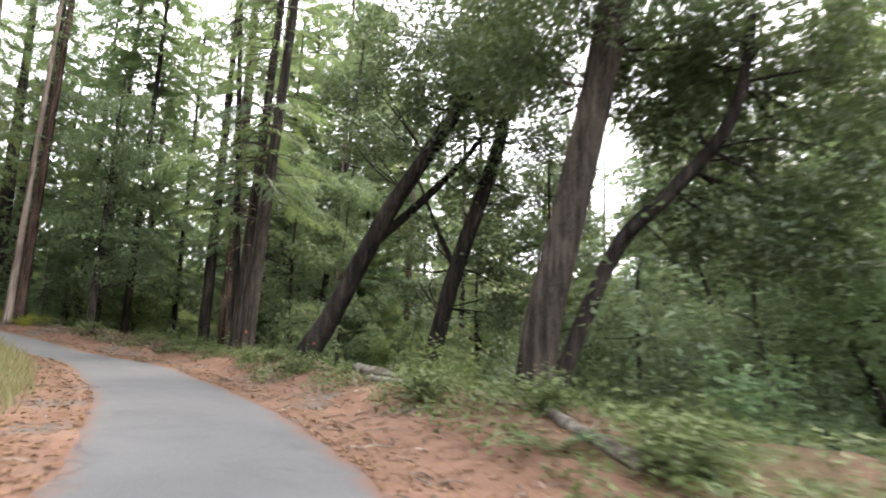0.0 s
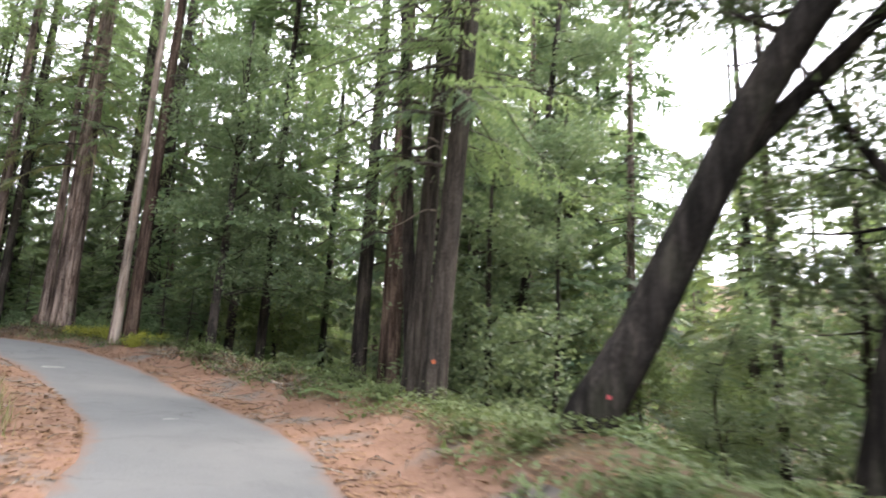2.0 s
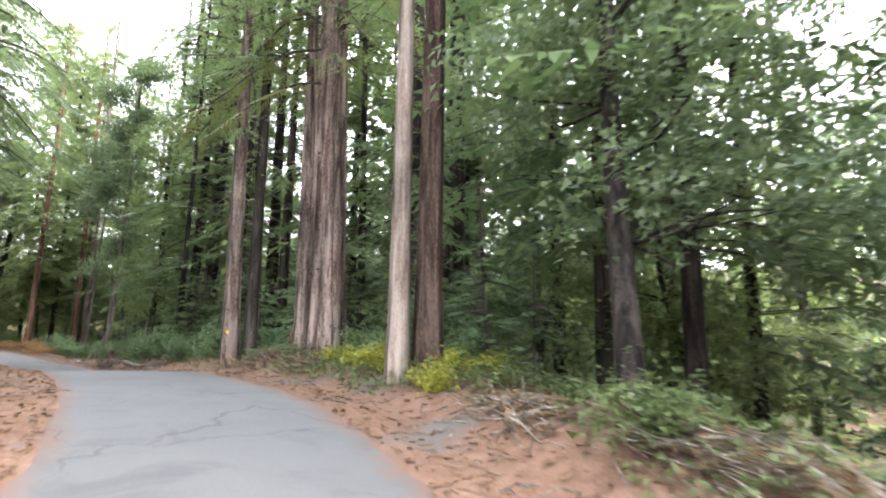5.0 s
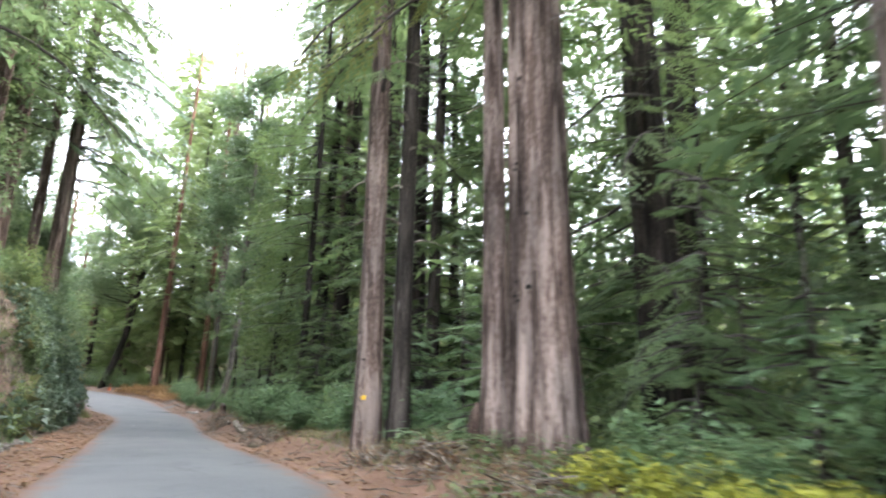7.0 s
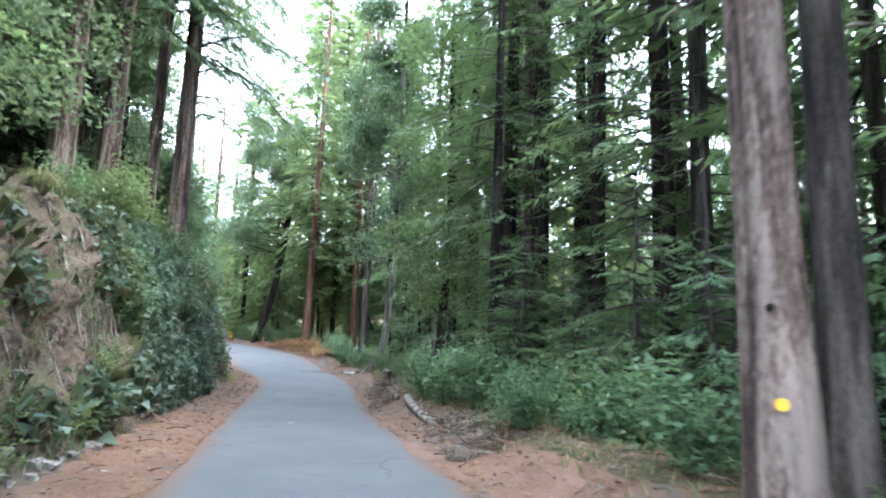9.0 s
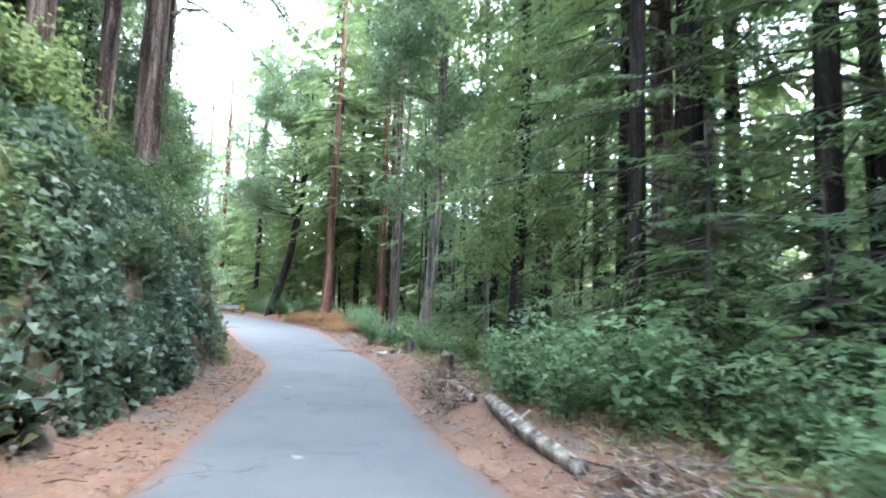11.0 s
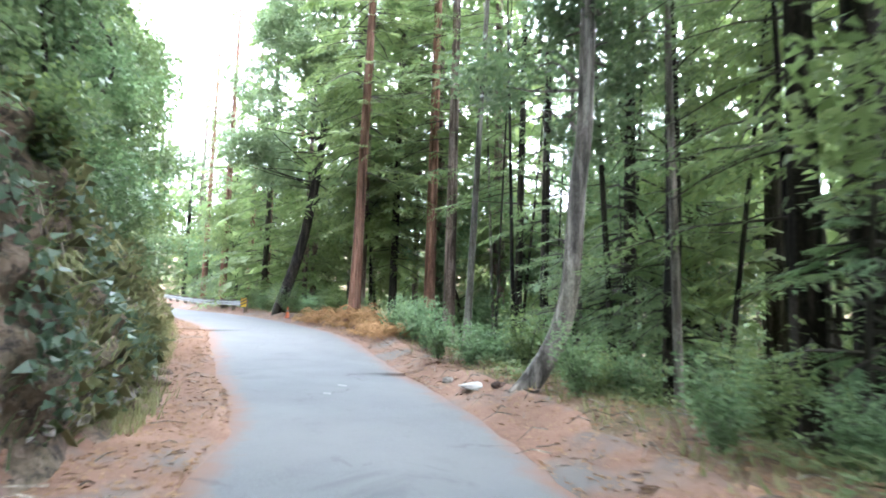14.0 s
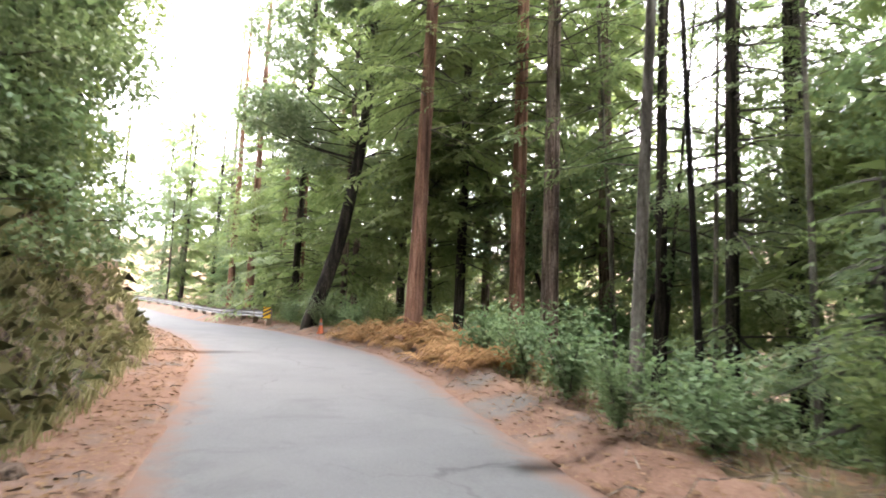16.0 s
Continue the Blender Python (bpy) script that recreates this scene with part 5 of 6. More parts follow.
FEET = [(-12.8, 27.6), (-13.2, 29.3), (-12.4, 26.0), (-11.3, 30.2), (-10.2, 28.8), (-9.3, 27.4), (-8.6, 26.0), (-12.0, 31.6), (-9.0, 29.6), (-3.86, 18.98), (-0.34, 19.67), (1.73, 11.8), (-51.3, 38.2), (-57.9, 40.65), (-42.9, 35.7), (-66.5, 40.15), (-29.5, 33.0), (-26.2, 32.4), (-25.3, 32.4), (-27.6, 32.6), (-24.3, 31.8), (-7.8, 24.4), (-6.98, 23.0), (-20.55, 30.3),
        (-16.1, 29.5), (-1.2, 13.4), (1.6, 7.0), (-3.0, 17.6), (-48.0, 40.2), (-53.5, 38.4), (-2.0, 14.8)]


def clear_foot(x, y, gap=1.5):
    return all((x - a) ** 2 + (y - b) ** 2 > gap * gap for a, b in FEET)


S0, S1 = arc_at(0, 0), arc_at(-80, 34.5)
# downhill side: dense understory from the berm outwards
n = 0
while n < 150:
    s, o = rng.uniform(S0 - 2, S1), 2.4 + 9 * rng.uniform() ** 1.3
    x, y = beside(s, o)
    if s < S_EARLY and o < 3.2 and rng.uniform() < 0.7 or not clear_foot(x, y):
        continue
    v = rng.choice(5, p=[0.36, 0.24, 0.08, 0.12, 0.20]) if o > 4.2 else rng.choice([0, 1, 4], p=[0.25, 0.3, 0.45])
    shared_plant("shrub", SHRUBS[v], x, y, rng.uniform(0, 6.28), rng.uniform(0.7, 1.15), SHRUB_LABELS[v], "shrub", "shrubs of the understory")
    n += 1
# a close hedge of low shrubs just past the berm
for k in range(105):
    s = rng.uniform(S_OPEN - 3, S1)
    if arc_at(-61, 36.8) < s < arc_at(-70, 36.4) and rng.uniform() < 0.5:
        continue
    x, y = beside(s, rng.uniform(1.3, 4.6) if s < arc_at(-45, 34.1) else rng.uniform(0.8, 3.4))
    if not clear_foot(x, y, 1.1):
        continue
    v = rng.choice([0, 1, 2, 3], p=[0.45, 0.35, 0.05, 0.15])
    shared_plant("bush", SHRUBS[v], x, y, rng.uniform(0, 6.28), rng.uniform(0.4, 0.7) if arc_at(-43, 33.6) < s < arc_at(-54, 36.2) else rng.uniform(0.4, 0.95), "dense green shrub at the edge of the slope", "shrub", "shrubs of the understory")
# olive ground cover along the berm
for k in range(40):
    s = rng.uniform(S0, arc_at(-34, 31))
    x, y = beside(s, rng.uniform(1.7, 3.4))
    if not clear_foot(x, y, 1.2):
        continue
    shared_plant("ground_cover_plant", SHRUBS[4], x, y, rng.uniform(0, 6.28), rng.uniform(0.5, 0.85), SHRUB_LABELS[4], "shrub", "ground cover on the berm")
# young redwoods with soft feathery sprays below the berm
for k in range(27):
    s = rng.uniform(S_OPEN - 4, arc_at(-44, 33.8)) if k < 20 else rng.uniform(arc_at(-44, 33.8), arc_at(-60, 36.7))
    x, y = beside(s, rng.uniform(2.6, 5.5))
    if not clear_foot(x, y, 0.9):
        continue
    t = root("redwood_sapling", (x, y, land1(x, y) - 0.05), "young redwood with soft feathery green sprays on the slope", "sapling", "redwood saplings")
    t.rotation_euler, t.scale = (rng.normal(0, 0.05), rng.normal(0, 0.05), rng.uniform(0, 6.28)), (1, 1, rng.uniform(0.8, 1.2))
    put("stem", SAPLING_STEM, t)
    put("branchwork", SAPLING[k % 2][0], t, kind="stuff")
    put("foliage", SAPLING[k % 2][1], t, kind="stuff")
# yellow-green herbs at the foot of the massive trunk
for k in range(26):
    x, y = beside(rng.uniform(arc_at(-20.5, 26.7), arc_at(-25.5, 28.8)), rng.uniform(1.5, 2.9))
    shared_plant("herb", HERB, x, y, rng.uniform(0, 6.28), rng.uniform(0.3, 0.5), "yellow-green herb at the foot of the massive trunk", "herb", "herbs at the massive trunk")
# ferns
for k in range(46):
    s, o = rng.uniform(S0, S1), rng.uniform(1.7, 5.5)
    x, y = beside(s, o)
    tagged(put("fern", FERNS[rng.integers(0, 2)], None, pose(x, y, land1(x, y) - 0.02, rng.uniform(-8, 8), rng.uniform(-8, 8), rng.uniform(0, 360))), "green sword fern on the verge", "fern", "ferns")
# dry rust-coloured ferns on the mound at the reddish tree
for k in range(110):
    s, o = rng.uniform(arc_at(-61, 36.8), arc_at(-70.5, 36.4)), rng.uniform(0.4, 1.7)
    x, y = beside(s, o)
    m = pose(x, y, land1(x, y) - 0.02, rng.uniform(-10, 10), rng.uniform(-10, 10), rng.uniform(0, 360)) @ Matrix.Scale(rng.uniform(0.75, 1.15), 4) @ Matrix.Diagonal((1, 1, rng.uniform(1.6, 2.8), 1))
    tagged(put("dry_fern", FERNS[2], None, m), "withered orange-brown fern on the roadside mound", "fern", "withered ferns")
# the cut bank: shrubs on its brow and leafy trees leaning over it
for k in range(110):
    s, o = rng.uniform(S_OPEN - 2, arc_at(-78, 35)), 1.5 + 6.5 * rng.uniform() ** 1.2
    if o < 3.0 and (rng.uniform() < 0.4 or arc_at(-52, 36) < s < arc_at(-60, 36.8)):
        continue
    x, y = beside(s, -o)
    v = rng.choice([0, 1, 2, 3], p=[0.4, 0.3, 0.2, 0.1])
    shared_plant("shrub", BANK_SHRUBS[v], x, y, rng.uniform(0, 6.28), rng.uniform(0.65, 1.05) * (0.45 if o < 2.8 and s < arc_at(-37, 31.8) else 1), "leafy green shrub growing on the cut bank", "shrub", "shrubs on the bank")
for sx, o, v, size in ((-48.4, 2.8, 4, 0.48), (-50.5, 2.9, 4, 0.55), (-53.0, 3.0, 4, 0.62), (-55.5, 3.2, 4, 0.65), (-58.0, 3.2, 4, 0.7), (-58.9, 2.9, 4, 0.72), (-60.4, 2.8, 4, 0.75), (-62.0, 2.9, 4, 0.75), (-68.0, 3.0, 4, 0.7), (-65.5, 2.9, 4, 0.7), (-64.5, 3.9, 3, 0.8), (-60.0, 3.4, 3, 0.8),
                       (-63.0, 3.7, 3, 0.9), (-66.5, 4.0, 3, 0.85), (-60.5, 3.0, 2, 0.8), (-57.0, 3.0, 2, 0.65), (-63.5, 4.6, 1, 1.0), (-54.3, 3.0, 2, 0.6), (-56.5, 6.0, 1, 1.0), (-51.0, 6.5, 1, 1.0), (-31.0, 4.5, 3, 0.7), (-70, 4.2, 3, 1.0), (-73, 4.4, 3, 1.0), (-76, 4.6, 2, 1.0), (-67.5, 4.2, 3, 0.9),
                       (-80, 4.0, 3, 1.1), (-27, 5.0, 0, 0.9), (-45.5, 5.6, 1, 0.95), (-48.0, 7.2, 0, 1.1), (-53.5, 5.2, 1, 0.9), (-58.5, 5.4, 1, 1.0), (-60.5, 7.0, 1, 1.1), (-66.0, 6.8, 1, 1.1), (-40.5, 6.0, 0, 1.0), (-37.0, 5.2, 0, 0.8), (-42.5, 8.5, 1, 1.0), (-70.5, 7.5, 1, 1.1)):
    s = float(ARC[np.argmin(np.abs(MID[:, 0] - sx) + 100 * (MID[:, 1] < 10))])
    x, y = beside(s, -o)
    shared_plant("bank_tree", TANOAKS[v], x, y, rng.uniform(0, 6.28), size, "leafy tree leaning out from the cut bank" if v != 3 else "bright green leafy tree above the bend", "tree", "trees on the bank")
for k in range(46):
    s = rng.uniform(arc_at(-38, 32), arc_at(-51, 35.8))
    x, y = beside(s, -rng.uniform(1.9, 3.4))
    v = rng.choice([0, 1, 3], p=[0.45, 0.4, 0.15])
    shared_plant("shrub", BANK_SHRUBS[v], x, y, rng.uniform(0, 6.28), rng.uniform(0.5, 0.85), "green shrub hanging out of the ivy-grown bank", "shrub", "shrubs on the bank")
for k in range(34):
    x, y = beside(rng.uniform(S_OPEN + 2, arc_at(-50, 35.6)), -rng.uniform(1.7, 2.1))
    v = rng.choice([1, 4])
    shared_plant("foot_plant", SHRUBS[v], x, y, rng.uniform(0, 6.28), rng.uniform(0.28, 0.45), "low broad-leaved plant at the foot of the bank", "shrub", "plants at the foot of the bank")
FOOT_HERB = shrub_mesh(40, 0.45, 0.8, 520, LEAF_LIGHT, 0.11, 0.055)
g = np.random.default_rng(41)
for k in range(30):
    x, y = beside(g.uniform(arc_at(-29.5, 29.9), arc_at(-38.5, 32.3)), -g.uniform(1.6, 2.4))
    shared_plant("herb", FOOT_HERB, x, y, g.uniform(0, 6.28), g.uniform(0.45, 0.9), "light green weedy herb at the foot of the bank", "herb", "herbs at the foot of the bank")
# early left verge: low shrubs and grass on the inside of the curve
for k in range(16):
    x, y = beside(rng.uniform(S0, S_OPEN), -rng.uniform(1.8, 4.5))
    shared_plant("shrub", SHRUBS[rng.choice([0, 3, 4])], x, y, rng.uniform(0, 6.28), rng.uniform(0.5, 0.8), "light green shrub on the grassy inner verge", "shrub", "shrubs of the inner verge")

# ---- ivy, grass and fallen leaves ----


def ivy():
    """Ivy over the face: thick along the steepest stretch, patchy before it."""
    g = np.random.default_rng(61)
    thick, out1 = on_bank(32000, arc_at(-40.3, 32.8), arc_at(-47.2, 34.8), 0.05, 1.0, g, (0.7, -0.3))
    thin, out2 = on_bank(14000, arc_at(-35, 31.4), arc_at(-41, 33), 0.1, 1.0, g, (0.9, 0.22))
    late, out3 = on_bank(9000, arc_at(-47, 34.7), arc_at(-54, 36.2), 0.1, 1.0, g, (0.9, 0.28))
    at, out_ = np.concatenate([thick, thin, late]), np.concatenate([out1, out2, out3])
    at = at + out_ * g.uniform(0.03, 0.17, (len(at), 1))
    q = leaf_quads(at, 0.14, 0.115, g, 0.25, 0.6)
    return loose_mesh("ivy", q, LEAF_IVY)


tagged(put("ivy", ivy()), "dark glossy ivy trailing over the cut bank", "ivy", kind="stuff")


def blades(name, n, s_lo, s_hi, o_lo, o_hi, height, material, label, side=-1):
    s, o = rng.uniform(s_lo, s_hi, n), rng.uniform(o_lo, o_hi, n)
    idx = np.searchsorted(ARC, s).clip(0, len(ARC) - 1)
    p = spread(s, side * (HALF[idx] + o)) + rng.normal(0, 0.1, (n, 2))
    h = land(p[:, 0], p[:, 1])
    at = np.stack([p[:, 0], p[:, 1], h], 1)
    lean_ = rng.normal(0, 0.35, (n, 2))
    ht = (height * rng.uniform(0.4, 1.2, n))[:, None]
    tip = at + np.concatenate([lean_ * ht, ht], 1)
    w = np.stack([rng.normal(0, 1, n), rng.normal(0, 1, n), np.zeros(n)], 1) * 0.008
    return tagged(put(name, loose_mesh(name, np.stack([at - w, tip, at + w], 1), material)), label, "grass", kind="stuff")


blades("inner_grass", 9000, S0, S_OPEN, 1.0, 2.6, 0.42, GRASS, "pale green grass on the inner verge")
blades("bank_grass", 12000, arc_at(-50, 35.6), arc_at(-76, 35.3), 1.05, 2.0, 0.30, GRASS, "yellow-green grass at the foot of the bank")
blades("foot_grass", 7000, S_OPEN, arc_at(-50, 35.6), 1.5, 2.4, 0.28, LEAF_SHRUB, "green herbs at the foot of the bank")


def face_grass(name, n, s_lo, s_hi, length, material, label, patch, seed):
    """Grass growing out of the face of the bank and hanging over."""
    g = np.random.default_rng(seed)
    at, out_ = on_bank(n, s_lo, s_hi, 0.02, 1.0, g, patch)
    k = len(at)
    ln = (length * g.uniform(0.5, 1.3, k))[:, None]
    mid = at + (out_ * 0.5 + np.array([0, 0, 0.6]) + g.normal(0, 0.25, (k, 3))) * ln * 0.6
    tip = mid + (out_ * 0.6 + np.array([0, 0, -0.25]) + g.normal(0, 0.35, (k, 3))) * ln * 0.6
    w = g.normal(0, 1, (k, 3)) * np.array([1, 1, 0.2])
    w *= 0.008 / (np.linalg.norm(w, axis=1)[:, None] + 1e-6)
    return tagged(put(name, loose_mesh(name, np.stack([at - w, mid - w, tip, mid + w, at + w], 1), material)), label, "grass", kind="stuff")


face_grass("bank_face_grass", 34000, arc_at(-49, 35.4), arc_at(-78, 35.0), 0.26, GRASS, "dry olive grass growing over the earth of the bank", (0.8, -0.25), 62)
face_grass("early_bank_grass", 9000, S_OPEN - 2, arc_at(-40, 32.6), 0.34, GRASS, "dry pale grass hanging on the bank", (0.9, 0.12), 63)
face_grass("bank_herbs", 16000, S_OPEN - 2, arc_at(-60, 36.8), 0.2, LEAF_BANK, "green weeds growing out of the bank", (1.1, 0.05), 64)
blades("berm_grass", 5000, S_OPEN, S1, 0.9, 2.2, 0.16, GRASS, "short dry grass along the berm", 1)


def rubble(n):
    """Small broken stones lying in the face and at the foot of the bank."""
    vs, fs = [], []
    box = np.array([(-1, -1, -1), (1, -1, -1), (1, 1, -1), (-1, 1, -1), (-1, -1, 1), (1, -1, 1), (1, 1, 1), (-1, 1, 1)]) * 0.6
    quads = [(0, 3, 2, 1), (4, 5, 6, 7), (0, 1, 5, 4), (1, 2, 6, 5), (2, 3, 7, 6), (3, 0, 4, 7)]
    for k in range(n):
        x, y = beside(rng.choice([rng.uniform(S_OPEN, arc_at(-76, 35.2)), rng.uniform(arc_at(-49, 35.3), arc_at(-66, 37))]), -(1.45 + 1.9 * rng.uniform() ** 1.3))
        r = 0.02 + 0.085 * rng.uniform() ** 2.5
        p = (box + rng.normal(0, 0.22, (8, 3))) * r * np.array([1.3, 1.0, 0.8])
        i = int(np.argmin((MID[:, 0] - x) ** 2 + (MID[:, 1] - y) ** 2))
        a = rng.uniform(0, 6.283)
        p = np.stack([p[:, 0] * math.cos(a) - p[:, 1] * math.sin(a) + x + RIGHT[i, 0] * 0.12, p[:, 0] * math.sin(a) + p[:, 1] * math.cos(a) + y + RIGHT[i, 1] * 0.12, p[:, 2] + land1(x, y) + 0.05], 1)
        fs += [tuple(j + 8 * k for j in q) for q in quads]
        vs.append(p)
    return mesh_of("rubble", np.concatenate(vs), fs, STONE)


tagged(put("rubble", rubble(3600)), "broken stones lying in the cut bank", "stones", kind="stuff")


def roots(n):
    """Thin bare roots hanging down the face of the bank."""
    pcs = []
    for k in range(n):
        s = rng.uniform(S_OPEN + 3, arc_at(-72, 36.2))
        i = int(np.argmin(np.abs(ARC - s)))
        foot, _, run = (float(q) for q in bank_shape(s))
        o, slide = foot + run * rng.uniform(0.7, 1.0), rng.normal(0, 0.3)
        pts = []
        for u in np.linspace(0, 1, 6):
            p = MID[i, :2] - RIGHT[i] * (HALF[i] + o - u * rng.uniform(0.5, 0.9) * run) + TAN[i] * (slide * u + rng.normal(0, 0.06))
            pts.append((*(p + RIGHT[i] * 0.22), land1(p[0], p[1]) + 0.08))
        pcs.append(tube(smooth_line(pts, 0.15), np.linspace(rng.uniform(0.012, 0.028), 0.005, len(smooth_line(pts, 0.15))), 4, cap=False))
    return mesh_of("roots", *joined(pcs), DEADWOOD)


tagged(put("roots", roots(120)), "bare grey roots hanging down the cut bank", "roots", kind="stuff")


def litter(name, n, band, length, material, label):
    s = rng.uniform(S0 - 3, arc_at(-85, 33), n)
    side = rng.choice([-1, 1], n)
    o = band[0] + (band[1] - band[0]) * rng.uniform(0, 1, n) ** 1.2
    idx = np.searchsorted(ARC, s).clip(0, len(ARC) - 1)
    p = spread(s, side * (HALF[idx] + o))
    h = np.maximum(land(p[:, 0], p[:, 1]), np.interp(s, ARC, MID[:, 2])) + np.where(o < 0.25, 0.014, 0.028)
    a = rng.uniform(0, 6.283, n)
    d = np.stack([np.cos(a), np.sin(a), rng.normal(0, 0.10, n)], 1)
    e = np.stack([-np.sin(a), np.cos(a), rng.normal(0, 0.25, n)], 1)
    at = np.stack([p[:, 0], p[:, 1], h], 1)
    ln = (length * rng.uniform(0.5, 1.4, n))[:, None]
    return tagged(put(name, loose_mesh(name, np.stack([at - e * ln * 0.22, at + d * ln, at + e * ln * 0.22], 1), material)), label, "leaf litter", kind="stuff")


litter("fallen_leaves", 110000, (0.06, 2.9), 0.085, LITTER, "scattered dry fallen leaves and needles on the verges")


def creeping_cover(n):
    """Low leaves over the downhill berm, in patches."""
    s, o = rng.uniform(S0 - 3, S1, n), 0.95 + 4.2 * rng.uniform(0, 1, n) ** 1.2
    idx = np.searchsorted(ARC, s).clip(0, len(ARC) - 1)
    p = spread(s, HALF[idx] + o)
    keep = np.array([noise.noise((a * 0.5, b * 0.5, 7.0)) for a, b in p]) + 0.12 * o - 0.1 - 0.25 * (s > S_OPEN) * (o < 1.9) + 0.22 * (s < S_OPEN) * (o > 1.35) - 0.30 * (s > arc_at(-8, 16.8)) * (s < arc_at(-21, 27)) * (o < 3.0) - 0.2 * (s < S_OPEN) * (o < 1.25) > 0
    for x0, y0, x1, y1 in ((-1.9, 15.2, -0.3, 11.9), (1.4, 8.3, 1.95, 5.5), (-42.7, 35.6, -39.2, 34.5)):
        a, b = np.array([x0, y0]), np.array([x1 - x0, y1 - y0])
        u = np.clip(((p - a) @ b) / (b @ b), 0, 1)
        keep &= np.linalg.norm(p - a - u[:, None] * b, axis=1) > 0.4
    p = p[keep]
    at = np.stack([p[:, 0], p[:, 1], land(p[:, 0], p[:, 1]) + rng.uniform(0.02, 0.22, len(p))], 1)
    return loose_mesh("creeping_cover", leaf_quads(at, 0.11, 0.08, rng, 0.7, 0.0), LEAF_COVER)


tagged(put("creeping_cover", creeping_cover(60000)), "low olive-green leaves creeping over the berm", "ground cover", kind="stuff")


def tuft_mesh(seed, n, length, material):
    """A clump of long arching grass."""
    g = np.random.default_rng(seed)
    q = []
    for _ in range(n):
        az, ln, arch = g.uniform(0, 6.283), length * g.uniform(0.6, 1.2), g.uniform(0.35, 0.9)
        d = np.array([math.cos(az), math.sin(az), 0])
        sd = np.array([-d[1], d[0], 0]) * 0.008
        a, b, c = np.zeros(3), d * ln * 0.35 * arch + np.array([0, 0, ln * 0.55]), d * ln * arch + np.array([0, 0, ln * (0.75 - 0.75 * arch)])
        q += [[a - sd, a + sd, b + sd, b - sd], [b - sd, b + sd, c + sd * 0.2, c - sd * 0.2]]
    return loose_mesh("grass_tuft", np.array(q), material)


TUFTS = [tuft_mesh(71, 70, 0.8, GRASS), tuft_mesh(72, 60, 0.6, GRASS)]
tuft_at, tuft_out = on_bank(46, S_OPEN - 1, arc_at(-74, 35.8), 0.25, 0.95, np.random.default_rng(73))
early_at, early_out = on_bank(16, S_OPEN - 1, arc_at(-41, 33), 0.45, 0.95, np.random.default_rng(74))
for k, (q, d) in enumerate(zip(np.concatenate([tuft_at, early_at]), np.concatenate([tuft_out, early_out]))):
    q = q + d * 0.02
    tagged(put("grass_tuft", TUFTS[k % 2], None, pose(q[0], q[1], q[2], rng.uniform(-12, 12), rng.uniform(-12, 12), rng.uniform(0, 360)) @ Matrix.Scale(rng.uniform(0.6, 1.1), 4)),
           "clump of long arching pale grass on the bank", "grass tuft", "grass tufts on the bank")
BIG_LEAF = shrub_mesh(39, 0.75, 0.6, 170, LEAF_IVY, 0.27, 0.21)
for x0, o, size in ((-34.6, 1.75, 0.9), (-36.3, 1.6, 1.15), (-37.6, 1.6, 0.8), (-39.6, 1.55, 0.9), (-42.3, 1.5, 0.8), (-45.0, 1.4, 0.7), (-32.6, 1.9, 0.8)):
    x, y = beside(float(ARC[np.argmin(np.abs(MID[:, 0] - x0) + 100 * (MID[:, 1] < 10))]), -o)
    shared_plant("big_leaved_plant", BIG_LEAF, x, y, x0, size, "dark plant with broad glossy leaves at the foot of the bank", "shrub", "plants at the foot of the bank")


def twigs(n):
    """Small dead sticks strewn over both verges."""
    pcs = []
    for k in range(n):
        s, side = rng.uniform(S0 - 2, S1), rng.choice([-1, 1], p=[0.25, 0.75])
        x, y = beside(s, side * rng.uniform(0.15, 2.6))
        a, ln = rng.uniform(0, 6.283), rng.uniform(0.1, 0.45)
        z = land1(x, y) + 0.03
        x2, y2 = x + math.cos(a) * ln, y + math.sin(a) * ln
        pcs.append(tube([(x, y, z), ((x + x2) / 2, (y + y2) / 2, z + 0.03), (x2, y2, land1(x2, y2) + 0.035)], [0.009, 0.008, 0.004], 3, cap=False))
    return mesh_of("twigs", *joined(pcs), DEADWOOD)


tagged(put("twigs", twigs(1500)), "small grey dead sticks strewn over the verges", "twigs", kind="stuff")

# ---- single things ----


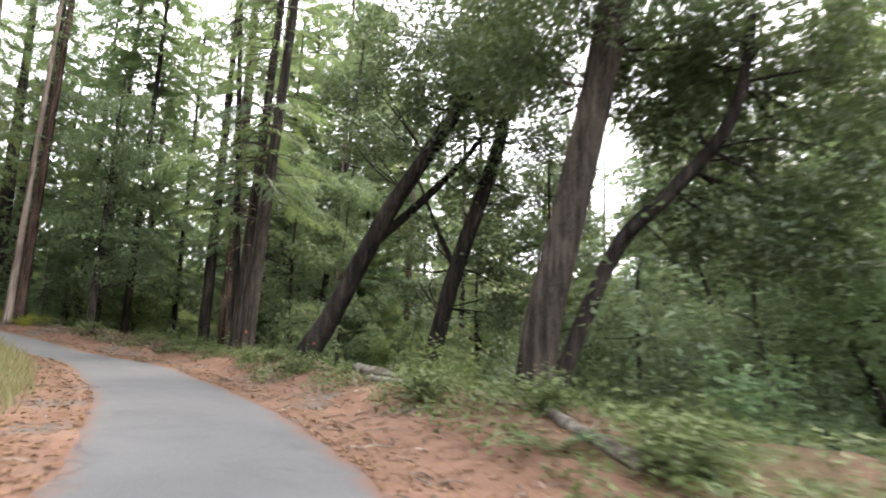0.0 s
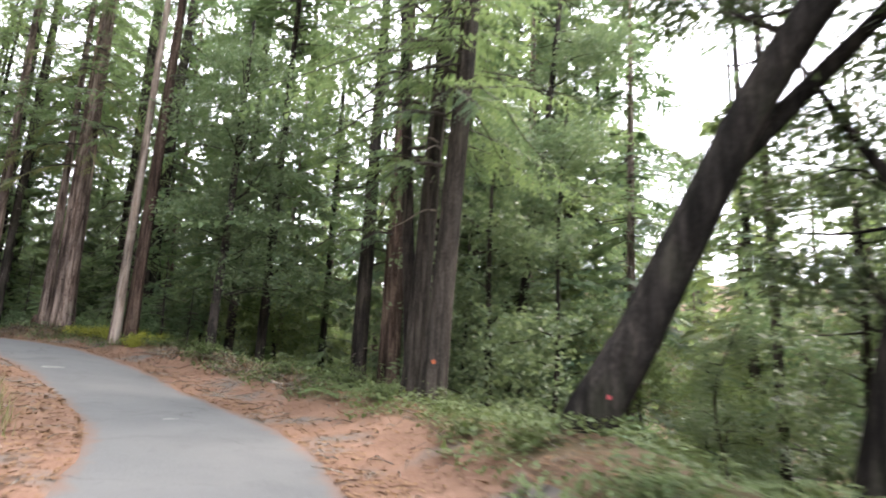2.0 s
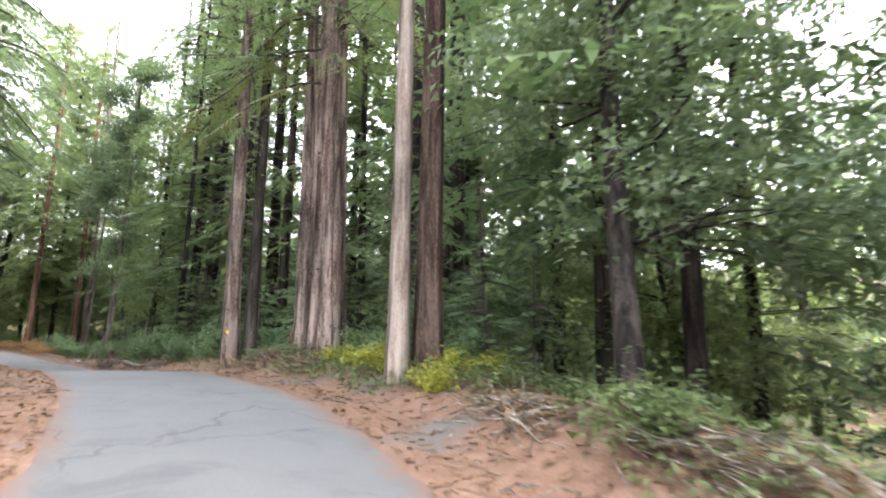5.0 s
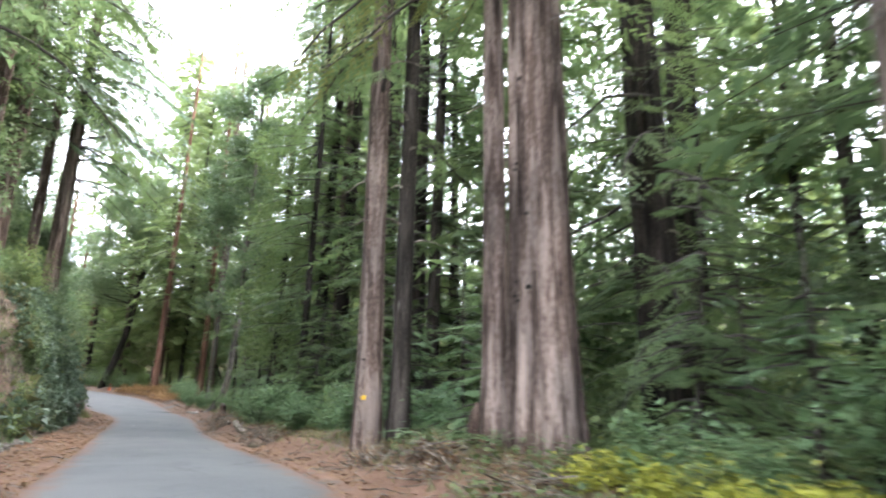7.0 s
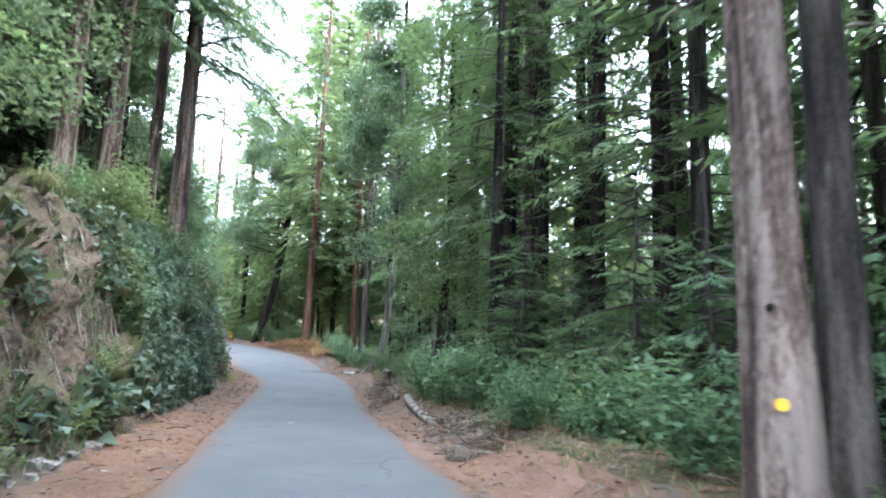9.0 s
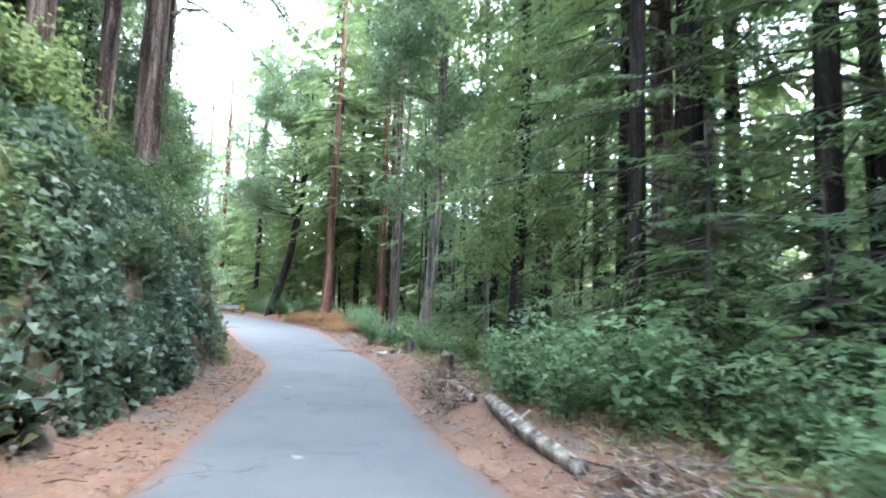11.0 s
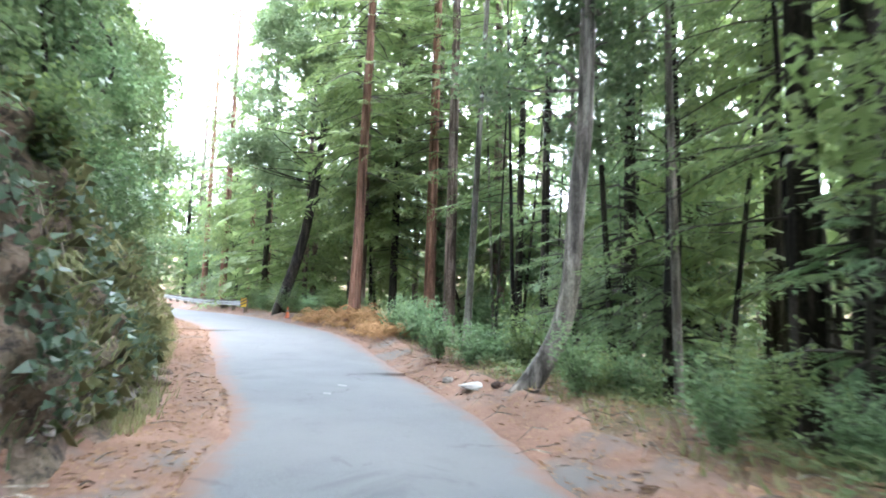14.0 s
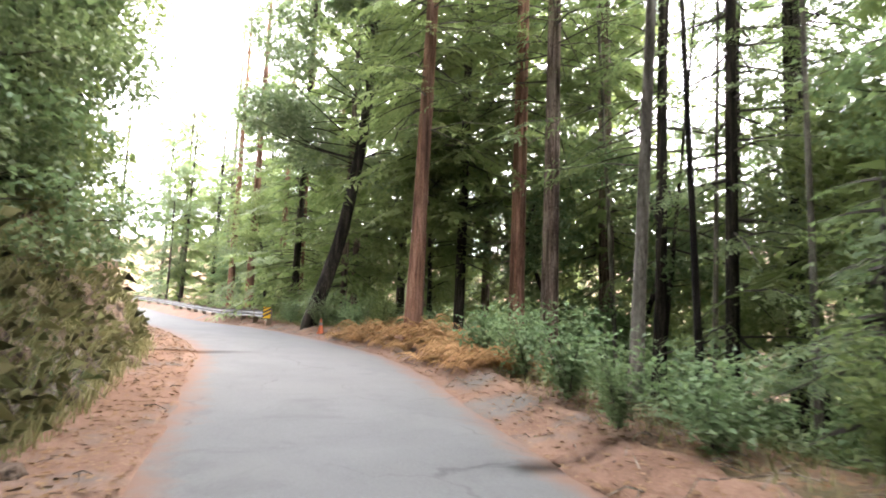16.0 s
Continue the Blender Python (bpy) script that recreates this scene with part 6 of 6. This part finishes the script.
def brush_pile(x, y, long, wide, high, turn, seed, label="heap of dry brown sticks and dead needles on the berm"):
    """Dead sticks thrown over one another, with withered sprays among them."""
    g = np.random.default_rng(seed)
    t = root("brush_pile", (x, y, land1(x, y)), label, "brush pile", "dead brush on the berm")
    a = radians(turn)
    sticks, sa, sb = [], [], []
    for k in range(int(60 * long)):
        u, w = g.uniform(-0.5, 0.5) * long, g.normal(0, 0.3) * wide
        px, py = u * math.cos(a) - w * math.sin(a), u * math.sin(a) + w * math.cos(a)
        h = max(0.0, high * (1 - (2 * w / wide) ** 2 * 0.6)) * g.uniform(0.1, 1.0)
        z = land1(x + px, y + py) - t.location.z + h
        d = np.array([math.cos(a + g.normal(0, 0.8)), math.sin(a + g.normal(0, 0.8)), g.normal(0, 0.25)]) * g.uniform(0.15, 0.5)
        c = np.array([px, py, z])
        sticks.append(tube([c - d, c + g.normal(0, 0.03, 3), c + d], [g.uniform(0.005, 0.014), 0.009, 0.004], 3, cap=False))
        sa += [c, c + d * 0.4]
        sb += [c + d + g.normal(0, 0.1, 3), c - d * 0.5 + g.normal(0, 0.1, 3)]
    put("brushwood", mesh_of("brushwood", *joined(sticks), DEADWOOD), t, kind="stuff")
    put("dead_needle_spray", loose_mesh("dead_needle_spray", spray_quads(np.array(sa), np.array(sb), g, 8, 0.09, 0.022), LITTER), t, kind="stuff")


for k, (x, y, long, wide, high, turn) in enumerate(((-43.4, 35.85, 2.0, 0.7, 0.25, 158), (-41.8, 35.25, 1.4, 0.6, 0.16, 158), (-36.2, 34.1, 1.5, 0.6, 0.22, 165), (-34.4, 33.6, 1.0, 0.6, 0.18, 160), (-14.2, 27.3, 2.2, 1.0, 0.2, 140), (-12.4, 26.1, 2.2, 1.0, 0.2, 135), (-10.5, 24.4, 2.0, 0.9, 0.16, 130),
                                                (-24.4, 31.5, 1.2, 0.7, 0.22, 160), (-26.6, 32.1, 1.3, 0.7, 0.25, 160), (-28.2, 32.3, 1.4, 0.6, 0.15, 165), (-17.2, 28.8, 1.8, 0.8, 0.16, 145))):
    brush_pile(x, y, long, wide, high, turn, 500 + k)


def fallen_log(x0, y0, x1, y1, r, label, lift=0.0, bow=0.1, name="fallen_log", wood=None, z0=None, z1=None):
    za, zb = land1(x0, y0) if z0 is None else z0, land1(x1, y1) if z1 is None else z1
    t = root(name, (x0, y0, za), label, "log", "fallen wood")
    dx, dy, dz = x1 - x0, y1 - y0, zb - za
    k = 12
    pts = [(dx * u - dy * bow * math.sin(3.0 * u), dy * u + dx * bow * math.sin(3.0 * u), dz * u + r * 0.75 + lift) for u in np.linspace(0, 1, k)]
    v, f = tube(pts, r * np.linspace(1, 0.72, k) * (1 + 0.015 * np.sin(np.arange(k) * 0.9)), 14, 0.14, 4, 0.05, int(abs(x0 * 13)))
    put("trunk", mesh_of("trunk", v, f, wood or DEADWOOD, True), t)
    stub = tube([pts[5], (pts[5][0] + 0.12, pts[5][1] + 0.1, pts[5][2] + r * 1.6)], [r * 0.3, r * 0.2], 6)
    put("stub", mesh_of("stub", *stub, DEADWOOD), t)
    return t


fallen_log(-1.9, 15.2, -0.75, 12.75, 0.125, "broken grey weathered log lying on the verge", wood=BARK_ASH, lift=-0.03)
fallen_log(-1.5, 14.1, -0.25, 11.9, 0.09, "short splintered grey log piece on the verge", bow=0.02, wood=BARK_ASH)
fallen_log(1.9, 5.7, 1.45, 8.2, 0.09, "broken grey log end lying along the verge", bow=0.02, wood=BARK_ASH, lift=-0.02)
fallen_log(1.4, 8.3, 0.4, 12.0, 0.045, "long bare grey branch lying along the verge", bow=0.04)
fallen_log(-42.3, 35.5, -40.95, 35.2, 0.075, "pale barkless log on the berm", bow=0.02, lift=0.01)
fallen_log(-44.2, 35.98, -42.35, 35.38, 0.14, "old brown rotting log beside the sawn stump", bow=0.03, lift=0.0, wood=ROTWOOD)
fallen_log(-40.6, 35.3, -37.1, 34.18, 0.105, "pale weathered log half buried in the berm", bow=-0.02, lift=-0.02)
fallen_log(-14.5, 27.0, -12.8, 25.9, 0.045, "thin grey branch on the leafy verge", bow=0.06)
fallen_log(-12.4, 25.6, -10.7, 24.1, 0.05, "thin grey branch on the leafy verge", bow=-0.05)


def boulder(x, y, size, label, seed, material=STONE, flat=0.7):
    bm = bmesh.new()
    bmesh.ops.create_icosphere(bm, subdivisions=3, radius=1)
    for v in bm.verts:
        c = v.co.copy()
        w = noise.voronoi(c * 1.4 + Vector((seed, seed, 0)))[0]
        v.co *= 0.85 + 0.32 * noise.noise(c * 1.3 + Vector((seed, 0, 0))) + 0.45 * (w[1] - w[0]) + 0.10 * noise.noise(c * 3.5 + Vector((0, seed, 0)))
        v.co = Vector((v.co.x * size[0], v.co.y * size[1], max(v.co.z, -0.5) * size[2] * flat))
    me = bpy.data.meshes.new("rock")
    bm.to_mesh(me)
    bm.free()
    me.materials.append(material)
    me.polygons.foreach_set("use_smooth", np.ones(len(me.polygons), bool))
    return tagged(put("rock", me, None, pose(x, y, land1(x, y) + size[2] * 0.15, 0, 0, seed * 40)), label, "rock", "rocks on the verge")


boulder(-34.3, 33.2, (0.28, 0.2, 0.2), "grey-brown rock on the berm", 1.0, CUT)
boulder(-34.8, 33.3, (0.2, 0.16, 0.15), "small grey-brown rock on the berm", 2.0, CUT)
boulder(-52.6, 38.25, (0.36, 0.22, 0.10), "white rock beside the bent tree", 3.0, plain("chalky_stone", (0.36, 0.35, 0.335), 0.9, 0, 5, 0.5))
boulder(-53.8, 38.3, (0.18, 0.12, 0.12), "small pale rock at the road's edge", 4.0)
boulder(-51.9, 38.3, (0.13, 0.11, 0.12), "dark stone beside the white rock", 5.0, BARK_BROWN)
boulder(-41.2, 36.9, (0.3, 0.24, 0.2), "pale rock on the slope edge", 6.0)
for k in range(26):
    x, y = beside(rng.uniform(arc_at(-51, 35.8), arc_at(-66, 37)), -rng.uniform(1.0, 2.6))
    boulder(x, y, (rng.uniform(0.12, 0.3), rng.uniform(0.1, 0.22), rng.uniform(0.12, 0.25)), "rough brown stone set in the cut bank", 10.0 + k, CUT)
boulder(-38.0, 28.9, (0.3, 0.22, 0.3), "dark boulder in the foot of the bank", 7.0, CUT)


def stump(x, y, r, h):
    t = root("tree_stump", (x, y, land1(x, y)), "sawn stump with dark bark and a pale splintered top", "stump")
    pts = [(0, 0, -0.3), (0, 0, 0), (0.01, 0, h * 0.5), (0.02, 0.01, h)]
    v, f = tube(pts, [r * 1.5, r * 1.3, r, r * 0.92], 22, 0.16, 6, 0.07, 8)
    put("bark", mesh_of("bark", v, f, BARK_BROWN), t)
    v, f = tube([(0.02, 0.01, h), (0.02, 0.01, h + 0.03), (0.03, 0.02, h + 0.06)], [r * 1.04, r * 1.08, r * 0.85], 18, 0.16, 5, 0.10, 9)
    put("cut_face", mesh_of("cut_face", v, f, DEADWOOD), t, None, "pale weathered sawn wood")
    return t


stump(-42.9, 35.72, 0.11, 0.46)


def broken_stub(x, y, h):
    """A short splintered stub of brown wood."""
    g = np.random.default_rng(4)
    t = root("broken_stub", (x, y, land1(x, y)), "short splintered stub of brown wood beside the massive trunk", "stump")
    for k in range(11):
        dx, dy = g.uniform(-0.17, 0.17, 2)
        hh = h * g.uniform(0.35, 1.0)
        v, f = tube([(dx, dy, -0.2), (dx * 1.15, dy * 1.15, hh * 0.7), (dx * 1.3 + 0.02, dy * 1.3, hh)], [0.09, 0.07, 0.02], 7, 0.25, 3, 0.14, k)
        put("splinter", mesh_of("splinter", v, f, BARK_BROWN, True), t)


broken_stub(-26.8, 33.1, 0.62)


def traffic_cone(x, y):
    t = root("traffic_cone", (x, y, land1(x, y)), "orange plastic traffic cone with a pale band on the verge", "traffic cone")
    bm = bmesh.new()
    bmesh.ops.create_cube(bm, size=1, matrix=Matrix.Translation((0, 0, 0.02)) @ Matrix.Diagonal((0.38, 0.38, 0.04, 1)))
    bmesh.ops.bevel(bm, geom=bm.edges, offset=0.012, segments=2, affect="EDGES")
    me = bpy.data.meshes.new("base")
    bm.to_mesh(me)
    bm.free()
    me.materials.append(ORANGE)
    put("base", me, t)
    v, f = tube([(0, 0, 0.035), (0, 0, 0.06), (0, 0, 0.5), (0, 0, 0.72), (0, 0, 0.73)], [0.155, 0.14, 0.062, 0.03, 0.022], 20)
    put("cone", mesh_of("cone", v, f, ORANGE, True), t)
    v, f = tube([(0, 0, 0.40), (0, 0, 0.52)], [0.084, 0.0625], 20, cap=False)
    put("band", mesh_of("band", v, f, CHALK, True), t, None, "pale reflective band")
    return t


cone_ob = traffic_cone(-72.3, 38.8)
cone_ob.scale = (0.72, 0.72, 0.72)

# black lenses painting the dark inside knot holes, and scars in the bark
def bark_marks(tree_name, r, height, facing, n, seed, kind, material, size):
    """Small black lenses for the dark of knot holes, or long pale scars, on the side of a trunk that faces the lane."""
    host = bpy.data.objects[tree_name]
    g = np.random.default_rng(seed)
    for k in range(n):
        a, z = radians(facing) + g.uniform(-0.9, 0.9), g.uniform(*height)
        rad = r * (1 - 0.7 * z / 27 + 0.5 * math.exp(-z / 0.8))
        bm = bmesh.new()
        bmesh.ops.create_icosphere(bm, subdivisions=2, radius=1)
        for v in bm.verts:
            v.co *= 1 + 0.35 * noise.noise(v.co * 1.7 + Vector((seed + k, 0, 0)))
        me = bpy.data.meshes.new(kind)
        bm.to_mesh(me)
        bm.free()
        me.materials.append(material)
        w = g.uniform(0.7, 1.3)
        put(kind, me, host, Matrix.Translation((math.cos(a) * rad * 0.99, math.sin(a) * rad * 0.99, z)) @ Matrix.Rotation(a, 4, "Z") @ Matrix.Diagonal((0.018, size[0] * w, size[1] * w, 1)))


bark_marks("redwood_tree", 0.435, (0.4, 8.0), 235, 11, 21, "knot", BARK_BLACK, (0.035, 0.03))
bark_marks("redwood_tree.001", 0.185, (0.6, 7.0), 235, 5, 22, "knot", BARK_BLACK, (0.022, 0.022))
bark_marks("redwood_tree.002", 0.225, (1.4, 7.0), 250, 9, 23, "knot", BARK_BLACK, (0.025, 0.022))
bark_marks("redwood_tree.002", 0.225, (0.3, 3.0), 250, 5, 24, "bark_scar", BARK_PALE, (0.02, 0.12))
bark_marks("redwood_tree.003", 0.175, (0.3, 3.0), 250, 4, 25, "bark_scar", BARK_ASH, (0.018, 0.13))

# tag and reflector on trunks
for x, y, z, yaw, r, mat, nm, tree_name in ((-29.48, 33.0, 2.63, 35, 0.245, YELLOW, "tag", "redwood_tree.002"), (-6.98, 23.0, 1.05, 22, 0.27, ORANGE, "reflector", "redwood_tree.011")):
    bm = bmesh.new()
    bmesh.ops.create_cone(bm, cap_ends=True, segments=11, radius1=0.046, radius2=0.04, depth=0.02)
    me = bpy.data.meshes.new(nm)
    bm.to_mesh(me)
    bm.free()
    me.materials.append(mat)
    host = bpy.data.objects[tree_name]
    a = radians(yaw)
    off = Vector((math.sin(a) * r, -math.cos(a) * r, z - host.location.z))
    put(nm, me, host, Matrix.Translation(off) @ Matrix.Rotation(a, 4, "Z") @ Matrix.Rotation(radians(90), 4, "X"), "small round coloured marker fixed to the bark")

me = bpy.data.meshes.new("reflector")
bm = bmesh.new()
bmesh.ops.create_cube(bm, size=1, matrix=Matrix.Diagonal((0.065, 0.016, 0.07, 1)))
bmesh.ops.bevel(bm, geom=bm.edges, offset=0.006, segments=2, affect="EDGES")
bm.to_mesh(me)
bm.free()
me.materials.append(RED)
host = next(o for o in bpy.data.objects if o.name.startswith("broadleaf_tree") and abs(o.location.x + 3.86) < 0.01)
put("reflector", me, host, Matrix.Translation((0.22, -0.31, 0.30)) @ Matrix.Rotation(radians(12), 4, "Z"), "small square red reflector fixed to the bark")


def guard_rail():
    line = smooth_line([(-77.4, 37.5, 0), (-84, 36.2, 0), (-92, 34.4, 0), (-100, 32.2, 0), (-107, 29, 0)], 0.5)
    line[:, 2] = MID[[int(np.argmin((MID[:, 0] - a) ** 2 + (MID[:, 1] - b) ** 2)) for a, b in line[:, :2]], 2]
    t = root("guard_rail", tuple(line[0]), "galvanised corrugated guard rail on timber posts round the bend", "guard rail")
    rel = line - line[0]
    tan = np.gradient(rel[:, :2], axis=0)
    tan /= np.linalg.norm(tan, axis=1)[:, None]
    nor = np.stack([tan[:, 1], -tan[:, 0]], 1)
    prof = [(0.0, 0.44), (0.075, 0.475), (0.075, 0.525), (0.0, 0.57), (0.075, 0.615), (0.075, 0.665), (0.0, 0.70), (-0.012, 0.70), (0.05, 0.64), (-0.012, 0.57), (0.05, 0.50), (-0.012, 0.44)]
    vs = [(*(p[:2] - n_ * -o), p[2] + h) for p, n_ in zip(rel, nor) for o, h in prof]
    m = len(prof)
    fs = [(i * m + j, i * m + (j + 1) % m, (i + 1) * m + (j + 1) % m, (i + 1) * m + j) for i in range(len(rel) - 1) for j in range(m)]
    put("rail", mesh_of("rail", vs, fs, STEEL), t)
    bm = bmesh.new()
    bmesh.ops.create_cube(bm, size=1, matrix=Matrix.Diagonal((0.15, 0.2, 1.1, 1)))
    bmesh.ops.bevel(bm, geom=bm.edges, offset=0.012, segments=1, affect="EDGES")
    post = bpy.data.meshes.new("post")
    bm.to_mesh(post)
    bm.free()
    post.materials.append(POSTWOOD)
    for i in range(0, len(rel), 4):
        put("post", post, t, Matrix.Translation((rel[i, 0] + nor[i, 0] * 0.12, rel[i, 1] + nor[i, 1] * 0.12, rel[i, 2] + 0.22)))
    # striped end marker
    bm = bmesh.new()
    bmesh.ops.create_cube(bm, size=1, matrix=Matrix.Translation((0.06, 0, 0.62)) @ Matrix.Diagonal((0.012, 0.30, 0.45, 1)))
    me = bpy.data.meshes.new("end_marker")
    bm.to_mesh(me)
    bm.free()
    me.materials.append(YELLOW)
    turn = Matrix.Rotation(radians(-8), 4, "Z")
    mk = put("end_marker", me, t, turn, "yellow plate with black diagonal stripes")
    vs, fs = [], []
    for k in range(3):
        z0 = 0.42 + 0.15 * k
        vs += [(0.069, -0.15, z0), (0.069, 0.15, z0 + 0.16 - 0.0), (0.069, 0.15, min(z0 + 0.24, 0.845)), (0.069, -0.15, z0 + 0.08)]
        fs.append((4 * k, 4 * k + 1, 4 * k + 2, 4 * k + 3))
    for k, f in enumerate(fs):
        put("stripe", mesh_of("stripe", [vs[i] for i in f], [(0, 1, 2, 3)], BLACK), mk)
    return t


guard_rail()

# pale scuffs on the asphalt
road_ob = bpy.data.objects["road"]
for x, y, a, b, turn in ((-17.1, 24.2, 0.26, 0.20, 40), (-10.2, 19.4, 0.12, 0.08, 60), (-53.3, 35.9, 0.10, 0.06, 20), (-54.2, 36.4, 0.12, 0.07, 10), (-45.9, 33.6, 0.12, 0.06, 30), (-39.3, 32.2, 0.12, 0.06, 10), (-46.8, 34.2, 0.06, 0.04, 0)):
    q = np.linspace(0, 6.283, 14, endpoint=False)
    e, g = a * np.cos(q) * (1 + 0.25 * np.sin(3 * q + x)), b * np.sin(q) * (1 + 0.2 * np.cos(2 * q + y))
    px, py = x + e * math.cos(radians(turn)) - g * math.sin(radians(turn)), y + e * math.sin(radians(turn)) + g * math.cos(radians(turn))
    s, d, _, _ = road_coords(px, py)
    i = int(np.argmin((MID[:, 0] - x) ** 2 + (MID[:, 1] - y) ** 2))
    along = (px - MID[i, 0]) * TAN[i, 0] + (py - MID[i, 1]) * TAN[i, 1]
    pz = np.interp(ARC[i] + along, ARC, MID[:, 2]) + 0.030 - 0.044 * (d / (HALF[i] + 0.25)) ** 2
    mid_z = float(pz.mean()) + 0.004
    vs = [(x, y, mid_z)] + list(zip(px, py, pz))
    put("scuff", mesh_of("scuff", vs, [(0, 1 + k, 1 + (k + 1) % 14) for k in range(14)], CHALK), road_ob)

# dead sapling with a bare pale branch
t = root("dead_sapling", (8.3, 23.4, land1(8.3, 23.4)), "bare broken pale branch hanging among the trees", "dead tree", "fallen wood")
zz = 1.58 - t.location.z
v, f = joined([tube(smooth_line([(-1.9, 0, zz - 0.75), (-0.6, 0, zz - 0.15), (0.2, 0, zz), (1.6, 0, zz - 0.75), (3.2, 0, zz - 1.6)], 0.2), np.linspace(0.03, 0.05, len(smooth_line([(-1.9, 0, zz - 0.75), (-0.6, 0, zz - 0.15), (0.2, 0, zz), (1.6, 0, zz - 0.75), (3.2, 0, zz - 1.6)], 0.2))), 6)])
put("branch", mesh_of("branch", v, f, DEADWOOD, True), t)
v, f = tube(smooth_line([(3.2, 0, -0.5), (3.15, 0, zz - 1.6), (3.3, 0, zz + 1.4)], 0.4), [0.07] * len(smooth_line([(3.2, 0, -0.5), (3.15, 0, zz - 1.6), (3.3, 0, zz + 1.4)], 0.4)), 7)
put("stem", mesh_of("stem", v, f, BARK_DARK, True), t)
